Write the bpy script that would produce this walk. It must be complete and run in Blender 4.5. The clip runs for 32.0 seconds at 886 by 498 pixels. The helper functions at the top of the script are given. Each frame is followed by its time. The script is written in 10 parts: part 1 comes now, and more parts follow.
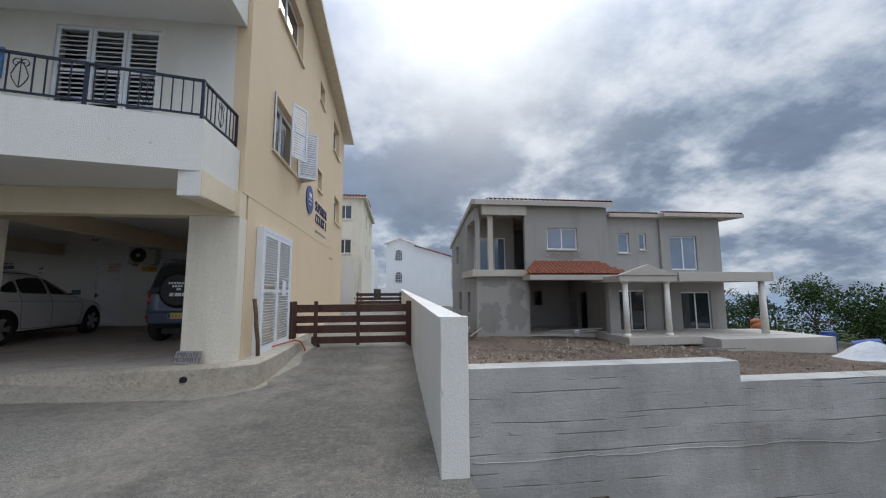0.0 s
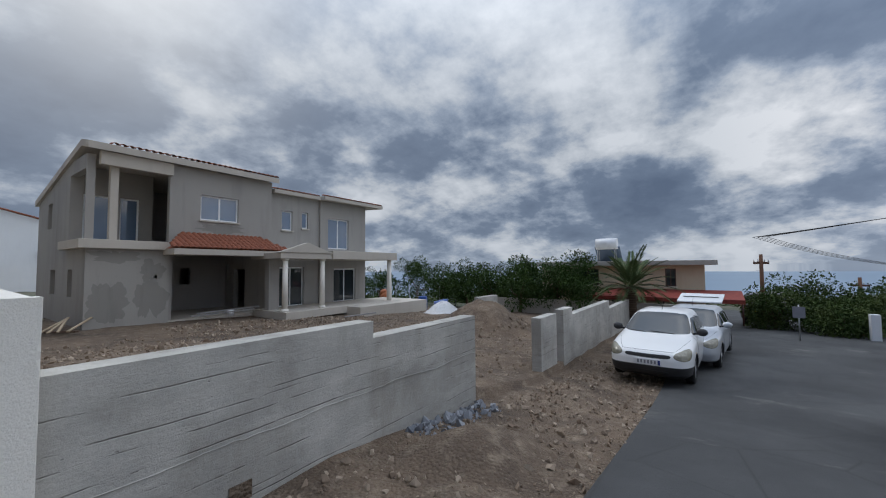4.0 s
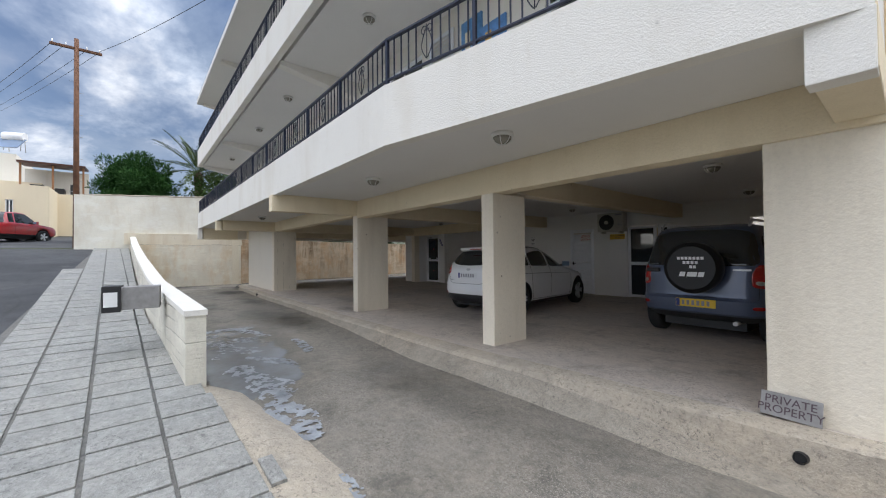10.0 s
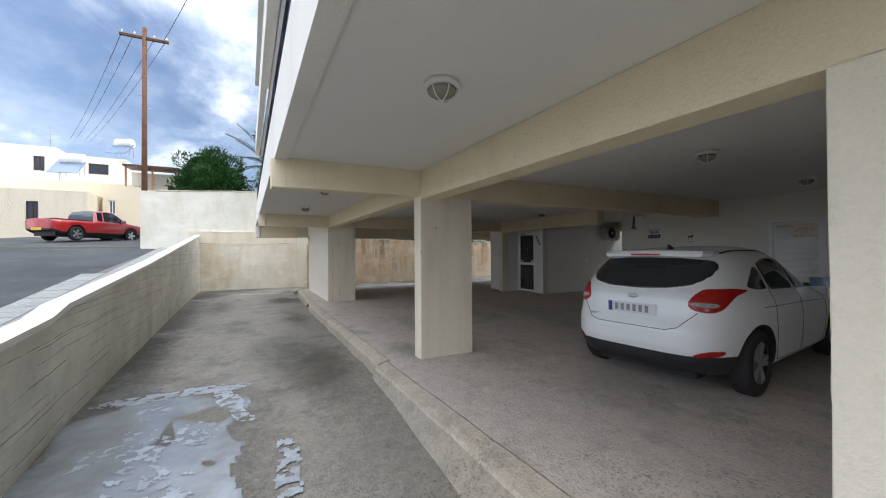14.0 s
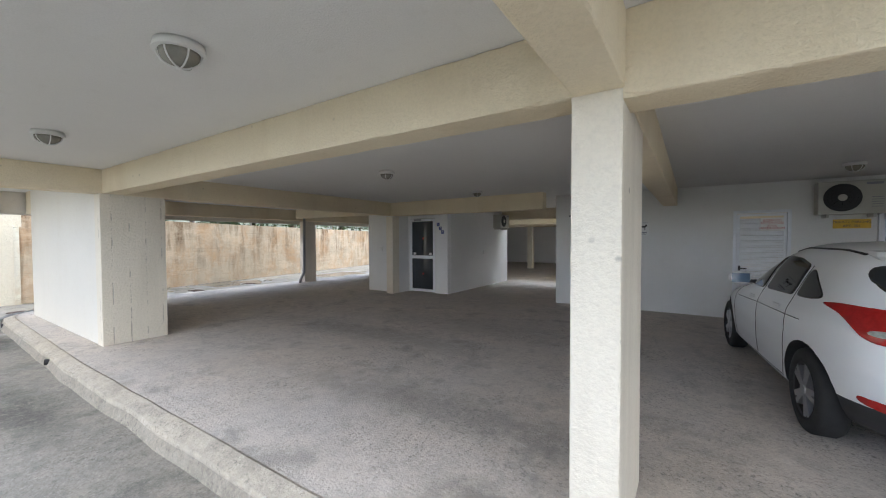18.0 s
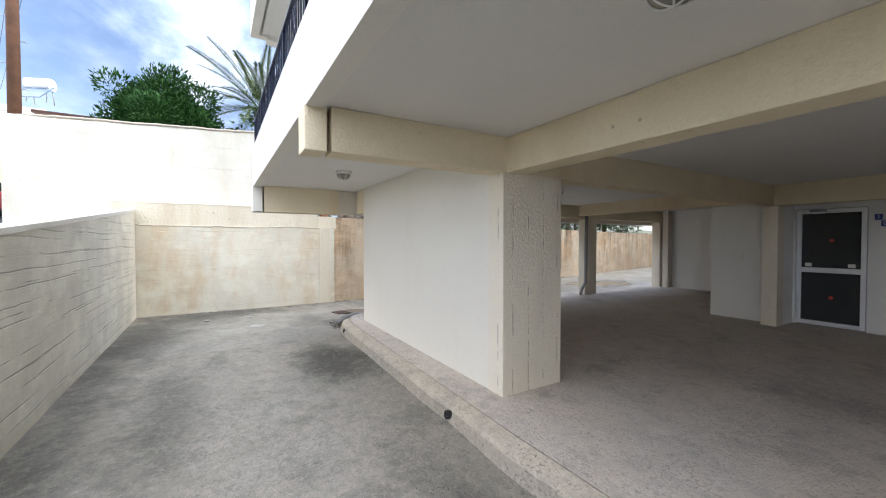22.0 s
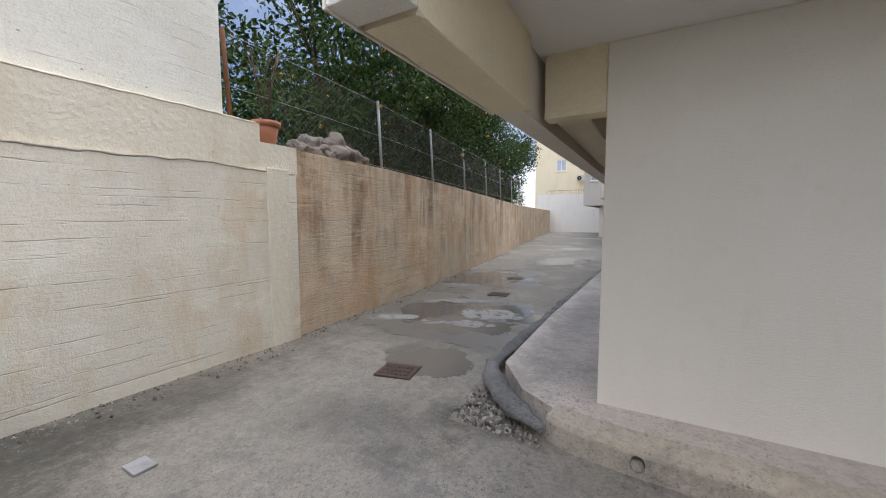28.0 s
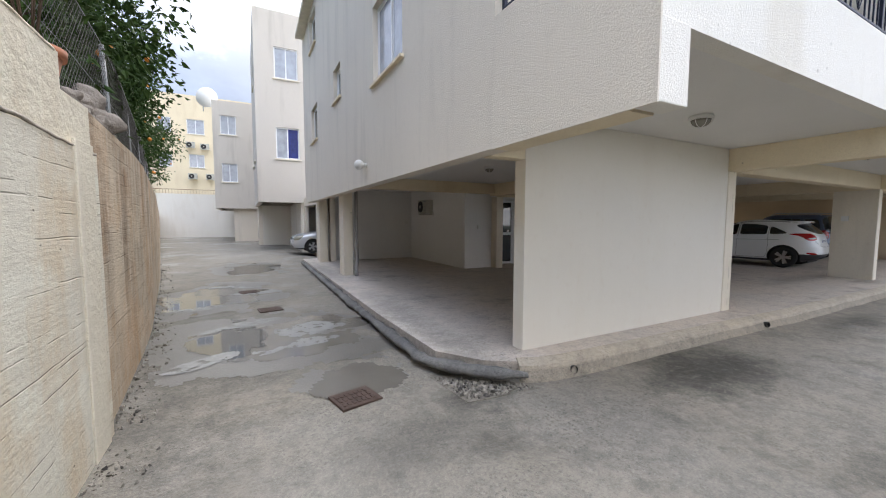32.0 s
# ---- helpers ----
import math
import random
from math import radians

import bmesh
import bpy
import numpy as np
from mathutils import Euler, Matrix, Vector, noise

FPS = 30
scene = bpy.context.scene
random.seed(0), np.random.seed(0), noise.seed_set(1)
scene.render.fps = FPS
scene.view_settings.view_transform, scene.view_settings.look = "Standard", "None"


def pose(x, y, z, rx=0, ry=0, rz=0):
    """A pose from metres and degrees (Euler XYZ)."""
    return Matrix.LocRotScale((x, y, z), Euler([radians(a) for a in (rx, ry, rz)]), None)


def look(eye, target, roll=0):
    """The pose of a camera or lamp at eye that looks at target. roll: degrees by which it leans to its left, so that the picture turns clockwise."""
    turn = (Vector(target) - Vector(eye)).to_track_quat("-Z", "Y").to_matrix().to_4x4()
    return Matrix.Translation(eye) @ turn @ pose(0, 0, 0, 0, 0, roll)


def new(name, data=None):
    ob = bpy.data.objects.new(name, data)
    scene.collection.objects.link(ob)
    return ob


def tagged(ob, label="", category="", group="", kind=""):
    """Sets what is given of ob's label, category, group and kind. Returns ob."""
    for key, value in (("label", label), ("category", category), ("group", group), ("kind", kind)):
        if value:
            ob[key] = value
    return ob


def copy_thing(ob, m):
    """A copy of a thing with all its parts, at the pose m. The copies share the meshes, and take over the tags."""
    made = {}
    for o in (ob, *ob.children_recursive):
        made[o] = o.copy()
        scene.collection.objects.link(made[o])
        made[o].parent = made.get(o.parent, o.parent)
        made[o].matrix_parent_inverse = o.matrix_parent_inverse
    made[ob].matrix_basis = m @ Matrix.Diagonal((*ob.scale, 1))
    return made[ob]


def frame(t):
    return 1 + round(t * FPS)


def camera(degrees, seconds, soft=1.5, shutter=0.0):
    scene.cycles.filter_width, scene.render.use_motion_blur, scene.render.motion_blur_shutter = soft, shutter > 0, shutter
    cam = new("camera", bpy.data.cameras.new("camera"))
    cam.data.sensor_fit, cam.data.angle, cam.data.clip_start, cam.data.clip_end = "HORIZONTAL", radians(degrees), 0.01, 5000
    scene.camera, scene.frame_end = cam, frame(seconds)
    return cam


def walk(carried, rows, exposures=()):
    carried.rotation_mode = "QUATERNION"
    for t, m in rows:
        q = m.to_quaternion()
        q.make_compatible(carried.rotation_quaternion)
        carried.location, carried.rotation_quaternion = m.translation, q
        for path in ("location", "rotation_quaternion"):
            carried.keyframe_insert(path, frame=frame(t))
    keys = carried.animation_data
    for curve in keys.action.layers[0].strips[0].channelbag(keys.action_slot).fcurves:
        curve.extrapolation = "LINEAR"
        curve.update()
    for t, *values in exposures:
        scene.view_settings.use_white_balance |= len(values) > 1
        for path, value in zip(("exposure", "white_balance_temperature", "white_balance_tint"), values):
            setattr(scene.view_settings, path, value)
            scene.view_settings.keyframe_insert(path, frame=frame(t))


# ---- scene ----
from mathutils import bvhtree

cam = camera(99.2, 32.0, soft=1.1)
PATH = [
    (0, (0.263, -0.088, 1.099), (0.508, 1.884, 1.322), -0.3),
    (0.5, (0.316, -0.048, 1.083), (0.87, 1.863, 1.288), -0.4),
    (1, (0.41, -0.084, 1.052), (1.24, 1.726, 1.244), -0.3),
    (1.5, (0.422, -0.114, 1.045), (1.472, 1.579, 1.219), -0.2),
    (2, (0.491, -0.111, 1.008), (1.734, 1.446, 1.174), -0.2),
    (2.5, (0.531, -0.088, 0.994), (1.923, 1.34, 1.151), -0.1),
    (4.5, (0.393, 0.149, 1.047), (2.054, 1.259, 1.136), -0.5),
    (5, (0.447, 0.145, 1.09), (2.012, 1.387, 1.181), -0.8),
    (5.5, (0.374, 0.131, 1.172), (1.683, 1.641, 1.261), -0.5),
    (6, (0.257, 0.136, 1.155), (1.181, 1.905, 1.291), -0.1),
    (6.5, (0.169, 0.157, 1.159), (0.651, 2.093, 1.303), -0.6),
    (7, (0.014, 0.234, 1.172), (-0.094, 2.225, 1.33), -0.5),
    (7.5, (-0.289, 0.457, 1.191), (-0.816, 2.38, 1.346), -0.6),
    (8, (-0.545, 0.805, 1.186), (-1.411, 2.603, 1.316), -0.6),
    (8.5, (-0.952, 1.11, 1.202), (-2.112, 2.737, 1.293), -0.6),
    (9, (-1.351, 1.514, 1.249), (-2.709, 2.98, 1.301), -0.6),
    (9.5, (-1.797, 1.848, 1.359), (-3.288, 3.181, 1.389), -0.5),
    (10, (-2.321, 2.173, 1.416), (-3.881, 3.424, 1.443), -0.6),
    (10.5, (-2.789, 2.531, 1.462), (-4.414, 3.696, 1.49), -0.5),
    (11, (-3.235, 2.949, 1.514), (-4.898, 4.059, 1.543), -0.6),
    (11.5, (-3.673, 3.333, 1.553), (-5.372, 4.389, 1.571), -0.5),
    (12, (-4.069, 3.694, 1.543), (-5.795, 4.703, 1.561), -0.6),
    (12.5, (-4.535, 3.997, 1.553), (-6.289, 4.958, 1.567), -0.4),
    (13, (-5.04, 4.233, 1.572), (-6.81, 5.165, 1.584), -0.4),
    (13.5, (-5.535, 4.293, 1.565), (-7.325, 5.184, 1.581), -0.4),
    (15.5, (-7.560, 3.917, 1.636), (-9.192, 5.072, 1.632), -0.5),
    (16, (-8.273, 4.050, 1.681), (-9.777, 5.368, 1.645), -0.6),
    (16.5, (-8.950, 4.126, 1.708), (-10.327, 5.575, 1.660), -0.5),
    (17, (-9.619, 4.244, 1.708), (-10.882, 5.794, 1.656), -0.5),
    (17.5, (-10.222, 4.271, 1.677), (-11.414, 5.877, 1.630), -0.3),
    (18, (-10.929, 4.447, 1.68), (-12.03, 6.116, 1.625), -0.2),
    (18.5, (-11.577, 4.373, 1.674), (-12.601, 6.09, 1.619), -0.1),
    (19, (-12.267, 4.321, 1.679), (-13.229, 6.074, 1.617), -0.1),
    (19.5, (-12.838, 4.25, 1.681), (-13.797, 6.004, 1.615), -0.1),
    (20, (-13.423, 4.169, 1.709), (-14.424, 5.899, 1.639), -0.0),
    (20.5, (-13.951, 4.154, 1.697), (-15.218, 5.701, 1.652), -0.1),
    (21, (-14.496, 3.99, 1.696), (-15.991, 5.317, 1.658), -0.1),
    (21.5, (-15.018, 4.018, 1.684), (-16.686, 5.121, 1.647), -0.2),
    (22, (-15.598, 3.821, 1.67), (-17.323, 4.831, 1.63), -0.0),
    (22.5, (-16.271, 3.714, 1.651), (-18.017, 4.689, 1.612), -0.0),
    (23, (-16.928, 3.57, 1.636), (-18.693, 4.51, 1.596), 0.1),
    (23.5, (-17.679, 3.542, 1.613), (-19.465, 4.442, 1.56), -0.1),
    (24, (-18.457, 3.608, 1.609), (-20.266, 4.46, 1.546), -0.1),
    (24.5, (-19.209, 3.592, 1.581), (-21.022, 4.432, 1.499), -0.0),
    (26.5, (-21.66, 3.475, 1.42), (-23.451, 4.357, 1.29), -0.0),
    (27, (-22.183, 3.415, 1.424), (-23.83, 4.54, 1.274), -0.0),
    (27.5, (-22.681, 3.286, 1.441), (-24.009, 4.774, 1.286), 0.1),
    (28, (-23.171, 3.256, 1.47), (-24.152, 4.991, 1.307), -0.0),
    (28.5, (-23.689, 3.234, 1.491), (-24.35, 5.114, 1.325), 0.2),
    (29, (-24.164, 3.297, 1.517), (-24.527, 5.257, 1.348), -0.0),
    (29.5, (-24.661, 3.246, 1.529), (-24.749, 5.237, 1.365), 0.2),
    (30, (-25.085, 3.31, 1.523), (-24.933, 5.297, 1.353), 0.1),
    (30.5, (-25.571, 3.24, 1.522), (-25.168, 5.192, 1.355), 0.4),
    (31, (-25.955, 3.318, 1.508), (-25.325, 5.31, 1.327), 0.45),
    (31.5, (-26.27, 3.15, 1.516), (-25.447, 5.215, 1.350), 0.3),
    (32, (-26.515, 2.89, 1.552), (-25.477, 4.88, 1.386), 0.1),
]
EXPOSURES = [(0.0, -0.71, 6150, 10.0), (4.5, -1.0, 6188, 10.0), (6.0, -0.95, 6200, 10.0), (7.5, -0.55, 6360, 11.0), (9.0, -0.15, 6520, 12.0), (11.0, 0.32, 6485, 11.5), (13.0, 0.51, 6450, 11.0), (16.0, 0.92, 6300, 10.0), (17.0, 1.55, 6215, 10.0), (18.0, 1.54, 6130, 10.0), (18.7, 1.86, 6136, 10.0), (20.0, 1.68, 6146, 10.0), (21.0, 1.29, 6204, 10.4), (23.0, 0.75, 6420, 12.0), (24.0, 0.38, 6429, 12.9), (26.5, 0.35, 6450, 15.0), (28.0, 0.35, 6445, 14.5), (30.0, 0.76, 6437, 13.7), (32.0, 0.62, 6430, 13.0)]
# the plan is drawn in units of UNIT metres, and is brought to metres on the last lines
UNIT = 0.885
walk(cam, [(t, look(Vector(eye) * UNIT, Vector(target) * UNIT, roll)) for t, eye, target, roll in PATH], EXPOSURES)

# ---- world and light ----
SUN_AZ, SUN_EL = 13.0, 36.0          # clockwise from +y, above the horizon
world = bpy.data.worlds.new("overcast_sky")
scene.world = world
world.use_nodes = True
wn, wl = world.node_tree.nodes, world.node_tree.links
wn.clear()


def wnode(kind, **values):
    n = wn.new(kind)
    for k, v in values.items():
        n.inputs[int(k[1:])].default_value = v
    return n


def wmath(op, a, b=None, c=None, clamp=False):
    n = wn.new("ShaderNodeMath")
    n.operation, n.use_clamp = op, clamp
    for i, v in enumerate((a, b, c)):
        if v is None:
            continue
        if isinstance(v, (int, float)):
            n.inputs[i].default_value = v
        else:
            wl.new(v, n.inputs[i])
    return n.outputs[0]


def wramp(fac, stops):
    n = wn.new("ShaderNodeValToRGB")
    e = n.color_ramp.elements
    while len(e) < len(stops):
        e.new(0.5)
    for el, (p, c) in zip(e, stops):
        el.position, el.color = p, (*c, 1)
    wl.new(fac, n.inputs[0])
    return n.outputs[0]


def wmix(fac, a, b, blend="MIX"):
    n = wn.new("ShaderNodeMix")
    n.data_type, n.blend_type = "RGBA", blend
    for i, v in ((0, fac), (6, a), (7, b)):
        if isinstance(v, (int, float)):
            n.inputs[i].default_value = v
        elif isinstance(v, tuple):
            n.inputs[i].default_value = (*v, 1)
        else:
            wl.new(v, n.inputs[i])
    return n.outputs[2]


coord = wn.new("ShaderNodeTexCoord").outputs["Generated"]
sep = wn.new("ShaderNodeSeparateXYZ")
wl.new(coord, sep.inputs[0])
up = wmath("ADD", wmath("MAXIMUM", sep.outputs[2], 0.0), 0.38)
comb = wn.new("ShaderNodeCombineXYZ")
wl.new(wmath("DIVIDE", sep.outputs[0], up), comb.inputs[0])
wl.new(wmath("DIVIDE", sep.outputs[1], up), comb.inputs[1])


def cloud(scale, detail, rough, distort, offset):
    m = wn.new("ShaderNodeMapping")
    m.inputs[1].default_value = offset
    wl.new(comb.outputs[0], m.inputs[0])
    n = wn.new("ShaderNodeTexNoise")
    n.inputs["Scale"].default_value, n.inputs["Detail"].default_value = scale, detail
    n.inputs["Roughness"].default_value, n.inputs["Distortion"].default_value = rough, distort
    wl.new(m.outputs[0], n.inputs["Vector"])
    return n.outputs[0]


sky = wn.new("ShaderNodeTexSky")
sky.sky_type, sky.sun_disc = "NISHITA", False
sky.sun_elevation, sky.sun_rotation = radians(SUN_EL), radians(SUN_AZ)
sun_way = Vector((math.sin(radians(SUN_AZ)) * math.cos(radians(SUN_EL)), math.cos(radians(SUN_AZ)) * math.cos(radians(SUN_EL)), math.sin(radians(SUN_EL))))
dotn = wn.new("ShaderNodeVectorMath")
dotn.operation = "DOT_PRODUCT"
wl.new(coord, dotn.inputs[0])
dotn.inputs[1].default_value = sun_way
near_sun = wmath("POWER", wmath("MAXIMUM", dotn.outputs["Value"], 0.0), 26.0)
wide_sun = wmath("POWER", wmath("MAXIMUM", dotn.outputs["Value"], 0.0), 2.0)
big, small = cloud(1.7, 10, 0.58, 0.0, (3.1, 1.7, 0)), cloud(5.0, 9, 0.62, 0.15, (0.4, 5.2, 2))
mass = wmath("ADD", wmath("MULTIPLY", big, 0.78), wmath("MULTIPLY", small, 0.22))
calm = wmath("MULTIPLY", wmath("SUBTRACT", sep.outputs[2], 0.30), 2.6, clamp=True)
mass = wmath("ADD", wmath("MULTIPLY", mass, wmath("SUBTRACT", 1.0, wmath("MULTIPLY", calm, 0.62))), wmath("MULTIPLY", calm, 0.62 * 0.452))
shade = wramp(mass, [(0.39, (1.45, 1.50, 1.56)), (0.45, (1.06, 1.13, 1.22)), (0.495, (0.62, 0.73, 0.90)), (0.54, (0.34, 0.44, 0.61)), (0.66, (0.23, 0.31, 0.46))])
# the cloud sheet thins to the side away from the sun, where blue shows
back = wmath("MULTIPLY", wmath("ADD", wmath("MULTIPLY", sep.outputs[0], -1.0), 0.05), 1.9, clamp=True)
gaps = wramp(cloud(1.1, 7, 0.6, 0.6, (7.3, 2.2, 4)), [(0.36, (0, 0, 0)), (0.52, (1, 1, 1))])
blue = wmath("MULTIPLY", back, gaps, clamp=True)
deck = wmix(wmath("MULTIPLY", near_sun, 0.75, clamp=True), shade, (1.9, 1.88, 1.82))
deck = wmix(wmath("MULTIPLY", wide_sun, 0.10), deck, (1.15, 1.15, 1.15))
skyblue = wmix(1.0, sky.outputs[0], (0.092, 0.098, 0.112), "MULTIPLY")
deck = wmix(wmath("MULTIPLY", blue, 0.85), deck, skyblue)
haze = wmath("POWER", wmath("SUBTRACT", 1.0, wmath("MAXIMUM", wmath("ABSOLUTE", sep.outputs[2]), 0.0), clamp=True), 16.0)
lift = wmath("ADD", 0.8, wmath("MULTIPLY", wmath("POWER", wmath("MAXIMUM", sep.outputs[2], 0.0), 4.0), 3.4))
deck = wmix(1.0, deck, lift, "MULTIPLY")
deck = wmix(wmath("MULTIPLY", haze, 0.35), deck, (0.62, 0.70, 0.80))
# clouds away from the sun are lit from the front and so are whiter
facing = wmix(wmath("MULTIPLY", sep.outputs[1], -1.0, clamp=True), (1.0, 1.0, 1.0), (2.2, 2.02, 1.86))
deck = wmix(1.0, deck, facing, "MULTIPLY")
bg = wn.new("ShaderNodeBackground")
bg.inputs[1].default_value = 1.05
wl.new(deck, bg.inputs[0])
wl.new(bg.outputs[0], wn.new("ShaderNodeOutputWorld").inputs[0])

sun = new("sun", bpy.data.lights.new("sun", "SUN"))
sun.data.energy, sun.data.angle, sun.data.color = 1.1, radians(14), (1.0, 0.96, 0.9)
sun.matrix_world = look(sun_way * 60, (0, 0, 0))


# ---- materials ----
class Mat:
    """A small builder of node materials, all in object-free world coordinates."""

    def __init__(self, name, rough=0.8, metal=0.0, spec=0.5):
        self.m = bpy.data.materials.new(name)
        self.m.use_nodes = True
        self.n, self.l = self.m.node_tree.nodes, self.m.node_tree.links
        self.b = self.n["Principled BSDF"]
        self.b.inputs["Roughness"].default_value, self.b.inputs["Metallic"].default_value = rough, metal
        self.b.inputs["Specular IOR Level"].default_value = spec
        g = self.n.new("ShaderNodeNewGeometry")
        plan = self.n.new("ShaderNodeVectorMath")
        plan.operation = "SCALE"
        plan.inputs["Scale"].default_value = 1 / UNIT
        self.l.new(g.outputs["Position"], plan.inputs[0])
        self.pos, self.island = plan.outputs[0], g.outputs["Random Per Island"]
        self.rand = self.n.new("ShaderNodeObjectInfo").outputs["Random"]

    def math(self, op, a, b=None, clamp=False):
        n = self.n.new("ShaderNodeMath")
        n.operation, n.use_clamp = op, clamp
        for i, v in enumerate((a, b)):
            if isinstance(v, (int, float)):
                n.inputs[i].default_value = v
            elif v is not None:
                self.l.new(v, n.inputs[i])
        return n.outputs[0]

    def vec(self, scale=(1, 1, 1), shift=(0, 0, 0)):
        m = self.n.new("ShaderNodeMapping")
        m.inputs[3].default_value, m.inputs[1].default_value = scale, shift
        self.l.new(self.pos, m.inputs[0])
        return m.outputs[0]

    def noise(self, scale, detail=4, rough=0.55, stretch=(1, 1, 1), distort=0.0, shift=(0, 0, 0)):
        n = self.n.new("ShaderNodeTexNoise")
        n.inputs["Scale"].default_value, n.inputs["Detail"].default_value = scale, detail
        n.inputs["Roughness"].default_value, n.inputs["Distortion"].default_value = rough, distort
        self.l.new(self.vec(stretch, shift), n.inputs["Vector"])
        return n.outputs[0]

    def voro(self, scale, stretch=(1, 1, 1), feature="F1"):
        n = self.n.new("ShaderNodeTexVoronoi")
        n.feature = feature
        n.inputs["Scale"].default_value = scale
        self.l.new(self.vec(stretch), n.inputs["Vector"])
        return n.outputs[0]

    def ramp(self, fac, stops):
        n = self.n.new("ShaderNodeValToRGB")
        e = n.color_ramp.elements
        while len(e) < len(stops):
            e.new(0.5)
        for el, (p, c) in zip(e, stops):
            el.position, el.color = p, ((c, c, c, 1) if isinstance(c, (int, float)) else (*c, 1))
        self.l.new(fac, n.inputs[0])
        return n.outputs[0]

    def mix(self, fac, a, b, blend="MIX"):
        n = self.n.new("ShaderNodeMix")
        n.data_type, n.blend_type = "RGBA", blend
        for i, v in ((0, fac), (6, a), (7, b)):
            if isinstance(v, (int, float)):
                n.inputs[i].default_value = v
            elif isinstance(v, tuple):
                n.inputs[i].default_value = (*v, 1)
            else:
                self.l.new(v, n.inputs[i])
        return n.outputs[2]

    def colour(self, v):
        if isinstance(v, tuple):
            self.b.inputs["Base Color"].default_value = (*v, 1)
        else:
            self.l.new(v, self.b.inputs["Base Color"])
        return self

    def rough(self, v):
        self.l.new(v, self.b.inputs["Roughness"])
        return self

    def bump(self, height, strength=0.3, distance=0.01):
        n = self.n.new("ShaderNodeBump")
        n.inputs["Strength"].default_value, n.inputs["Distance"].default_value = strength, distance
        self.l.new(height, n.inputs["Height"])
        self.l.new(n.outputs[0], self.b.inputs["Normal"])
        return self


def stucco(name, base, stain, grain=55, depth=0.02, streak=0.35, rough=0.85, chips=0.0, forms=0.0):
    m = Mat(name, rough)
    broad = m.noise(0.45, 5, 0.6)
    streaks = m.noise(2.2, 4, 0.6, (1, 1, 0.12))
    c = m.mix(m.ramp(broad, [(0.35, 0.0), (0.75, 0.55)]), base, tuple(v * 0.9 for v in base))
    c = m.mix(m.math("MULTIPLY", m.ramp(streaks, [(0.52, 0.0), (0.78, 1.0)]), streak), c, stain)
    c = m.mix(m.math("MULTIPLY", m.ramp(m.noise(9, 3), [(0.6, 0.0), (0.72, 1.0)]), 0.12), c, stain)
    c = m.mix(m.math("MULTIPLY", m.ramp(m.noise(grain * 1.3, 4, 0.7), [(0.42, 0.0), (0.66, 1.0)]), 0.16), c, tuple(v * 0.62 for v in base))
    if chips:
        spots = m.math("MULTIPLY", m.ramp(m.voro(4.5), [(0.05, 1.0), (0.10, 0.0)]), m.ramp(m.noise(1.1, 4, shift=(5, 2, 1)), [(0.5, 0.0), (0.6, 1.0)]))
        c = m.mix(m.math("MULTIPLY", spots, chips), c, tuple(v * 0.35 for v in stain))
        foot = m.n.new("ShaderNodeTexNoise")
        foot.inputs["Scale"].default_value, foot.inputs["Detail"].default_value = 0.9, 7
        m.l.new(m.vec((1, 1, 0.3), (2, 8, 1)), foot.inputs["Vector"])
        c = m.mix(m.math("MULTIPLY", m.ramp(foot.outputs[0], [(0.55, 0.0), (0.7, 1.0)]), 0.3), c, stain)
    h = m.math("ADD", m.noise(grain, 4, 0.65), m.math("MULTIPLY", m.noise(5, 3), 0.35))
    if forms:
        sp = m.n.new("ShaderNodeSeparateXYZ")
        m.l.new(m.pos, sp.inputs[0])
        across = m.math("ADD", m.math("ADD", sp.outputs[0], sp.outputs[1]), m.math("MULTIPLY", m.noise(1.2, 3), 0.03))
        line = m.ramp(m.math("DIVIDE", m.math("PINGPONG", across, forms / 2), forms / 2), [(0.03, 1.0), (0.09, 0.0)])
        broken = m.math("MULTIPLY", line, m.ramp(m.noise(16, 4, 0.7, (1, 1, 0.35)), [(0.50, 0.0), (0.57, 1.0)]))
        c = m.mix(m.math("MULTIPLY", broken, 0.5), c, tuple(v * 0.4 for v in stain))
        h = m.math("SUBTRACT", h, m.math("MULTIPLY", broken, 0.8))
    m.colour(c)
    return m.bump(h, 0.55, depth).m


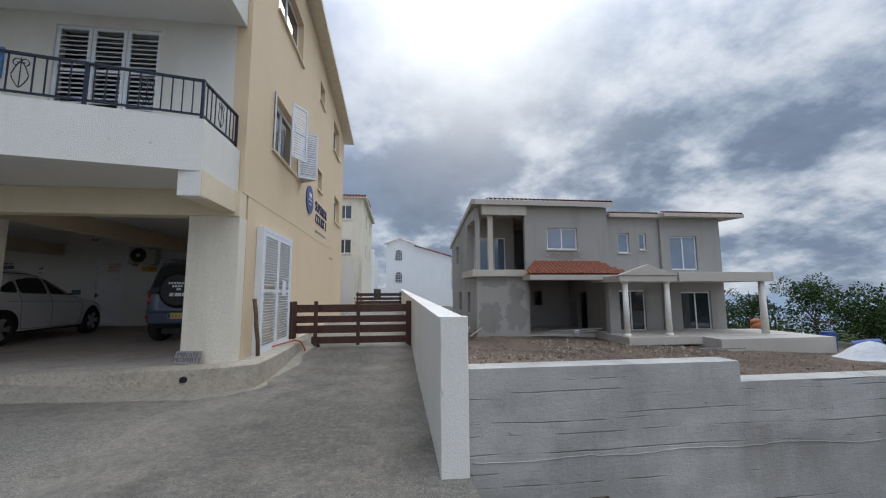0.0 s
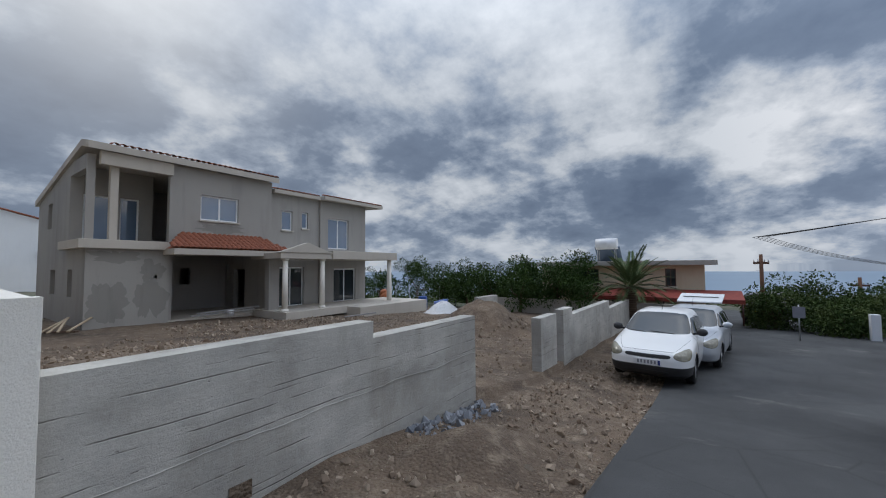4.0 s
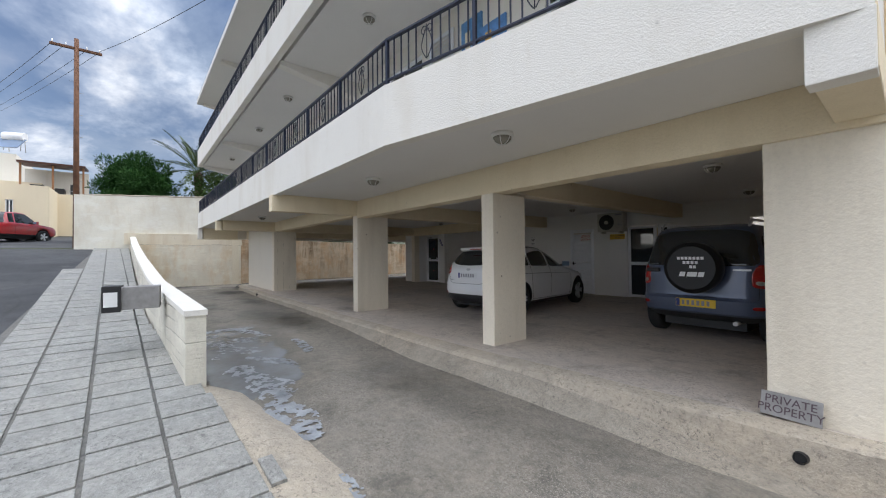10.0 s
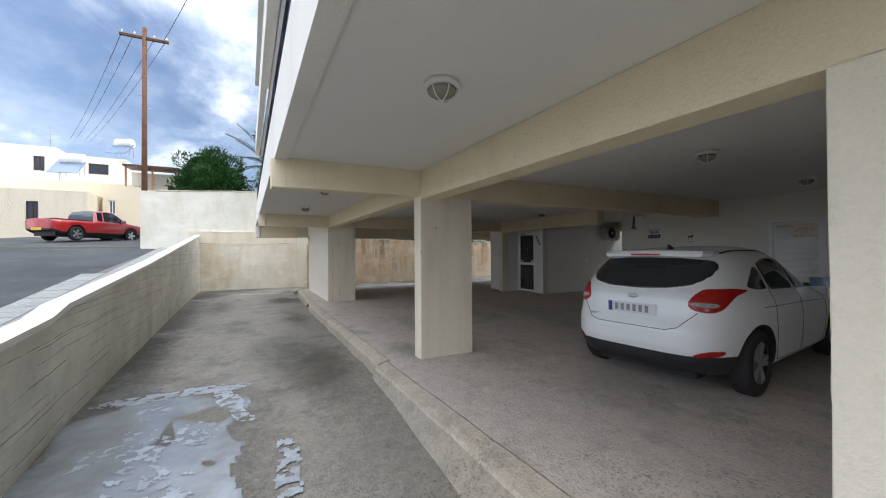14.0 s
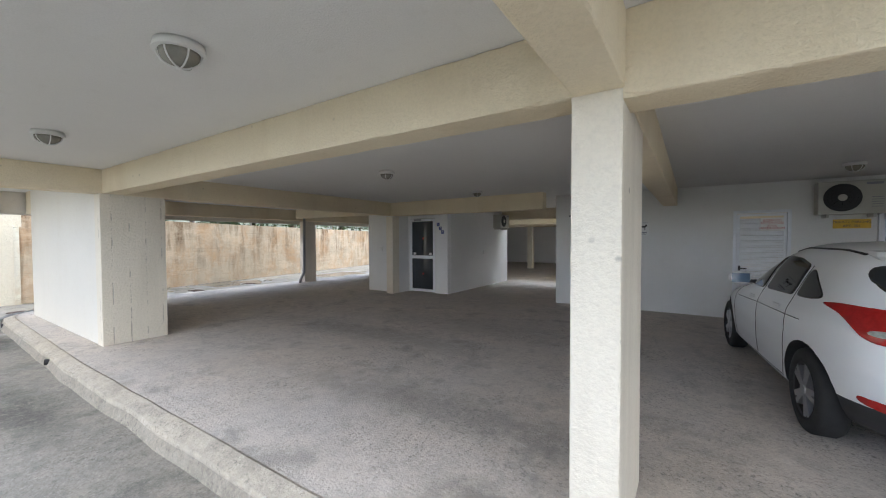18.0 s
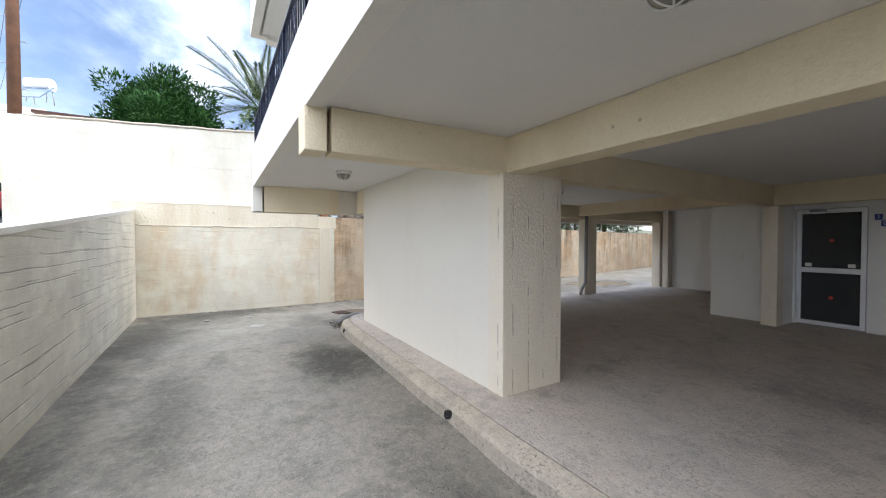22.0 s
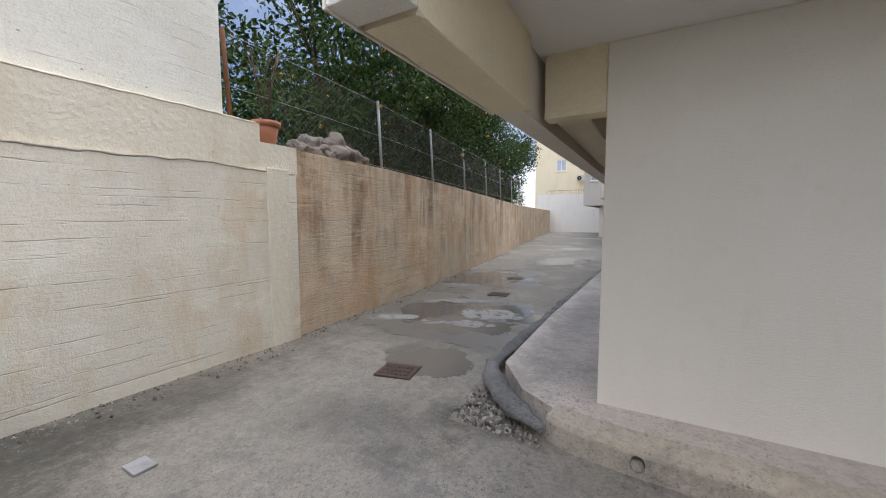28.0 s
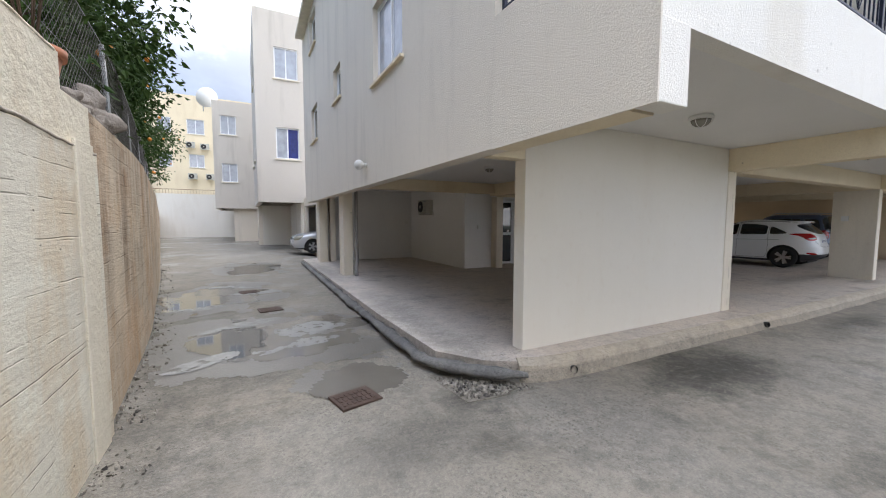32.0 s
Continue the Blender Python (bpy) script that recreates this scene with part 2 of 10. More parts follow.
def boarded(name, base, stain, board=0.13, rust=0.0, axis=2, seams=0.45, blotch=0.75, drip=0.0, wide=1.0, cover=0.52):
    """Concrete cast against boards: broken level ridges, pits and run-down staining."""
    m = Mat(name, 0.9)
    sp = m.n.new("ShaderNodeSeparateXYZ")
    m.l.new(m.pos, sp.inputs[0])
    wob = m.math("MULTIPLY", m.noise(0.7, 3), 0.10)
    lines = None
    for k, (size, shift) in enumerate(((board, 0.0), (board * 1.7, 0.05))):
        seam = m.math("PINGPONG", m.math("ADD", m.math("ADD", sp.outputs[axis], shift), wob), size / 2)
        one = m.math("MULTIPLY", m.ramp(m.math("DIVIDE", seam, size / 2), [(0.0, 1.0), ((0.035 if k else 0.05) * wide, 0.0)]), m.ramp(m.noise(0.8, 6, 0.7, (1, 1, 6), shift=(3 + 4 * k, 1, 8)), [(cover, 0.0), (cover + 0.06, 1.0)]))
        lines = one if lines is None else m.math("MAXIMUM", lines, one)
    pits = m.math("MULTIPLY", m.ramp(m.voro(5.5, (1, 1, 1.6)), [(0.03, 1.0), (0.08, 0.0)]), m.ramp(m.noise(1.4, 3, shift=(1, 2, 9)), [(0.5, 0.0), (0.6, 1.0)]))
    grain = m.noise(5, 6, 0.7, (1, 1, 7))
    speck = m.noise(34, 4, 0.7)
    c = m.mix(m.ramp(m.noise(0.8, 6, 0.65), [(0.36, 0.0), (0.7, 1.0)]), base, tuple(v * blotch for v in base))
    c = m.mix(m.math("MULTIPLY", m.ramp(m.noise(1.5, 7, 0.7, (1, 1, 0.35), 0.3), [(0.48, 0.0), (0.66, 1.0)]), 0.25 + rust * 0.45), c, stain)
    if drip:
        thin = m.ramp(m.noise(2.9, 7, 0.68, (1, 1, 0.13), 0.5, (0, 3, 0)), [(0.45, 0.0), (0.62, 1.0)])
        thin = m.math("MULTIPLY", thin, m.ramp(m.math("ADD", m.math("MULTIPLY", sp.outputs[2], 0.4), m.math("MULTIPLY", m.noise(1.3, 4), 0.5)), [(0.25, 0.12), (0.95, 1.0)]))
        c = m.mix(m.math("MULTIPLY", m.math("MULTIPLY", thin, m.ramp(m.noise(1.6, 5, 0.65, (1, 1, 0.7)), [(0.34, 0.25), (0.55, 1.0)])), drip), c, tuple(v * 0.38 for v in stain))
        c = m.mix(m.math("MULTIPLY", m.ramp(m.noise(1.1, 7, 0.72, (1, 1, 0.7), 0.4, (6, 1, 2)), [(0.48, 0.0), (0.66, 1.0)]), 0.6), c, (0.56, 0.32, 0.15))
    c = m.mix(m.math("MULTIPLY", lines, seams), c, tuple(v * 0.42 for v in stain))
    c = m.mix(m.math("MULTIPLY", m.ramp(grain, [(0.5, 0.0), (0.72, 1.0)]), 0.16 + 0.2 * drip), c, tuple(v * 0.68 for v in base))
    c = m.mix(m.math("MULTIPLY", pits, 0.7), c, tuple(v * 0.3 for v in base))
    c = m.mix(m.math("MULTIPLY", m.ramp(speck, [(0.5, 0.0), (0.66, 1.0)]), 0.25), c, tuple(v * 0.6 for v in base))
    c = m.mix(m.math("MULTIPLY", m.ramp(m.noise(0.9, 8, 0.7, (1, 1, 2.0)), [(0.50, 0.0), (0.62, 1.0)]), 0.35), c, tuple(min(0.88, v * 1.25) for v in base))
    m.colour(c)
    h = m.math("ADD", m.math("MULTIPLY", m.math("ADD", lines, pits), -1.2), m.math("ADD", m.math("MULTIPLY", grain, 0.6 + drip), m.math("MULTIPLY", speck, 0.7)))
    return m.bump(h, 0.7, 0.014).m


def floor_concrete(name, base, dark, warm, wet=0.0, grit=70, stains_and_tone=(), mottle=1.0, pebbles=0.0):
    m = Mat(name, 0.85)
    blot, fine = m.noise(0.55, 7, 0.62, distort=0.4), m.noise(4.5, 7, 0.7)
    c = m.mix(m.ramp(blot, [(0.34, 0.0), (0.62, 1.0)]), base, warm)
    c = m.mix(m.math("MULTIPLY", m.ramp(m.noise(1.3, 8, 0.72, shift=(4, 9, 0)), [(0.53, 0.0), (0.66, 1.0)]), 0.7), c, dark)
    c = m.mix(m.math("MULTIPLY", m.ramp(fine, [(0.48, 0.0), (0.66, 1.0)]), 0.38), c, tuple(v * 0.62 for v in base))
    c = m.mix(m.math("MULTIPLY", m.ramp(m.noise(2.2, 8, 0.75, (1, 1.5, 1), shift=(1, 7, 0)), [(0.55, 0.0), (0.66, 1.0)]), 0.45), c, tuple(min(1, v * 1.35) for v in base))
    gritty = m.ramp(m.noise(0.9, 6, 0.7, shift=(8, 2, 0)), [(0.42, 0.25), (0.62, 1.0)])
    c = m.mix(m.math("MULTIPLY", m.math("MULTIPLY", m.ramp(m.noise(30, 5, 0.85), [(0.53, 0.0), (0.60, 1.0)]), 0.85), gritty), c, tuple(v * 0.28 for v in base))
    c = m.mix(m.math("MULTIPLY", m.math("MULTIPLY", m.ramp(m.voro(grit), [(0.0, 1.0), (0.24, 0.0)]), 0.8), gritty), c, tuple(min(1, v * 2.0) for v in base))
    c = m.mix(m.math("MULTIPLY", m.ramp(m.noise(11, 8, 0.85), [(0.46, 0.0), (0.58, 1.0)]), 0.42 * mottle), c, tuple(v * 0.45 for v in base))
    c = m.mix(m.math("MULTIPLY", m.ramp(m.noise(17, 7, 0.85, shift=(3, 3, 0)), [(0.54, 0.0), (0.62, 1.0)]), 0.4 * mottle), c, tuple(min(1, v * 1.55) for v in base))
    if pebbles:
        sp = m.n.new("ShaderNodeSeparateXYZ")
        m.l.new(m.pos, sp.inputs[0])
        worn = m.math("MULTIPLY", m.ramp(m.math("DIVIDE", sp.outputs[0], -20), [(0.15, 1.0), (0.55, 0.25)]), m.ramp(m.noise(0.6, 6, 0.65, shift=(5, 5, 0)), [(0.38, 0.1), (0.6, pebbles)]))
        c = m.mix(m.math("MULTIPLY", m.ramp(m.noise(75, 4, 0.75, shift=(7, 0, 0)), [(0.50, 0.0), (0.60, 1.0)]), worn), c, tuple(v * 0.35 for v in base))
        c = m.mix(m.math("MULTIPLY", m.ramp(m.noise(62, 4, 0.75, shift=(0, 7, 0)), [(0.53, 0.0), (0.62, 1.0)]), worn), c, tuple(min(1, v * 2.0) for v in base))
    flecks = m.ramp(m.noise(13, 8, 0.85, shift=(9, 4, 0)), [(0.36, 0.3), (0.52, 1.0)])
    for x, y, rx, ry, k in stains_and_tone:
        d = m.n.new("ShaderNodeVectorMath")
        d.operation = "LENGTH"
        m.l.new(m.vec((1 / rx, 1 / ry, 0), (-x / rx, -y / ry, 0)), d.inputs[0])
        edge = m.math("ADD", d.outputs["Value"], m.math("MULTIPLY", m.math("SUBTRACT", m.noise(2.4, 8, 0.75), 0.5), 1.7))
        c = m.mix(m.math("MULTIPLY", m.math("MULTIPLY", m.ramp(edge, [(0.25, 1.0), (1.1, 0.0)]), flecks), k), c, tuple(v * 0.72 for v in dark))
    m.colour(c)
    if wet:
        m.rough(m.ramp(m.noise(0.42, 5, 0.6, shift=(2, 3, 0)), [(0.5, 0.88), (0.66, 0.35)]))
    h = m.math("ADD", fine, m.math("MULTIPLY", m.noise(grit * 0.7, 2), 0.8))
    return m.bump(h, 0.7, 0.012).m


def plain(name, colour, rough=0.5, metal=0.0, vary=0.12, scale=6, bumpy=0.0, spec=0.5):
    m = Mat(name, rough, metal, spec)
    c = m.mix(m.ramp(m.noise(scale, 5, 0.6), [(0.35, 0.0), (0.7, 1.0)]), colour, tuple(v * (1 - vary) for v in colour))
    m.colour(c)
    if bumpy:
        m.bump(m.noise(scale * 8, 3), bumpy, 0.006)
    return m.m


def glass(name, tint=(0.02, 0.025, 0.03), rough=0.03):
    """Window glass before a dark room: glossy, almost black behind."""
    m = Mat(name, rough, 0.0, 0.9)
    return m.colour(m.mix(m.noise(0.7, 2), tint, tuple(v * 1.8 for v in tint))).m


M_WHITE = stucco("white_stucco", (0.80, 0.77, 0.70), (0.55, 0.48, 0.36), grain=64, depth=0.014, streak=0.22, chips=0.35)
M_CREAM = stucco("cream_stucco", (0.80, 0.69, 0.49), (0.55, 0.42, 0.25), grain=38, streak=0.22, chips=0.6)
M_COLUMN = stucco("column_paint", (0.80, 0.73, 0.60), (0.42, 0.36, 0.27), grain=30, streak=0.3, chips=0.8)
M_FORMED = stucco("form_marked_column_paint", (0.80, 0.73, 0.60), (0.42, 0.36, 0.27), grain=30, streak=0.3, chips=0.8, forms=0.23)
M_PEACH = stucco("peach_stucco", (0.78, 0.61, 0.40), (0.60, 0.45, 0.28), grain=70, depth=0.012, streak=0.15)
M_CEIL = stucco("ceiling_paint", (0.76, 0.74, 0.70), (0.6, 0.56, 0.5), grain=80, depth=0.006, streak=0.05)
M_INNER = stucco("garage_wall_paint", (0.78, 0.77, 0.74), (0.6, 0.55, 0.48), grain=60, depth=0.01, streak=0.1)
M_FRONT = stucco("smooth_cream_wall_paint", (0.79, 0.745, 0.655), (0.60, 0.50, 0.36), grain=80, depth=0.008, streak=0.12)
M_SIDE = stucco("alley_stucco", (0.74, 0.675, 0.575), (0.45, 0.41, 0.35), grain=60, depth=0.015, streak=0.4)
M_SLAB = floor_concrete("garage_concrete", (0.51, 0.465, 0.415), (0.27, 0.245, 0.215), (0.565, 0.49, 0.41), mottle=0.45, stains_and_tone=((-16, 9.5, 3, 0.7, 0.5), (-13, 7.6, 3, 0.5, 0.55), (-14.5, 11, 3, 1.0, 0.35), (-8.9, 8.0, 1.2, 0.8, 0.4), (-24.2, 9.0, 0.45, 3.5, 0.7), (-24.1, 6.9, 0.5, 0.6, 0.6), (-24.3, 15.0, 0.4, 3.5, 0.7), (-11.9, 6.5, 1.0, 0.35, 0.6)))
# Spots at (-0.8, 4.6) and (-0.9, 8.2) put lower local exposure into the colour.
M_DRIVE = floor_concrete("driveway_concrete", (0.215, 0.195, 0.163), (0.068, 0.063, 0.050), (0.25, 0.22, 0.175), wet=1.0, grit=48, pebbles=0.7,
                         stains_and_tone=((-21.7, 5.45, 1.3, 0.75, 0.95), (-12.2, 5.2, 1.7, 0.6, 0.85), (-17.2, 5.3, 1.6, 0.4, 0.75), (-16.5, 3.9, 1.4, 0.5, 0.6), (-20.5, 3.3, 2.4, 0.45, 0.6), (-27.0, 4.0, 0.7, 2.6, 0.85), (-14.5, 2.45, 3.0, 0.5, 0.9), (-12, 2.7, 5, 0.55, 0.7), (-18, 2.45, 5, 0.6, 0.7), (-24, 2.3, 4, 0.6, 0.75), (-27.2, 4.2, 0.6, 2.6, 0.6), (-21.5, 5.25, 1.3, 0.6, 0.85), (-13.2, 4.8, 2.4, 0.8, 0.7), (-9.4, 3.5, 3.4, 1.2, 0.75), (-27.3, 10, 0.8, 5, 0.6), (-26.3, 9.2, 1.5, 2.6, 0.55), (-6.2, 5.0, 2.0, 0.5, 0.5), (-0.8, 4.6, 1.9, 3.2, 0.7), (-0.9, 8.2, 1.6, 2.6, 0.7), (-24.55, 6.05, 0.5, 0.4, 0.9), (-26.6, 3.2, 1.3, 1.3, 0.7), (-24.8, 2.6, 2.6, 0.8, 0.75), (-25.2, 5.6, 0.8, 0.5, 0.5)))
M_KERB = floor_concrete("kerb_concrete", (0.42, 0.375, 0.31), (0.27, 0.24, 0.195), (0.46, 0.395, 0.305), mottle=0.5)
M_HAUNCH = floor_concrete("haunch_concrete", (0.31, 0.28, 0.23), (0.17, 0.155, 0.125), (0.35, 0.30, 0.235), mottle=0.8, pebbles=0.4)
M_ENDWALL = boarded("cream_boarded_concrete", (0.80, 0.74, 0.61), (0.62, 0.43, 0.22), 0.15, 0.65, seams=0.36, blotch=0.80, wide=1.5, cover=0.52)
M_ENDUPPER = boarded("pale_boarded_garden_wall", (0.80, 0.77, 0.67), (0.56, 0.45, 0.31), 0.17, 0.2, seams=0.25, blotch=0.88)
M_ENDTOP = stucco("rough_cream_render", (0.76, 0.69, 0.55), (0.52, 0.37, 0.21), grain=16, depth=0.03, streak=0.45, chips=0.7)
M_RUST = boarded("rust_stained_concrete", (0.64, 0.53, 0.39), (0.42, 0.23, 0.10), 0.15, 0.5, seams=0.32, drip=0.95, wide=1.3, cover=0.52)
M_LOWWALL = boarded("painted_board_concrete", (0.72, 0.68, 0.57), (0.42, 0.38, 0.31), 0.16, 0.05, seams=0.42, wide=2.4, cover=0.48)
M_GREYWALL = boarded("grey_board_concrete", (0.48, 0.465, 0.425), (0.24, 0.22, 0.18), 0.16, 0.5, seams=0.6, blotch=0.6, wide=1.8)
M_BLOCK = stucco("weathered_block_render", (0.60, 0.555, 0.49), (0.36, 0.33, 0.28), grain=40, depth=0.01, streak=0.55)
M_RENDER = stucco("grey_cement_render", (0.355, 0.34, 0.315), (0.20, 0.195, 0.185), grain=50, depth=0.008, streak=0.5, chips=0.3)
M_RENDER_PALE = stucco("pale_cement_render", (0.52, 0.48, 0.42), (0.36, 0.33, 0.28), grain=50, depth=0.008)
M_ROOM = stucco("raw_room_render", (0.33, 0.31, 0.29), (0.24, 0.23, 0.21), grain=40, depth=0.008)
M_DAMPRENDER = stucco("damp_cement_render", (0.27, 0.26, 0.24), (0.14, 0.135, 0.125), grain=50, depth=0.008, streak=0.5)
M_GLASS, M_SKYGLASS = glass("window_glass"), glass("bright_window_glass", (0.10, 0.14, 0.2), 0.02)
M_PVC = plain("white_pvc", (0.82, 0.83, 0.84), 0.35, vary=0.05)
M_SHUTTER = plain("white_shutter_paint", (0.78, 0.80, 0.83), 0.4, vary=0.08)
M_RAIL = plain("navy_iron_paint", (0.012, 0.017, 0.04), 0.4, 0.3, vary=0.3, scale=20)
M_BLACK = plain("black_plastic", (0.015, 0.015, 0.016), 0.5)
M_BROWN = plain("brown_gate_boards", (0.075, 0.028, 0.018), 0.55, vary=0.4, scale=9, bumpy=0.2)
M_TILE = plain("terracotta", (0.27, 0.085, 0.042), 0.8, vary=0.45, scale=7, bumpy=0.3)
M_EAVE = plain("eave_paint", (0.78, 0.72, 0.60), 0.7, vary=0.15)


# ---- building blocks ----
def part(name, bm, material, parent=None, label="", smooth=False):
    """Links a bmesh as one mesh object, under a parent if there is one."""
    me = bpy.data.meshes.new(name)
    if smooth:
        for f in bm.faces:
            f.smooth = True
    bm.to_mesh(me)
    bm.free()
    for m in material if isinstance(material, (list, tuple)) else (material,):
        me.materials.append(m)
    ob = new(name, me)
    if parent is not None:
        ob.parent = parent
    if label:
        tagged(ob, label)
    return ob


def again(ob, parent, m, name=None):
    """A further piece on the same mesh."""
    o = new(name or ob.name.split(".")[0], ob.data)
    o.parent = parent
    o.matrix_basis = m
    return o


def empty(name, at=(0, 0, 0), rz=0.0, **tags):
    e = new(name)
    e.empty_display_size = 0.2
    e.matrix_basis = pose(*at, 0, 0, rz)
    return tagged(e, **tags)


def add_box(bm, lo, hi, bevel=0.0, m=None, mat=0):
    lo, hi = [min(a, b) for a, b in zip(lo, hi)], [max(a, b) for a, b in zip(lo, hi)]
    v = [bm.verts.new((x, y, z)) for z in (lo[2], hi[2]) for y in (lo[1], hi[1]) for x in (lo[0], hi[0])]
    fs = [bm.faces.new([v[i] for i in q]) for q in ((0, 2, 3, 1), (4, 5, 7, 6), (0, 1, 5, 4), (2, 6, 7, 3), (0, 4, 6, 2), (1, 3, 7, 5))]
    for f in fs:
        f.material_index = mat
    if m is not None:
        for w in v:
            w.co = m @ w.co
    if bevel:
        es = list({e for f in fs for e in f.edges})
        bmesh.ops.bevel(bm, geom=es, offset=bevel, segments=2, profile=0.6, affect="EDGES")
    return fs


def box(name, lo, hi, material, parent=None, bevel=0.0, label="", m=None):
    bm = bmesh.new()
    add_box(bm, lo, hi, bevel, m)
    return part(name, bm, material, parent, label)


def add_tube(bm, a, b, r, r2=None, sides=10, caps=True):
    a, b = Vector(a), Vector(b)
    q = (b - a).to_track_quat("Z", "Y")
    rings = []
    for p, rad in ((a, r), (b, r if r2 is None else r2)):
        rings.append([bm.verts.new(p + q @ Vector((rad * math.cos(i * math.tau / sides), rad * math.sin(i * math.tau / sides), 0))) for i in range(sides)])
    fs = [bm.faces.new((rings[0][i], rings[0][(i + 1) % sides], rings[1][(i + 1) % sides], rings[1][i])) for i in range(sides)]
    for f in fs:
        f.smooth = True
    if caps:
        bm.faces.new(rings[0][::-1]), bm.faces.new(rings[1])
    return fs


def tube(name, a, b, r, material, parent=None, r2=None, sides=10, label=""):
    bm = bmesh.new()
    add_tube(bm, a, b, r, r2, sides)
    return part(name, bm, material, parent, label)


def add_path(bm, pts, r, sides=6):
    pts = [Vector(p) for p in pts]
    rings = []
    for i, p in enumerate(pts):
        d = (pts[min(i + 1, len(pts) - 1)] - pts[max(i - 1, 0)]).normalized()
        q = d.to_track_quat("Z", "Y")
        rings.append([bm.verts.new(p + q @ Vector((r * math.cos(k * math.tau / sides), r * math.sin(k * math.tau / sides), 0))) for k in range(sides)])
    for u, w in zip(rings, rings[1:]):
        for k in range(sides):
            bm.faces.new((u[k], u[(k + 1) % sides], w[(k + 1) % sides], w[k])).smooth = True
    bm.faces.new(rings[0][::-1]), bm.faces.new(rings[-1])


def add_prism(bm, outline, z0, z1, mat=0):
    """An outline in x and y, drawn up from z0 to z1 (numbers, or functions of x and y)."""
    at = lambda z, p: z(*p) if callable(z) else z
    lo = [bm.verts.new((*p, at(z0, p))) for p in outline]
    hi = [bm.verts.new((*p, at(z1, p))) for p in outline]
    n = len(outline)
    fs = [bm.faces.new((lo[i], lo[(i + 1) % n], hi[(i + 1) % n], hi[i])) for i in range(n)]
    fs += [bm.faces.new(hi), bm.faces.new(lo[::-1])]
    for f in fs:
        f.material_index = mat
    bmesh.ops.recalc_face_normals(bm, faces=fs)
    return fs


def prism(name, outline, z0, z1, material, parent=None, label="", m=None, bevel=0.0):
    bm = bmesh.new()
    add_prism(bm, outline, z0, z1)
    if bevel:
        bmesh.ops.bevel(bm, geom=bm.edges[:], offset=bevel, segments=2, affect="EDGES")
    if m is not None:
        bm.transform(m)
    return part(name, bm, material, parent, label)


def wall_with_holes(bm, u0, u1, z0, z1, t0, t1, holes, axis="y", mat=0):
    """A wall along x (axis y: its thickness runs over y) or along y, cut by holes (u, z, u, z)."""
    us = sorted({u0, u1, *(v for h in holes for v in (h[0], h[2]) if u0 < v < u1)})
    zs = sorted({z0, z1, *(v for h in holes for v in (h[1], h[3]) if z0 < v < z1)})
    solid = lambda i, j: 0 <= i < len(us) - 1 and 0 <= j < len(zs) - 1 and not any(
        h[0] < (us[i] + us[i + 1]) / 2 < h[2] and h[1] < (zs[j] + zs[j + 1]) / 2 < h[3] for h in holes)
    seen = {}

    def vert(i, t, j):
        key = (i, t, j)
        if key not in seen:
            u, z = us[i], zs[j]
            seen[key] = bm.verts.new((u, t, z) if axis == "y" else (t, u, z))
        return seen[key]

    fs = []
    for i in range(len(us) - 1):
        for j in range(len(zs) - 1):
            if not solid(i, j):
                continue
            for t in (t0, t1):
                fs.append(bm.faces.new([vert(i, t, j), vert(i + 1, t, j), vert(i + 1, t, j + 1), vert(i, t, j + 1)]))
            for di, dj, a, b in ((-1, 0, (i, j), (i, j + 1)), (1, 0, (i + 1, j), (i + 1, j + 1)), (0, -1, (i, j), (i + 1, j)), (0, 1, (i, j + 1), (i + 1, j + 1))):
                if not solid(i + di, j + dj):
                    fs.append(bm.faces.new([vert(a[0], t0, a[1]), vert(b[0], t0, b[1]), vert(b[0], t1, b[1]), vert(a[0], t1, a[1])]))
    for f in fs:
        f.material_index = mat
    bmesh.ops.recalc_face_normals(bm, faces=fs)


def holed_wall(name, u0, u1, z0, z1, t0, t1, holes, material, axis="y", parent=None, label="", kind="structure", category="wall"):
    bm = bmesh.new()
    wall_with_holes(bm, u0, u1, z0, z1, t0, t1, holes, axis)
    ob = part(name, bm, material, parent)
    if parent is None:
        tagged(ob, label, category, kind=kind)
    return ob


def lerp(x, table):
    """Straight lines between (x, value) pairs in rising x."""
    if x <= table[0][0]:
        return table[0][1]
    for (a, va), (b, vb) in zip(table, table[1:]):
        if x <= b:
            return va + (vb - va) * (x - a) / (b - a)
    return table[-1][1]

# ---- heights of the ground ----
SLAB, SOFFIT, CEIL, WEST = -0.04, 2.37, 2.80, 2.27


def road_z(x):
    return lerp(x, [(-60, 4.2), (-30, 2.05), (-20, 1.12), (-11.5, 0.28), (-7.3, -0.08), (-3, -0.40), (0, -0.52), (3, -0.80), (6, -1.24), (9, -1.66), (11, -1.85), (14, -1.98), (24, -2.2), (32, -2.75), (60, -4.6)])


def drive_z(x, y):
    a = lerp(x, [(-27.6, -0.24), (-20, -0.21), (-10, -0.22), (-6, -0.29), (-2, -0.46), (1, -0.52)])
    if x < -23.6:
        a = lerp(y, [(5.5, a), (9, -0.22), (18, -0.18), (28, -0.10), (46, -0.05)])
    elif x > -2.4:
        a = lerp(y, [(2, a), (7, -0.42), (10, -0.22), (19, -0.05), (34, 0.0)])
    return a


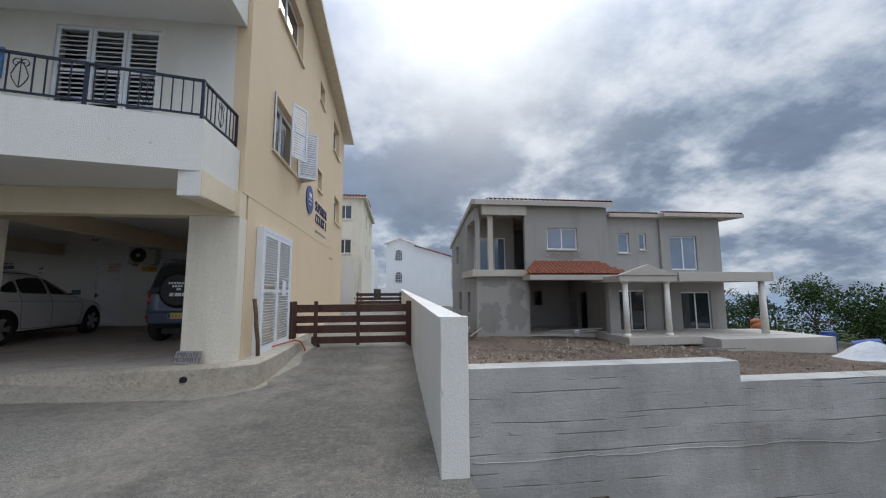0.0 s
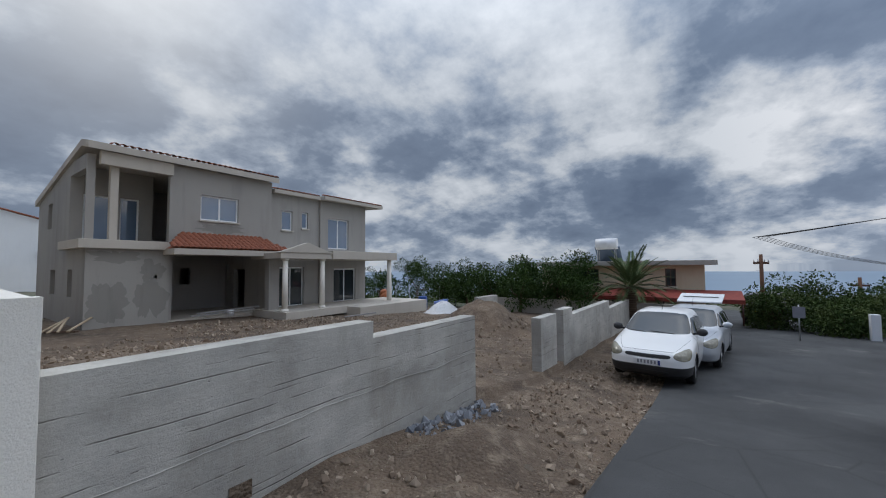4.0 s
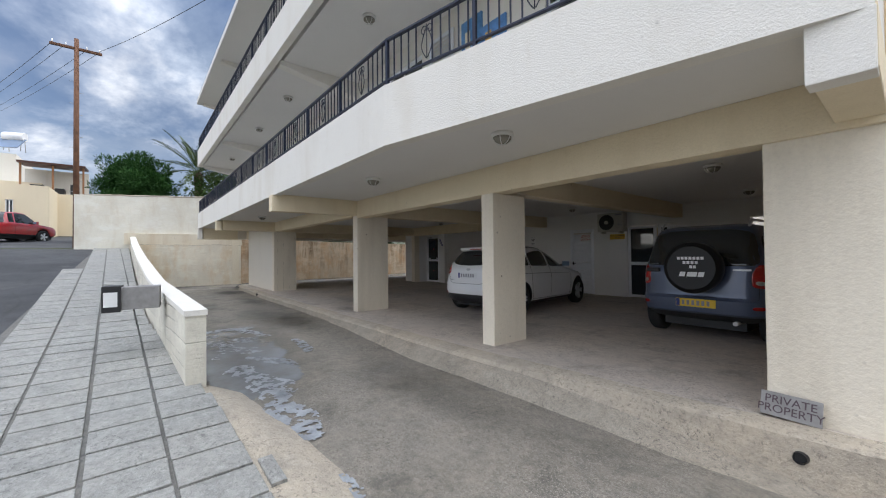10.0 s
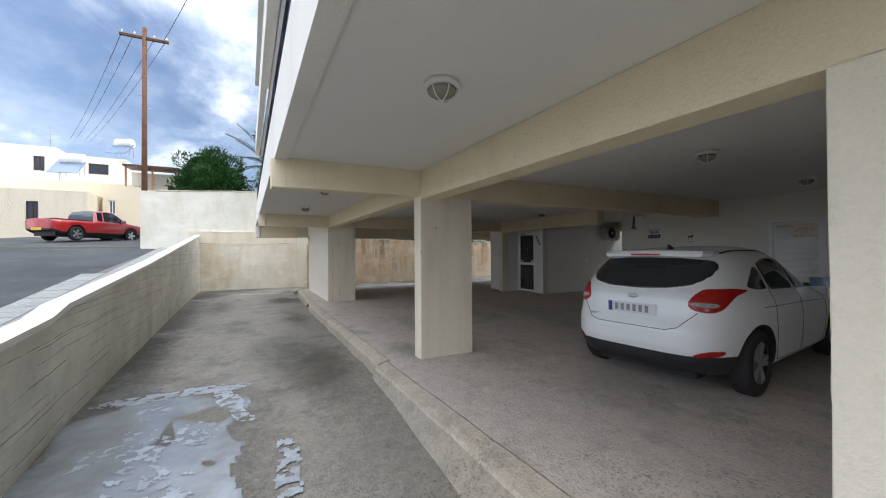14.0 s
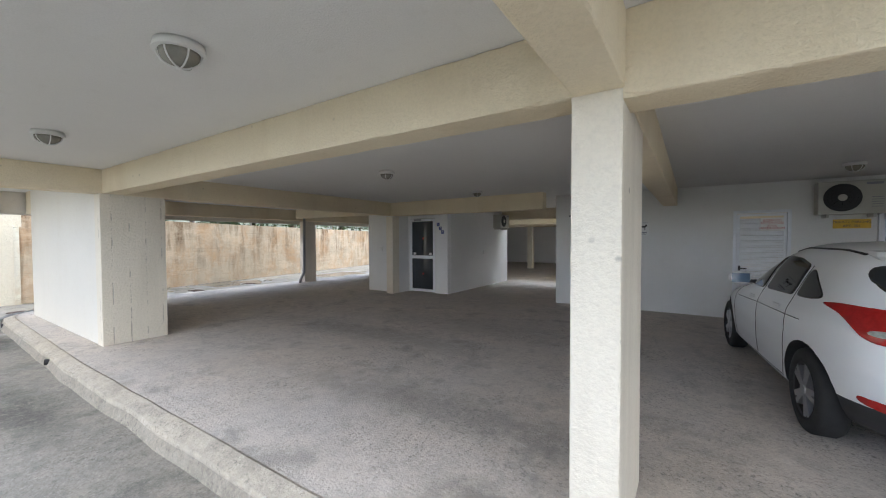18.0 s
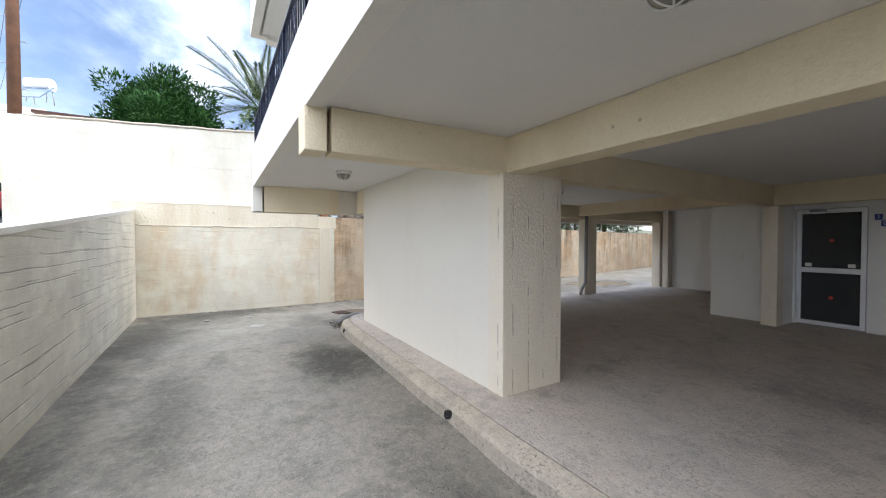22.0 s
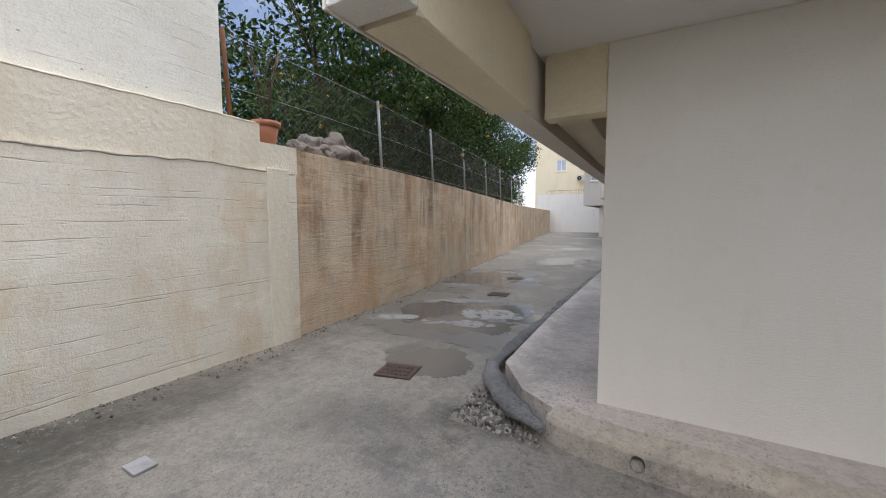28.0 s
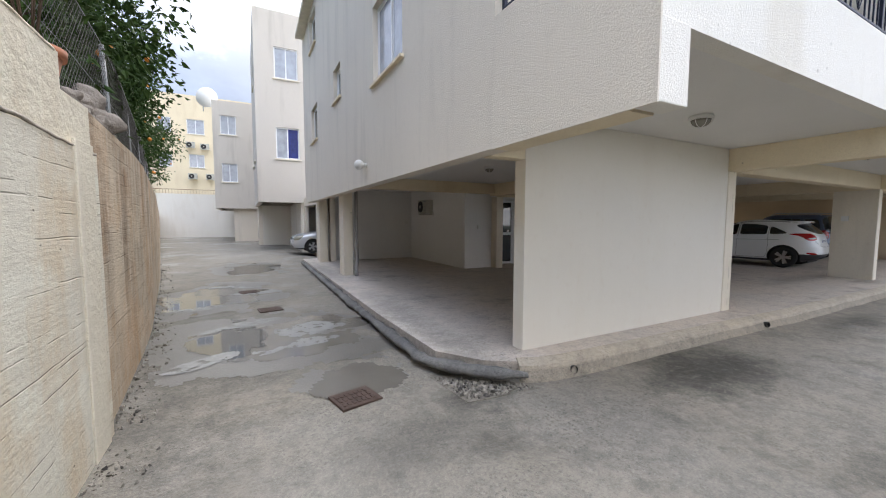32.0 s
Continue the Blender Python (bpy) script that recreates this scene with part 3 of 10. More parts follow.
def plot_z(x, y):
    """The building plot beyond the grey wall, and the bare strip before it."""
    if y < 3.45:
        return lerp(x, [(0.9, -1.0), (2.2, -1.0), (3.2, -0.95), (6, -1.30), (9, -1.66), (11, -1.85), (14, -1.98), (40, -2.6)])
    near = lerp(x, [(0.9, 0.22), (3.7, 0.20), (5.0, -0.2), (6.4, -1.15), (9, -1.55), (14, -1.72), (40, -2.4)])
    far = lerp(x, [(0.9, -1.05), (8, -1.22), (20, -1.75), (40, -3.0)])
    return near + (far - near) * min(1, max(0, (y - 4.2) / 9.0))


def grid_sheet(name, xs, ys, height, material, rough=0.0, seed=0.0, smooth=True):
    bm = bmesh.new()
    vs = []
    for y in ys:
        row = []
        for x in xs:
            z = height(x, y)
            if rough:
                p = Vector((x * 0.9, y * 0.9, seed))
                z += rough * (noise.fractal(p, 1.0, 2.0, 4) + 0.5 * noise.noise(p * 5))
            row.append(bm.verts.new((x, y, z)))
        vs.append(row)
    for a, b in zip(vs, vs[1:]):
        for i in range(len(xs) - 1):
            bm.faces.new((a[i], a[i + 1], b[i + 1], b[i])).smooth = smooth
    return part(name, bm, material)


def steps(a, b, d):
    n = max(1, round((b - a) / d))
    return [a + (b - a) * i / n for i in range(n + 1)]


def dirt(name, base, dark, pale, scrub=False):
    m = Mat(name, 0.95)
    c = m.mix(m.ramp(m.noise(0.6, 7, 0.65), [(0.35, 0.0), (0.65, 1.0)]), base, dark)
    c = m.mix(m.math("MULTIPLY", m.ramp(m.noise(3.5, 6, 0.7), [(0.5, 0.0), (0.7, 1.0)]), 0.6), c, pale)
    c = m.mix(m.math("MULTIPLY", m.ramp(m.voro(22), [(0.0, 1.0), (0.28, 0.0)]), 0.5), c, pale)
    if scrub:
        far = m.n.new("ShaderNodeVectorMath")
        far.operation = "LENGTH"
        m.l.new(m.vec((1, 0.7, 0), (-8, -4, 0)), far.inputs[0])
        fac = m.ramp(m.math("ADD", m.math("MULTIPLY", far.outputs["Value"], 0.025), m.math("MULTIPLY", m.noise(0.12, 5), 0.3)), [(0.55, 0.0), (0.70, 1.0)])
        c = m.mix(fac, c, m.mix(m.ramp(m.noise(0.05, 6, 0.7), [(0.4, 0.0), (0.6, 1.0)]), (0.06, 0.075, 0.045), (0.12, 0.115, 0.075)))
    m.colour(c)
    return m.bump(m.math("ADD", m.noise(7, 6, 0.7), m.math("MULTIPLY", m.voro(26), -0.6)), 0.9, 0.05).m


def asphalt(name):
    m = Mat(name, 0.9)
    c = m.mix(m.ramp(m.noise(0.5, 6, 0.6), [(0.35, 0.0), (0.7, 1.0)]), (0.058, 0.059, 0.06), (0.032, 0.033, 0.035))
    c = m.mix(m.math("MULTIPLY", m.ramp(m.noise(1.3, 7, 0.72, (1, 0.45, 1)), [(0.6, 0.0), (0.66, 1.0)]), 0.6), c, (0.14, 0.135, 0.125))
    c = m.mix(m.math("MULTIPLY", m.ramp(m.voro(0.8, feature="DISTANCE_TO_EDGE"), [(0.0, 1.0), (0.02, 0.0)]), 0.7), c, (0.03, 0.03, 0.03))
    m.colour(c)
    m.rough(m.ramp(m.noise(0.4, 4, 0.6), [(0.45, 0.95), (0.65, 0.75)]))
    return m.bump(m.noise(60, 3), 0.6, 0.01).m


M_DIRT = dirt("ochre_dirt", (0.175, 0.124, 0.083), (0.080, 0.057, 0.040), (0.33, 0.262, 0.19), True)
M_FARLAND = dirt("far_scrub", (0.12, 0.12, 0.075), (0.06, 0.075, 0.04), (0.2, 0.18, 0.12))
M_ASPHALT = asphalt("worn_asphalt")


# ---- ground, road and paving ----
def ground_z(x, y):
    if x < -27.75:
        return (-0.8 if x > -40 and y < 48 else 2.0) if y > 1.0 else max(1.9, road_z(x) - 0.12)
    if y < (1.4 if x < -6 else 2.2):
        return road_z(x) - 0.10
    if x < 0.85:
        return min(-0.75, road_z(x) - 0.3)
    return plot_z(x, y)


def falling(x, y):
    """The hillside beyond, down to the sea."""
    r = math.hypot(x - 5, y - 10)
    base = ground_z(max(-45, min(45, x)), max(-30, min(60, y)))
    down = max(0.0, (x + 0.6 * y) / math.hypot(1, 0.6))
    return base - 0.09 * max(0, min(down, 700) - 38) + (0.05 * max(0, -x - 45))


near_x = steps(-62, -28, 1.7) + [-27.8, -27.7] + steps(-26.5, 0.5, 1.5) + [0.8, 0.9] + steps(1.1, 26, 0.33) + steps(27.5, 64, 2.6)
near_y = steps(-42, -8, 3.4) + steps(-7, 0.5, 0.75) + steps(0.8, 3.3, 0.25) + [3.42, 3.48] + steps(3.7, 18, 0.33) + steps(19, 30, 1.0) + steps(32, 84, 3.5)
far_x = [-1500, -700, -300, -150, -90] + near_x + [90, 140, 220, 360, 560, 800, 1200, 2200]
far_y = [-1500, -700, -300, -140, -80] + near_y + [110, 170, 260, 400, 600, 900, 1500, 2500]


def ground_height(x, y):
    z = falling(x, y)
    if x > 0.9 and 0.6 < y < 20 and x < 30:
        p = Vector((x * 0.8, y * 0.8, 0.3))
        z += 0.05 * noise.fractal(p, 1.0, 2.0, 4) + 0.025 * noise.noise(p * 6)
    return z


tagged(grid_sheet("ground", far_x, far_y, ground_height, M_DIRT), "bare ochre dirt and stones of the hillside", "ground", kind="structure")
sea_mat = plain("grey_blue_sea", (0.16, 0.24, 0.33), 0.4, vary=0.1, scale=0.002)
bm = bmesh.new()
add_box(bm, (-200, -4000, -56.5), (4300, 4300, -56))
tagged(part("water", bm, sea_mat), "grey-blue sea at the horizon", "sea", kind="structure")

road_xs = steps(-60, 60, 1.0)
tagged(grid_sheet("road", road_xs, [-9.0, -7.0, -5.0, -3.5, -2.0, -0.8, 0.3, 0.75, 1.05],
                  lambda x, y: road_z(x) + (0.012 if y < 0.9 else -0.03) - 0.006 * abs(y + 2.5) , M_ASPHALT, 0.012), "cracked grey asphalt road with pale patches", "road", kind="structure")
tagged(grid_sheet("driveway", steps(-27.62, 0.92, 0.6), steps(1.2, 6.6, 0.45), lambda x, y: drive_z(x, y) + (0 if y > 2.6 or x < -7.3 else (road_z(x) + 0.005 - drive_z(x, y)) * (2.6 - y) / 1.4), M_DRIVE, 0.012),
       "stained grey concrete driveway", "driveway", kind="structure")
tagged(grid_sheet("driveway_alley", steps(-34.0, -23.4, 0.8), steps(6.6, 46.2, 0.7), drive_z, M_DRIVE, 0.012), "wet stained concrete alley", "alley", kind="structure")
tagged(grid_sheet("driveway_gate", steps(-2.38, 0.92, 0.5), steps(6.6, 36, 0.7), drive_z, M_DRIVE, 0.012), "grey concrete drive beyond the gate", "driveway", kind="structure")

# ---- apartment building: ground floor ----
bm = bmesh.new()
slab_edge = [(-2.15, 9.8), (-2.15, 6.6), (-2.6, 6.45), (-6.9, 6.1), (-11.2, 5.96), (-18.0, 5.97), (-23.2, 6.12), (-23.75, 6.16), (-24.15, 6.42), (-24.5, 6.95), (-24.55, 9.0), (-24.45, 19.6), (-2.4, 19.6)]
add_prism(bm, slab_edge, -0.8, SLAB)
tagged(part("floor", bm, M_SLAB), "dusty grey-brown concrete parking floor", "floor", kind="structure")
tagged(box("floor_rear", (-23.4, 19.6, -0.8), (-7.2, 31, SLAB - 0.02), M_SLAB), "dusty concrete floor of the rear parking bays", "floor", kind="structure")


def kerb_run(name, pts, width, top, foot, mat=None, shoulder=True):
    """A rough cast edge strip along the parking floor."""
    bm = bmesh.new()
    rows, fine, edge = [], [], []
    for a, b in zip(pts, pts[1:]):
        n = max(2, int((Vector(b) - Vector(a)).length / 0.25))
        fine += [Vector(a).lerp(Vector(b), i / n) for i in range(n)]
    fine.append(Vector(pts[-1]))
    for i, p in enumerate(fine):
        d = (fine[min(i + 1, len(fine) - 1)] - fine[max(i - 1, 0)]).normalized()
        s = Vector((-d.y, d.x))
        w = min(width, lerp(p.x, [(-11.3, 0.15), (-8, 0.22)])) + 0.03 * noise.noise(Vector((p.x * 1.3, p.y * 1.3, 5)))
        zt = top + 0.012 * noise.noise(Vector((p.x * 2, p.y * 2, 9)))
        low = foot(p.x, p.y)
        lip = min(zt - 0.03, max(low + 0.01, lerp(p.x, [(-9, zt - 0.07), (-5.5, zt - 0.10), (-2.7, low)])))
        reach = lerp(p.x, [(-11.3, 0.06), (-7.5, 0.3), (-2, 0.3)])
        chip = 0.02 * max(0.0, noise.noise(Vector((p.x * 5, p.y * 5, 2))))
        at = lambda d, z: bm.verts.new((p.x + s.x * d, p.y + s.y * d, z))
        k = math.copysign(1, w)
        rows.append([at(-k * 0.03, zt - 0.012), at(0, zt + 0.002), at(w - k * 0.06, zt - 0.022), at(w - k * chip, zt - 0.042), at(w + k * 0.012, lip - 0.004), at(w + k * 0.02, min(lip - 0.03, low - 0.06))])
        edge.append((Vector((p.x + s.x * (w + k * 0.005), p.y + s.y * (w + k * 0.005), lip)), Vector((p.x + s.x * (w + k * reach), p.y + s.y * (w + k * reach), 0))))
    for a, b in zip(rows, rows[1:]):
        for k in range(5):
            bm.faces.new((a[k], a[k + 1], b[k + 1], b[k]))
    bm.faces.new(rows[0]), bm.faces.new(rows[-1])
    bmesh.ops.recalc_face_normals(bm, faces=bm.faces[:])
    if shoulder:
        sh = bmesh.new()
        strips = [[sh.verts.new(Vector((p.x + (q.x - p.x) * f, p.y + (q.y - p.y) * f, p.z + (foot(q.x, q.y) - 0.008 - p.z) * f))) for f in (0, 0.15, 0.35, 0.6, 1)] for p, q in edge]
        for a, b in zip(strips, strips[1:]):
            for k in range(4):
                sh.faces.new((a[k], a[k + 1], b[k + 1], b[k])).smooth = True
        bmesh.ops.recalc_face_normals(sh, faces=sh.faces[:])
        tagged(part("driveway_shoulder", sh, M_HAUNCH), "concrete driveway rising to meet the kerb", "driveway", kind="structure")
    return part(name, bm, mat or M_KERB)


for run in ([(-2.16, 9.8), (-2.16, 6.62), (-2.6, 6.44), (-6.9, 6.09), (-11.28, 5.98)], [(-11.36, 6.03), (-18.0, 6.0), (-23.2, 6.12), (-23.6, 6.17), (-23.8, 6.26)]):
    tagged(kerb_run("kerb", run, 0.22 if run[0][0] > -5 else 0.15, SLAB + 0.02, drive_z, None, True), "chipped pale concrete kerb along the parking floor", "kerb", "kerbs of the parking floor", kind="structure")
M_OLDKERB = floor_concrete("dark_kerb_concrete", (0.115, 0.112, 0.108), (0.05, 0.05, 0.05), (0.22, 0.21, 0.19))


def mortar_roll(name, pts, r, label):
    """A lumpy hand-laid roll of dark mortar along an edge."""
    bm = bmesh.new()
    fine, rings, sides = [], [], 9
    for a, b in zip(pts, pts[1:]):
        n = max(2, int((Vector(b) - Vector(a)).length / 0.07))
        fine += [Vector(a).lerp(Vector(b), i / n) for i in range(n)]
    for _ in range(6):
        fine = [fine[0]] + [(fine[i - 1] + fine[i] * 2 + fine[i + 1]) / 4 for i in range(1, len(fine) - 1)] + [fine[-1]]
    for i, p in enumerate(fine):
        d = (fine[min(i + 1, len(fine) - 1)] - fine[max(i - 1, 0)]).normalized()
        side = Vector((d.y, -d.x, 0))
        q = r * (1 + 0.4 * noise.noise(p * 2.1) + 0.35 * noise.noise(p * 7)) * min(1.0, 0.45 + i / 8, 0.45 + (len(fine) - 1 - i) / 8)
        z = lerp(i / len(fine), [(0, 0.02), (0.06, 0.03), (0.3, 0.0), (1, -0.02)])
        rings.append([bm.verts.new(p + side * (q * 1.25 * math.cos(t) + 0.02 * noise.noise(p * 3)) + Vector((0, 0, z + q * 0.75 * math.sin(t) + 0.012 * noise.noise(p * 14 + Vector((t, 0, 0)))))) for t in [math.tau * k / sides for k in range(sides)]])
    for a, b in zip(rings, rings[1:]):
        for k in range(sides):
            bm.faces.new((a[k], a[(k + 1) % sides], b[(k + 1) % sides], b[k])).smooth = True
    bm.faces.new(rings[0]), bm.faces.new(rings[-1])
    bmesh.ops.recalc_face_normals(bm, faces=bm.faces[:])
    return tagged(part(name, bm, M_OLDKERB), label, "kerb", kind="structure")


mortar_roll("kerb_alley", [(-23.86, 5.98, -0.13), (-24.2, 6.22, -0.13), (-24.52, 6.62, -0.14), (-24.68, 6.98, -0.15), (-24.66, 7.6, -0.14), (-24.65, 9.7, -0.14), (-24.60, 13.1, -0.13), (-24.5, 19.5, -0.12)], 0.074, "lumpy dark mortar kerb turning into the alley")


def chipped(name, lo, hi, material, chip=0.02, seed=0.0):
    """A cast block whose long edges are worn and broken unevenly."""
    size = [b - a for a, b in zip(lo, hi)]
    ax_ = size.index(max(size))
    u, v = [k for k in range(3) if k != ax_]
    bm, rings = bmesh.new(), []
    for w in steps(lo[ax_], hi[ax_], 0.06):
        ring = []
        for n, (cu, cv) in enumerate(((0, 0), (1, 0), (1, 1), (0, 1))):
            p = Vector((w * 3.1, n * 7.3 + seed, seed * 1.7))
            b = 0.006 + chip * max(0.0, noise.noise(p) * 0.7 + noise.noise(p * 3.3) * 0.7 - 0.12)
            c = 0.006 + chip * max(0.0, noise.noise(p + Vector((0, 3, 9))) * 0.7 + noise.noise(p * 3.9) * 0.7 - 0.12)
            eu, ev = (hi[u] if cu else lo[u]), (hi[v] if cv else lo[v])
            su, sv = (-1 if cu else 1), (-1 if cv else 1)
            first, second = (eu, ev + sv * c), (eu + su * b, ev)
            for q in ((first, second) if (cu + cv) % 2 == 0 else (second, first)):
                co = [0.0, 0.0, 0.0]
                co[ax_], co[u], co[v] = w, q[0], q[1]
                ring.append(bm.verts.new(co))
        rings.append(ring)
    for a, b in zip(rings, rings[1:]):
        for k in range(8):
            bm.faces.new((a[k], a[(k + 1) % 8], b[(k + 1) % 8], b[k]))
    bm.faces.new(rings[0]), bm.faces.new(rings[-1])
    bmesh.ops.recalc_face_normals(bm, faces=bm.faces[:])
    return part(name, bm, material)


def column(name, x0, x1, y0, y1, top=SOFFIT, mat=None):
    return tagged(chipped(name, (x0, y0, SLAB - 0.02), (x1, y1, top), mat or M_COLUMN, 0.022, x0), "off-white painted concrete column with chipped base", "column", "columns of the parking floor", "structure")


column("column", -3.16, -2.36, 6.55, 6.85)
column("column", -6.71, -6.45, 6.50, 7.28)
column("column", -11.47, -11.22, 6.50, 7.40, SOFFIT + 0.05)
column("column", -19.07, -18.81, 6.46, 7.36, SOFFIT + 0.05, M_FORMED)
column("column", -18.98, -18.72, 13.40, 13.72)
column("column", -24.02, -23.75, 13.9, 14.45)
column("column", -24.0, -23.7, 18.0, 18.5)
column("column", -14.4, -14.1, 20.56, 20.88, SOFFIT - 0.05)
column("column", -18.88, -18.58, 25.38, 25.68, SOFFIT - 0.03)
tagged(box("wall_front", (-23.54, 6.47, SLAB - 0.02), (-19.07, 6.67, CEIL), M_FRONT, bevel=0.01), "off-white stuccoed wall between two columns", "wall", kind="structure")
# beams
B = []
for lo, hi in (((-11.22, 6.50, SOFFIT), (-2.36, 6.78, CEIL)), ((-19.07, 6.50, SOFFIT + 0.05), (-11.22, 6.78, CEIL)),
               ((-2.70, 5.36, SOFFIT + 0.06), (-2.42, 6.55, CEIL)), ((-11.46, 4.62, SOFFIT + 0.05), (-11.21, 6.51, CEIL)), ((-19.06, 4.62, SOFFIT + 0.05), (-18.8, 6.51, CEIL)), ((-24.3, 4.56, WEST), (-24.02, 6.06, CEIL)), ((-24.02, 6.47, WEST + 0.02), (-23.54, 6.66, CEIL)),
               ((-6.76, 6.78, SOFFIT + 0.05), (-6.51, 14.5, CEIL)), ((-11.49, 6.78, SOFFIT + 0.04), (-11.21, 14.5, CEIL)), ((-19.06, 6.78, SOFFIT + 0.04), (-18.8, 13.7, CEIL)),
               ((-18.8, 13.42, SOFFIT + 0.02), (-13.95, 13.68, CEIL)), ((-23.6, 13.42, SOFFIT + 0.1), (-19.06, 13.68, CEIL)), ((-24.07, 6.67, SOFFIT + 0.03), (-23.75, 19.2, CEIL)),
               ((-17.3, 18.2, SOFFIT + 0.05), (-13.9, 18.5, CEIL)), ((-18.9, 20.6, SOFFIT - 0.06), (-14.1, 20.85, CEIL)), ((-23.3, 25.4, SOFFIT - 0.04), (-7.3, 25.66, CEIL))):
    B.append(tagged(chipped("beam", lo, hi, M_CREAM, 0.035, lo[0] + lo[1]), "cream painted concrete ceiling beam", "beam", "ceiling beams", "structure"))
BALC = [(-2.43, 5.34), (-6.42, 4.53), (-19.1, 4.41), (-24.30, 4.36)]      # the balconies' outer edge
bm = bmesh.new()
add_prism(bm, [(-2.61, 6.62), (-2.61, 18.4), (-24.07, 18.4), (-24.07, 6.1), (-24.2, 6.05), (-24.2, 4.45), (-19.1, 4.51), (-6.42, 4.63), (-2.5, 5.42), (-2.5, 6.62)], CEIL, CEIL + 0.2)
tagged(part("ceiling", bm, M_CEIL), "pale grey painted concrete ceiling over the parking floor", "ceiling", kind="structure")
tagged(box("ceiling_rear", (-23.4, 19.3, CEIL), (-7.0, 31, CEIL + 0.2), M_CEIL), "pale painted concrete ceiling of the rear bays", "ceiling", kind="structure")


def fascia(name, z0, z1):
    """The balcony's outer parapet, with its bends."""
    bm = bmesh.new()
    out = [(-2.43, 6.58)] + BALC + [(-24.30, 6.07)]
    inn = [(-2.58, 6.58), (-2.58, 5.47), (-6.44, 4.68), (-19.1, 4.56), (-24.12, 4.51), (-24.12, 6.07)]
    for i in range(len(out) - 1):
        fs = add_prism(bm, [out[i], out[i + 1], inn[i + 1], inn[i]], z0, z1)
    bmesh.ops.remove_doubles(bm, verts=bm.verts[:], dist=0.001)
    return tagged(part(name, bm, M_WHITE), "white stuccoed balcony parapet with a bend", "balcony", "balcony parapets", "structure")


fascia("balcony_parapet", 2.77, 3.52)
fascia("balcony_parapet", 5.84, 6.62)
# drops of the parapet at the cantilever beams
for x0, x1, y0 in ((-2.72, -2.425, 5.335), (-11.465, -11.205, 4.445), (-19.065, -18.795, 4.40), (-24.31, -24.0, 4.35)):
    box("parapet_drop", (x0, y0, WEST + 0.004 if x0 < -24 else SOFFIT + 0.045), (x1, y0 + 0.18, 2.78), M_WHITE if x0 > -3 or x0 < -24 else M_CREAM, B[1], bevel=0.01)

# tapered cantilevers under the upper balcony and the eave
for x in (-11.35, -18.95, -24.18):
    for z, y1 in ((5.87, 4.55), (9.0, 4.5)):
        tagged(prism("bracket", [(y1 + 0.1, z), (6.6, z), (6.6, z - 0.42), (y1 + 0.1, z - 0.10)], -0.12, 0.12, M_WHITE, m=Matrix(((0, 0, 1, x), (1, 0, 0, 0), (0, 1, 0, 0), (0, 0, 0, 1)))), "white tapered cantilever under the balcony", "bracket", "balcony brackets", "structure")
# inner walls of the parking floor
holed_wall("wall_back", -13.95, -2.6, SLAB - 0.02, CEIL, 14.5, 14.7, [(-10.2, SLAB - 0.1, -9.28, 2.24), (-8.12, SLAB - 0.1, -6.85, 2.27), (-4.95, SLAB - 0.1, -2.8, 2.3)], M_INNER, label="white painted rear wall of the parking floor")
tagged(box("wall_passage_east", (-13.95, 14.7, SLAB - 0.02), (-13.75, 18.7, CEIL), M_INNER), "white painted wall of the passage", "wall", kind="structure")
tagged(box("wall_passage_west", (-17.36, 14.4, SLAB - 0.02), (-17.2, 18.7, CEIL), M_INNER), "white painted wall of the passage", "wall", kind="structure")
tagged(box("wall_stair_return", (-18.92, 13.9, SLAB - 0.02), (-18.72, 14.2, CEIL), M_INNER), "white painted wall of the stairwell", "wall", kind="structure")
holed_wall("wall_stair", -18.92, -17.2, SLAB - 0.02, CEIL, 14.2, 14.38, [(-18.68, SLAB - 0.1, -17.66, 2.33)], M_INNER, label="white painted wall round the stair door")
tagged(box("wall_stair_side", (-20.05, 13.72, SLAB - 0.02), (-18.72, 13.9, CEIL), M_INNER), "white painted wall of the stairwell", "wall", kind="structure")
tagged(box("wall_stair_west", (-20.05, 13.9, SLAB - 0.02), (-19.88, 18.3, CEIL), M_INNER), "white painted wall of the stairwell", "wall", kind="structure")
tagged(box("wall_bay_back", (-23.7, 18.3, SLAB - 0.02), (-17.36, 18.5, CEIL), M_INNER), "white painted back wall of the side bay", "wall", kind="structure")
tagged(box("wall_side_inner", (-2.6, 6.85, SLAB - 0.3), (-2.355, 18.4, CEIL), M_PEACH), "peach stuccoed side wall", "wall", kind="structure")
holed_wall("wall_rear", -23.4, -7.0, SLAB - 0.3, CEIL, 30.8, 31.0, [(-17.92, -0.4, -15.6, 2.14)], M_INNER, label="rear wall of the far bays with an opening")
holed_wall("wall_rear_west", 18.0, 31, SLAB - 0.3, CEIL, -23.6, -23.4, [(21.3, -0.5, 25.0, 2.35), (26.2, -0.5, 30.2, 2.35)], M_SIDE, "x", label="stuccoed alley wall with an open bay")
holed_wall("wall_rear_east", 14.7, 31, SLAB - 0.3, CEIL, -7.2, -7.0, [(18.9, -0.5, 24.6, 2.35), (25.4, -0.5, 30.2, 2.35)], M_SIDE, "x", label="stuccoed side wall with open bays")
tagged(box("wall_outer_yard", (-20.45, 38, -0.2), (-14.02, 38.2, 3.2), M_WHITE), "white yard wall behind the building", "wall", kind="structure")

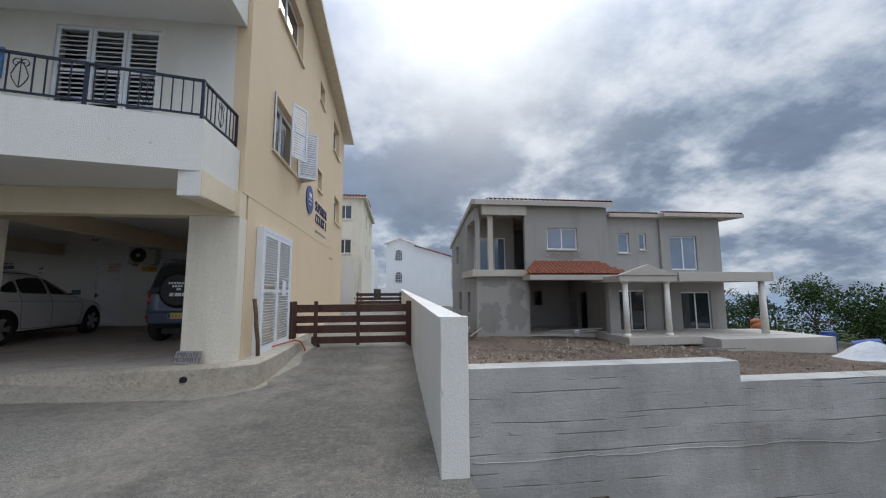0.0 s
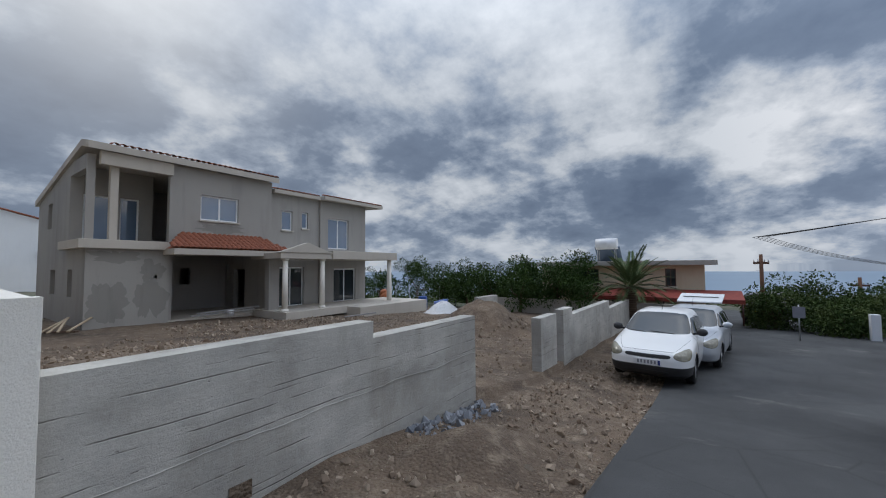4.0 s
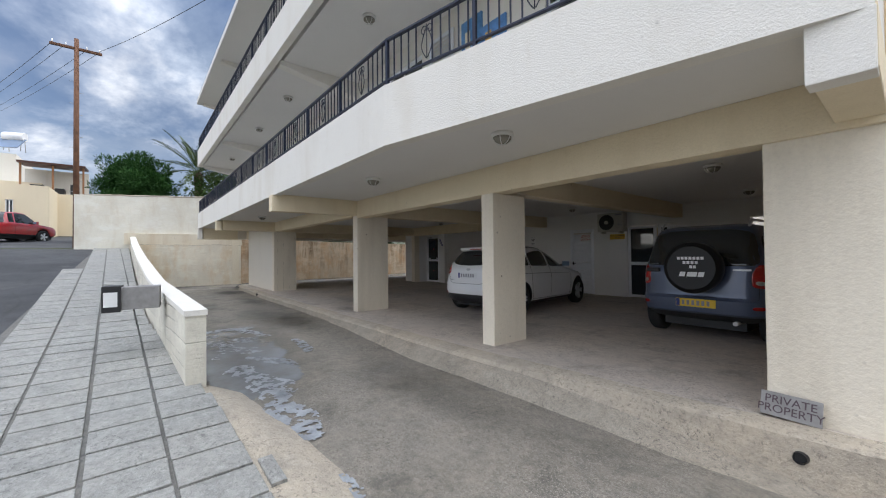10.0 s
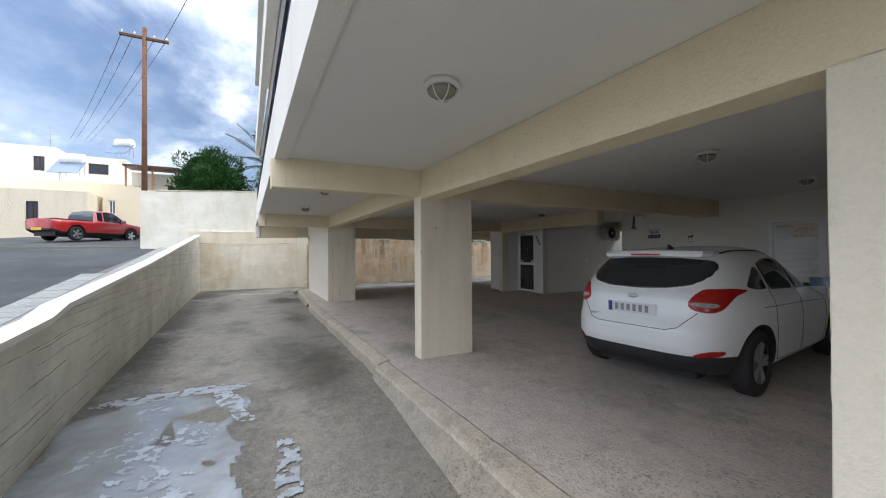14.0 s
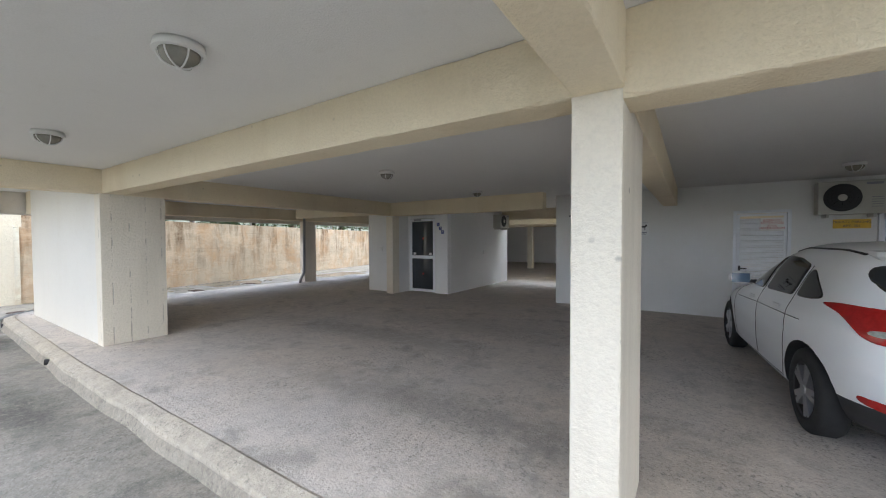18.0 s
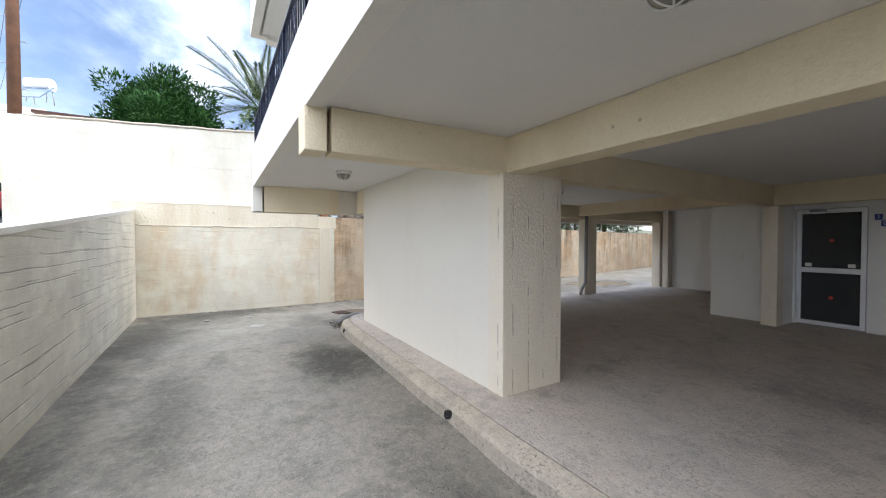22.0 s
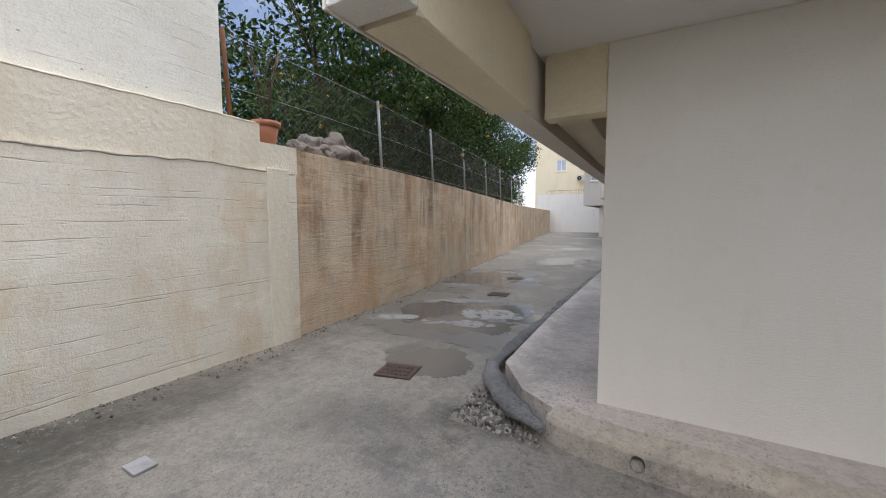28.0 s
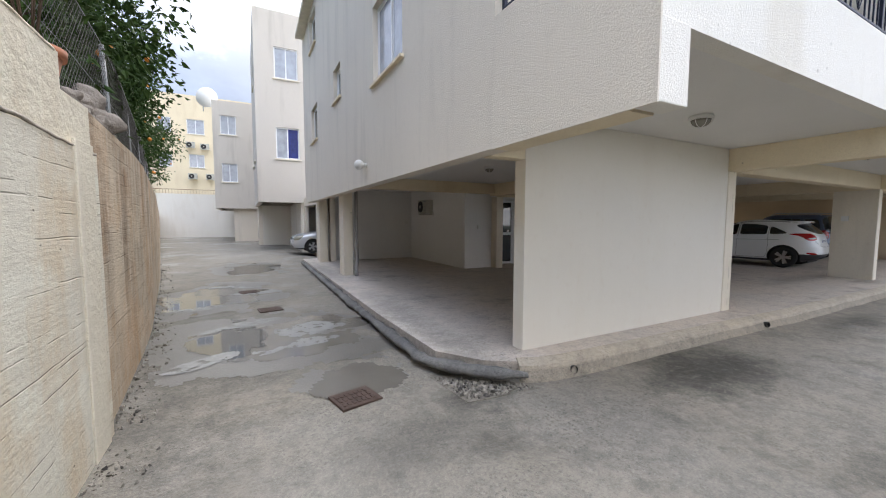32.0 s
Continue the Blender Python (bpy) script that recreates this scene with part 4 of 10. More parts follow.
# ---- apartment building: upper floors ----
SIDE_HOLES = [(7.97, 4.10, 9.9, 5.40), (7.97, 7.30, 10.1, 8.50), (12.5, 4.5, 13.2, 5.2), (12.5, 7.6, 13.3, 8.3), (15.3, 6.95, 16.8, 8.2), (15.9, 4.05, 17.3, 5.15)]
holed_wall("wall_east", 6.6, 18.25, CEIL, 9.35, -2.6, -2.35, SIDE_HOLES, M_PEACH, "x", label="peach stuccoed gable wall with small windows")
WEST_HOLES = [(8.5, 4.10, 10.0, 5.5), (12.7, 4.70, 13.55, 5.55), (16.2, 4.32, 17.4, 5.5), (8.5, 7.2, 10.0, 8.6), (12.7, 7.8, 13.55, 8.6), (16.2, 7.45, 17.4, 8.55)]
holed_wall("wall_west", 6.05, 19.3, WEST + 0.01, 9.35, -24.30, -24.08, WEST_HOLES, M_SIDE, "x", label="weathered off-white stuccoed alley wall")
FRONT_HOLES = [(-10.0, 3.05, -8.45, 5.5), (-5.5, 4.1, -3.85, 5.65), (-14.6, 3.05, -13.1, 5.5), (-19.5, 3.05, -18.0, 5.5), (-22.5, 3.05, -21.0, 5.5),
               (-10.0, 6.15, -8.45, 8.6), (-5.5, 7.2, -3.85, 8.7), (-14.6, 6.15, -13.1, 8.6), (-19.5, 6.15, -18.0, 8.6)]
holed_wall("wall_facade", -24.05, -2.6, CEIL + 0.2, 9.35, 6.6, 6.82, FRONT_HOLES, M_WHITE, label="white stuccoed facade behind the balconies")
tagged(box("wall_north", (-24.05, 18.05, CEIL + 0.2), (-2.6, 18.25, 9.35), M_SIDE), "stuccoed rear wall", "wall", kind="structure")
bm = bmesh.new()
add_prism(bm, [(-2.58, 6.6), (-24.1, 6.6), (-24.1, 4.56), (-19.1, 4.62), (-6.42, 4.76), (-2.58, 5.48)], 5.86, 6.08)
tagged(part("balcony_floor", bm, M_CEIL), "pale painted underside of the upper balcony", "balcony", kind="structure")
bm = bmesh.new()
add_prism(bm, [(-2.05, 6.3), (-24.5, 6.3), (-24.5, 4.35), (-6.42, 4.5), (-2.05, 5.4)], 9.0, 9.2)
tagged(part("roof_eave", bm, M_CEIL), "pale painted roof overhang", "roof", kind="structure")
bm = bmesh.new()
a = [bm.verts.new(p) for p in ((-1.95, 5.5, 9.95), (-1.95, 19.0, 8.6), (-24.6, 19.0, 8.6), (-24.6, 5.5, 9.95))]
b = [bm.verts.new(v.co + Vector((0, 0, 0.16))) for v in a]
bm.faces.new(a), bm.faces.new(b)
for i in range(4):
    bm.faces.new((a[i], a[(i + 1) % 4], b[(i + 1) % 4], b[i]))
bmesh.ops.recalc_face_normals(bm, faces=bm.faces[:])
tagged(part("roof", bm, M_EAVE), "sloping roof slab with cream edge", "roof", kind="structure")
box("room_floor", (-24.0, 6.85, 5.9), (-2.65, 18.0, 6.0), M_INNER)
box("room_core", (-23.0, 9.5, 3.2), (-4.0, 9.7, 9.0), M_INNER)
for ob in scene.objects:
    if ob.name.startswith("room_"):
        tagged(ob, "plain inner wall behind the windows", "wall", kind="structure")

tagged(box("wall_west_face", (-24.318, 4.345, WEST - 0.004), (-24.302, 6.06, 3.525), M_SIDE), "off-white stuccoed end of the balcony", "wall", kind="structure")
# ---- boundary walls ----
def top_slope(pts):
    return lambda x, y: lerp(x, pts)


LW = [(-27.5, 2.46), (-24, 2.13), (-20.0, 1.72), (-13.0, 1.12), (-11.1, 1.02), (-10.8, 0.93), (-7.4, 0.80)]
bm = bmesh.new()
line = [(-7.40, 2.76), (-10.9, 2.52), (-11.4, 2.47), (-16, 2.30), (-22, 2.10), (-27.5, 1.96)]
for (x0, y0), (x1, y1) in zip(line, line[1:]):
    n = max(1, int(abs(x1 - x0) / 1.2))
    for i in range(n):
        p, q = (x0 + (x1 - x0) * i / n, y0 + (y1 - y0) * i / n), (x0 + (x1 - x0) * (i + 1) / n, y0 + (y1 - y0) * (i + 1) / n)
        add_prism(bm, [p, q, (q[0], q[1] - 0.2), (p[0], p[1] - 0.2)], -0.8, top_slope(LW))
bmesh.ops.remove_doubles(bm, verts=bm.verts[:], dist=0.001)
lw = tagged(part("wall_low", bm, M_LOWWALL), "low board-marked concrete wall with a white painted top", "wall", kind="structure")
bm = bmesh.new()
top_line = [(-7.385, 2.76)] + line[1:]
for (x0, y0), (x1, y1) in zip(top_line, top_line[1:]):
    add_prism(bm, [(x0, y0 + 0.012), (x1, y1 + 0.012), (x1, y1 - 0.212), (x0, y0 - 0.212)], lambda x, y: lerp(x, LW) - 0.05, lambda x, y: lerp(x, LW) + 0.012)
part("coping", bm, M_WHITE, lw, "white painted top edge")
tagged(box("wall_end_lower", (-27.95, 1.7, -0.6), (-27.55, 6.86, 2.08), M_ENDWALL), "cream board-marked concrete retaining wall", "wall", kind="structure")
tagged(box("wall_end_ledge", (-27.98, 1.5, 2.08), (-27.58, 6.35, 2.66), M_ENDTOP), "rough cream rendered band of the retaining wall", "wall", kind="structure")
tagged(box("wall_end_step", (-27.98, 6.36, 2.08), (-27.6, 6.92, 2.44), M_ENDTOP), "rough cream rendered step of the retaining wall", "wall", kind="structure")


tagged(box("wall_end_joint", (-27.56, 6.40, -0.5), (-27.535, 6.74, 2.12), M_ENDTOP, bevel=0.008), "smooth pale cement strip over the joint of two walls", "wall", kind="structure")


def ridge(name, axis_y, x, z, amp, r, mat, label, slope=0.0):
    """A ragged lip of mortar along a joint."""
    bm = bmesh.new()
    pts = [Vector((x + 0.006 * noise.noise(Vector((y * 7, 2, 0))), y, z + slope * y + amp * noise.noise(Vector((y * 0.8, 5, z))) + amp * 0.4 * noise.noise(Vector((y * 5, 7, z))))) for y in steps(*axis_y, 0.07)]
    add_path(bm, pts, r, 6)
    tagged(part(name, bm, mat), label, "wall", kind="structure")


ridge("trim_ledge", (1.72, 6.84), -27.553, 2.07, 0.05, 0.012, M_KERB, "ragged mortar lip along the retaining wall")
ridge("trim_upper", (1.55, 6.3), -27.585, 2.655, 0.02, 0.012, M_ENDTOP, "rounded top edge of the rendered band")
ridge("trim_coping", (0.0, 5.9), -27.70, 4.50, 0.03, 0.04, M_KERB, "crumbling concrete top edge of the garden wall", 0.06)
bm = bmesh.new()
add_prism(bm, [(-27.68, -0.1), (-27.68, 5.95), (-28.0, 5.95), (-28.0, -0.1)], 1.6, lambda x, y: 4.52 + 0.06 * y)
tagged(part("wall_end_upper", bm, M_ENDUPPER), "tall cream rendered garden wall", "wall", kind="structure")
tagged(box("wall_end_side", (-28.0, -0.35, 1.4), (-27.66, 1.72, 4.5), M_ENDUPPER), "tall cream rendered garden wall end", "wall", kind="structure")
def alley_x(y):
    return lerp(y, [(6.9, -27.6), (9.9, -27.85), (16.8, -28.85), (46, -33.6)])


bm = bmesh.new()
ys = steps(6.85, 46.0, 1.2)
for a, b in zip(ys, ys[1:]):
    add_prism(bm, [(alley_x(a), a), (alley_x(b), b), (alley_x(b) - 0.35, b), (alley_x(a) - 0.35, a)], -0.6, lambda x, y: lerp(y, [(6.9, 2.42), (9.3, 2.42), (17, 2.3), (25, 2.2), (46, 2.3)]))
bmesh.ops.remove_doubles(bm, verts=bm.verts[:], dist=0.001)
tagged(part("wall_alley", bm, M_RUST), "rust-stained concrete retaining wall of the alley", "wall", kind="structure")
tagged(prism("garden", [(-27.75, 1.2), (-27.75, 6.9), (-28.0, 9.9), (-29.0, 16.8), (-33.75, 46), (-62, 46), (-62, 1.2)], -0.9, 2.14, M_FARLAND), "overgrown garden ground behind the retaining wall", "garden", kind="structure")
tagged(box("wall_alley_end", (-35, 46.0, -0.4), (-18, 46.3, 4.08), M_WHITE), "white wall closing the alley", "wall", kind="structure")
tagged(chipped("wall_white_end", (0.655, 3.285, -1.0), (0.905, 3.43, 0.872), M_WHITE, 0.06, 3.0), "ragged stuccoed end of the white boundary wall", "wall", kind="structure")
tagged(prism("wall_white", [(0.66, 3.42), (0.90, 3.42), (0.90, 34), (0.66, 34)], -1.0, lambda x, y: lerp(y, [(3.3, 0.86), (9.7, 0.82), (34, 1.3)]), M_WHITE), "white stuccoed boundary wall beside the drive", "wall", kind="structure")
CW = [(0.9, 0.38), (3.66, 0.42), (3.67, 0.19), (6.15, 0.21)]
bm = bmesh.new()
add_prism(bm, [(0.9, 3.40), (3.68, 3.40), (3.68, 3.65), (0.9, 3.65)], -1.7, 0.39)
add_prism(bm, [(3.68, 3.405), (6.12, 3.405), (6.12, 3.65), (3.68, 3.65)], -1.9, 0.19)
tagged(part("wall_grey", bm, M_GREYWALL), "new grey board-marked concrete wall with a step in its top", "wall", kind="structure")

# ---- balcony railings ----
def scroll_bm():
    """A wrought-iron lyre of two scrolls, 0.16 wide and 0.4 high."""
    bm = bmesh.new()
    for s in (-1, 1):
        pts = []
        for i in range(26):
            a = i / 25
            ang = math.tau * 1.15 * a
            r = 0.055 * (1 - a) + 0.012
            pts.append((s * (0.045 + r * math.cos(ang + math.pi) * 0.8), 0, 0.13 + r * math.sin(ang)))
        add_path(bm, pts[::-1], 0.006, 5)
        pts = [(s * (0.01 + 0.075 * math.sin(math.pi * i / 14) * (1 if i < 8 else 0.85)), 0, -0.19 + 0.34 * i / 14) for i in range(15)]
        add_path(bm, pts, 0.006, 5)
    add_path(bm, [(0, 0, -0.2), (0, 0, 0.2)], 0.006, 5)
    return bm


def railing(base_z, line, label):
    """A railing over the points of line: posts, two rails a bay, balusters and scrolls."""
    rail = empty("balcony_railing", (line[0][0], line[0][1], base_z), label=label, category="railing", group="balcony railings")
    o = Vector((line[0][0], line[0][1], base_z))
    bar = post = deco = None
    H = 0.62
    for (x0, y0), (x1, y1) in zip(line, line[1:]):
        a, b = Vector((x0, y0, base_z)) - o, Vector((x1, y1, base_z)) - o
        d, L = (b - a).normalized(), (b - a).length
        rz = math.degrees(math.atan2(d.y, d.x))
        for z, w, t in ((H - 0.02, 0.05, 0.028), (0.09, 0.04, 0.022)):
            bm = bmesh.new()
            add_box(bm, (0, -w / 2, z - t / 2), (L, w / 2, z + t / 2), 0.004, Matrix.Translation(a) @ pose(0, 0, 0, 0, 0, rz))
            part("rail", bm, M_RAIL, rail)
        bays = max(1, round(L / 1.45))
        for i in range(bays + 1):
            m = Matrix.Translation(a + d * (L * i / bays)) @ pose(0, 0, 0, 0, 0, rz)
            if post is None:
                bm = bmesh.new()
                add_box(bm, (-0.02, -0.02, 0), (0.02, 0.02, H), 0.004)
                post = part("post", bm, M_RAIL, rail)
                post.matrix_basis = m
            else:
                again(post, rail, m)
        n = round(L / 0.125)
        for i in range(1, n):
            s = L * i / n
            near = min(abs(s - L * k / bays) for k in range(bays + 1))
            mid = min(abs(s - L * (k + 0.5) / bays) for k in range(bays))
            if near < 0.05 or mid < 0.08:
                continue
            m = Matrix.Translation(a + d * s) @ pose(0, 0, 0, 0, 0, rz)
            if bar is None:
                bm = bmesh.new()
                add_box(bm, (-0.007, -0.007, 0.08), (0.007, 0.007, H - 0.03))
                bar = part("baluster", bm, M_RAIL, rail)
                bar.matrix_basis = m
            else:
                again(bar, rail, m)
        for k in range(bays):
            m = Matrix.Translation(a + d * (L * (k + 0.5) / bays) + Vector((0, 0, 0.345))) @ pose(0, 0, 0, 0, 0, rz)
            if deco is None:
                deco = part("scroll", scroll_bm(), M_RAIL, rail)
                deco.matrix_basis = m
            else:
                again(deco, rail, m)
    return rail


RAIL_LINE = [(-2.48, 6.5), (-2.50, 5.41), (-6.43, 4.60), (-19.1, 4.48), (-24.22, 4.43), (-24.22, 6.0)]
railing(3.52, RAIL_LINE, "dark blue wrought-iron railing with scrolls on the balcony parapet")
railing(6.62, RAIL_LINE, "dark blue wrought-iron railing with scrolls on the upper balcony")


# ---- windows, shutters and doors of the building ----
def louvre_leaf(w, h, parent, m, slat=0.055, tilt=38, name="leaf", frame_w=0.055, thick=0.032, blade=0.55):
    """One shutter leaf: frame and tilted slats, from its corner at the origin along x and z."""
    bm = bmesh.new()
    for lo, hi in (((0, 0), (frame_w, h)), ((w - frame_w, 0), (w, h)), ((frame_w, 0), (w - frame_w, frame_w)), ((frame_w, h - frame_w), (w - frame_w, h)), ((frame_w, h * 0.48), (w - frame_w, h * 0.48 + frame_w * 0.8))):
        add_box(bm, (lo[0], -thick / 2, lo[1]), (hi[0], thick / 2, hi[1]), 0.003)
    leaf = part(name, bm, M_SHUTTER, parent)
    leaf.matrix_basis = m
    bm = bmesh.new()
    z = frame_w + slat * 0.6
    while z < h - frame_w - slat * 0.4:
        if not h * 0.48 - slat * 0.4 < z < h * 0.48 + frame_w + slat * 0.3:
            add_box(bm, (frame_w, -slat * blade, -0.004), (w - frame_w, slat * blade, 0.004), 0, pose(0, 0, z, tilt))
        z += slat
    part("slats", bm, M_SHUTTER, leaf)
    return leaf


def window(name, u0, z0, u1, z1, plane, axis, out, label, depth=0.14, panes=2, sill=True, glassmat=None, bars=0, material=None):
    """A framed sliding window in a hole. axis x: the wall runs along y at x = plane; out: +1 or -1, the side it faces."""
    e = empty(name, ((plane, (u0 + u1) / 2, z0) if axis == "x" else ((u0 + u1) / 2, plane, z0)), label=label, category="window")
    w, h = u1 - u0, z1 - z0
    turn = Matrix.Rotation(radians(90 if axis == "x" else 0), 4, "Z")
    side = out if axis == "y" else -out
    f = 0.055
    mat = material or M_PVC

    def put(nm, bm, m, par=e):
        bm.transform(turn)
        return part(nm, bm, m, par)

    bm = bmesh.new()
    for lo, hi in (((-w / 2, 0), (-w / 2 + f, h)), ((w / 2 - f, 0), (w / 2, h)), ((-w / 2 + f, 0), (w / 2 - f, f)), ((-w / 2 + f, h - f), (w / 2 - f, h))):
        add_box(bm, (lo[0], -side * depth, lo[1]), (hi[0], -side * (depth - 0.06), hi[1]), 0.004)
    put("window_frame", bm, mat)
    for i in range(panes):
        a, b = -w / 2 + f + (w - 2 * f) * i / panes, -w / 2 + f + (w - 2 * f) * (i + 1) / panes
        d = depth - 0.012 - 0.022 * (i % 2)
        bm = bmesh.new()
        s = 0.035
        for lo, hi in (((a, f), (a + s, h - f)), ((b - s, f), (b, h - f)), ((a + s, f), (b - s, f + s)), ((a + s, h - f - s), (b - s, h - f))):
            add_box(bm, (lo[0], -side * d, lo[1]), (hi[0], -side * (d - 0.02), hi[1]), 0.002)
        sash = put("sash", bm, mat)
        bm = bmesh.new()
        add_box(bm, (a + s, -side * (d - 0.006), f + s), (b - s, -side * (d - 0.012), h - f - s))
        put("pane", bm, glassmat or M_GLASS, sash)
    if sill:
        bm = bmesh.new()
        add_box(bm, (-w / 2 - 0.06, -side * 0.02, -0.05), (w / 2 + 0.06, side * 0.06, 0.0), 0.006)
        put("window_sill", bm, M_CREAM)
    return e


M_CURTAIN = plain("pale_curtain_glass", (0.42, 0.45, 0.5), 0.12, vary=0.35, scale=3, spec=0.8)
M_BLUECURTAIN = plain("blue_curtain_glass", (0.02, 0.04, 0.22), 0.15, vary=0.5, scale=12, spec=0.8)
for i, (u0, z0, u1, z1) in enumerate(SIDE_HOLES):
    window("window_east", u0, z0, u1, z1, -2.352, "x", 1, "small white-framed window with a cream sill in the peach wall" if u1 - u0 < 1 else "white-framed sliding window with a cream sill in the peach wall", panes=1 if u1 - u0 < 1 else 2, depth=0.2)
for u0, z0, u1, z1 in WEST_HOLES:
    window("window_west", u0, z0, u1, z1, -24.302, "x", -1, "white-framed window set deep in the alley wall", panes=1 if u1 - u0 < 1 else 2, depth=0.16, glassmat=M_CURTAIN if u1 - u0 > 1.3 else None)
# folded shutters of the first-floor gable window
sh = empty("window_shutters", (-2.34, 8.0, 4.1), label="four white louvred shutter leaves folded open at a gable window", category="shutters")
for y, rz, z0, hh in ((7.95, 24, 0.02, 1.27), (8.42, -28, 0.02, 1.27), (9.9, -62, -0.02, 1.27), (10.18, 58, -0.02, 1.27)):
    louvre_leaf(0.5, hh, sh, pose(0.03 if y < 8.3 else (0.24 if y < 9 else (0.02 if y < 10 else 0.42)), y - 8.0, z0, 0, 0, rz + 90), 0.06, 60, blade=0.5)

# facade doors and shutters behind the railings
for u0, z0, u1, z1 in FRONT_HOLES:
    if u1 - u0 > 1.6:
        s = empty("window_shutters", ((u0 + u1) / 2, 6.6, z0), label="closed white louvred shutters of a bedroom window", category="shutters")
        for k in range(3):
            louvre_leaf((u1 - u0) / 3 - 0.01, z1 - z0, s, pose(u0 + (u1 - u0) * k / 3 - (u0 + u1) / 2 + 0.005, 0.05, 0), 0.085, 42, blade=0.42)
    else:
        window("balcony_door", u0, z0, u1, z1, 6.6, "y", -1, "white-framed sliding balcony door with dark glass", sill=False, depth=0.12)
for x, z, w, h in ((-7.78, 3.55, 0.7, 2.1), (-15.3, 3.4, 0.7, 2.1), (-20.2, 3.4, 0.7, 2.1)):
    s = empty("door_shutter", (x, 6.56, z - 0.45), label="white louvred shutter leaf folded against the facade", category="shutters")
    louvre_leaf(w, h, s, pose(-w / 2, 0, 0.3), 0.07, 40, blade=0.42)


def painting(x0, z0, x1, z1, cols, label):
    e = empty("wall_painting", ((x0 + x1) / 2, 6.585, z0), label=label, category="painting")
    w, h = x1 - x0, z1 - z0
    box("canvas", (-w / 2, -0.02, 0), (w / 2, 0.014, h), plain("canvas_" + label[:4], cols[0], 0.7, vary=0.4, scale=9), e, 0.003)
    for k, c in enumerate(cols[1:]):
        bm = bmesh.new()
        add_prism(bm, [(-w * 0.3 + k * w * 0.3, -0.026), (w * (-0.05 + k * 0.25), -0.026), (w * (-0.05 + k * 0.25), -0.021), (-w * 0.3 + k * w * 0.3, -0.021)], h * 0.12, h * (0.75 - 0.3 * k))
        part("painted_shape", bm, plain("painted_%d" % k, c, 0.7, vary=0.2), e)


painting(-7.22, 4.62, -6.72, 5.44, [(0.10, 0.28, 0.55), (0.75, 0.68, 0.5), (0.3, 0.45, 0.7)], "blue painting of a sailing boat hung on the facade")
painting(-6.74, 4.62, -6.2, 5.15, [(0.12, 0.30, 0.62), (0.72, 0.42, 0.10), (0.6, 0.25, 0.08)], "blue and orange beach painting leaning on the facade")

# ---- louvred meter cupboard, gate and what stands beside them ----
cup = empty("louvred_cupboard", (-2.35, 8.3, SLAB), label="white louvred double door of a wall cupboard with a small hatch", category="cupboard")
bm = bmesh.new()
for lo, hi in (((-0.98, 0), (-0.90, 2.38)), ((0.90, 0), (0.98, 2.38)), ((-0.90, 2.30), (0.90, 2.38)), ((-0.90, 0), (0.90, 0.06))):
    add_box(bm, (0.0, lo[0], lo[1]), (0.13, hi[0], hi[1]), 0.004)
part("door_frame", bm, M_SHUTTER, cup)
for y in (-0.90, 0.0):
    lf = louvre_leaf(0.895, 2.24, cup, pose(0.11, y, 0.06, 0, 0, 90), 0.055, -35, "door_leaf", 0.075)
box("hatch", (0.13, 0.28, 1.05), (0.15, 0.52, 1.38), M_SHUTTER, cup, 0.004, "small plain white hatch")
M_STICK = plain("weathered_stick", (0.16, 0.10, 0.065), 0.85, vary=0.5, scale=14, bumpy=0.5)
bm = bmesh.new()
add_path(bm, [(-2.16, 7.12, SLAB), (-2.17, 7.10, 0.25), (-2.19, 7.06, 0.5), (-2.20, 7.04, 0.75), (-2.22, 7.0, 0.98)], 0.035, 8)
for v in bm.verts:
    v.co += Vector([0.006 * noise.noise(v.co * 17 + Vector((k * 9, 0, 0))) for k in range(3)])
tagged(part("wooden_stick", bm, M_STICK), "weathered branch leaning on the wall beside the cupboard", "stick")
M_HOSE = plain("orange_hose", (0.50, 0.11, 0.03), 0.55, vary=0.2)
bm = bmesh.new()
add_path(bm, [(-2.24, 8.05, 0.0), (-2.05, 8.5, 0.03), (-1.98, 8.85, 0.03), (-1.91, 9.1, -0.03), (-1.86, 9.25, -0.18), (-1.83, 9.3, -0.31)], 0.017, 8)
tagged(part("garden_hose", bm, M_HOSE), "orange garden hose hanging over the kerb", "hose")


def wooden_gate(name, x0, x1, y, z0, boards, label, board_h=0.17, gap=0.085, foot=True):
    g = empty(name, ((x0 + x1) / 2, y, z0), label=label, category="gate")
    w = x1 - x0
    z = 0.1
    for i in range(boards):
        box("board", (-w / 2 + (0.45 if i == 0 and foot else 0), -0.02, z), (w / 2, 0.02, z + board_h * (1.0 + 0.12 * (i % 2))), M_BROWN, g, 0.006)
        z += board_h + gap
    for k in ((-w / 2 + 0.05, -w / 2 + 0.55, -w / 2 + w * 0.55, w / 2 - 0.06) if foot else (-w / 2 + 0.1, w / 2 - 0.1)):
        box("upright", (k - 0.045, -0.07, 0.06), (k + 0.045, -0.022, z + 0.02), M_BROWN, g, 0.006)
    if foot:
        bm = bmesh.new()
        add_tube(bm, (-w / 2 + 0.62, -0.05, 0.05), (-w / 2 + 0.62, 0.01, 0.05), 0.05, sides=14)
        add_box(bm, (-w / 2 + 0.6, -0.04, 0.05), (-w / 2 + 0.64, 0.0, 0.12))
        part("gate_wheel", bm, M_BLACK, g)
    return g


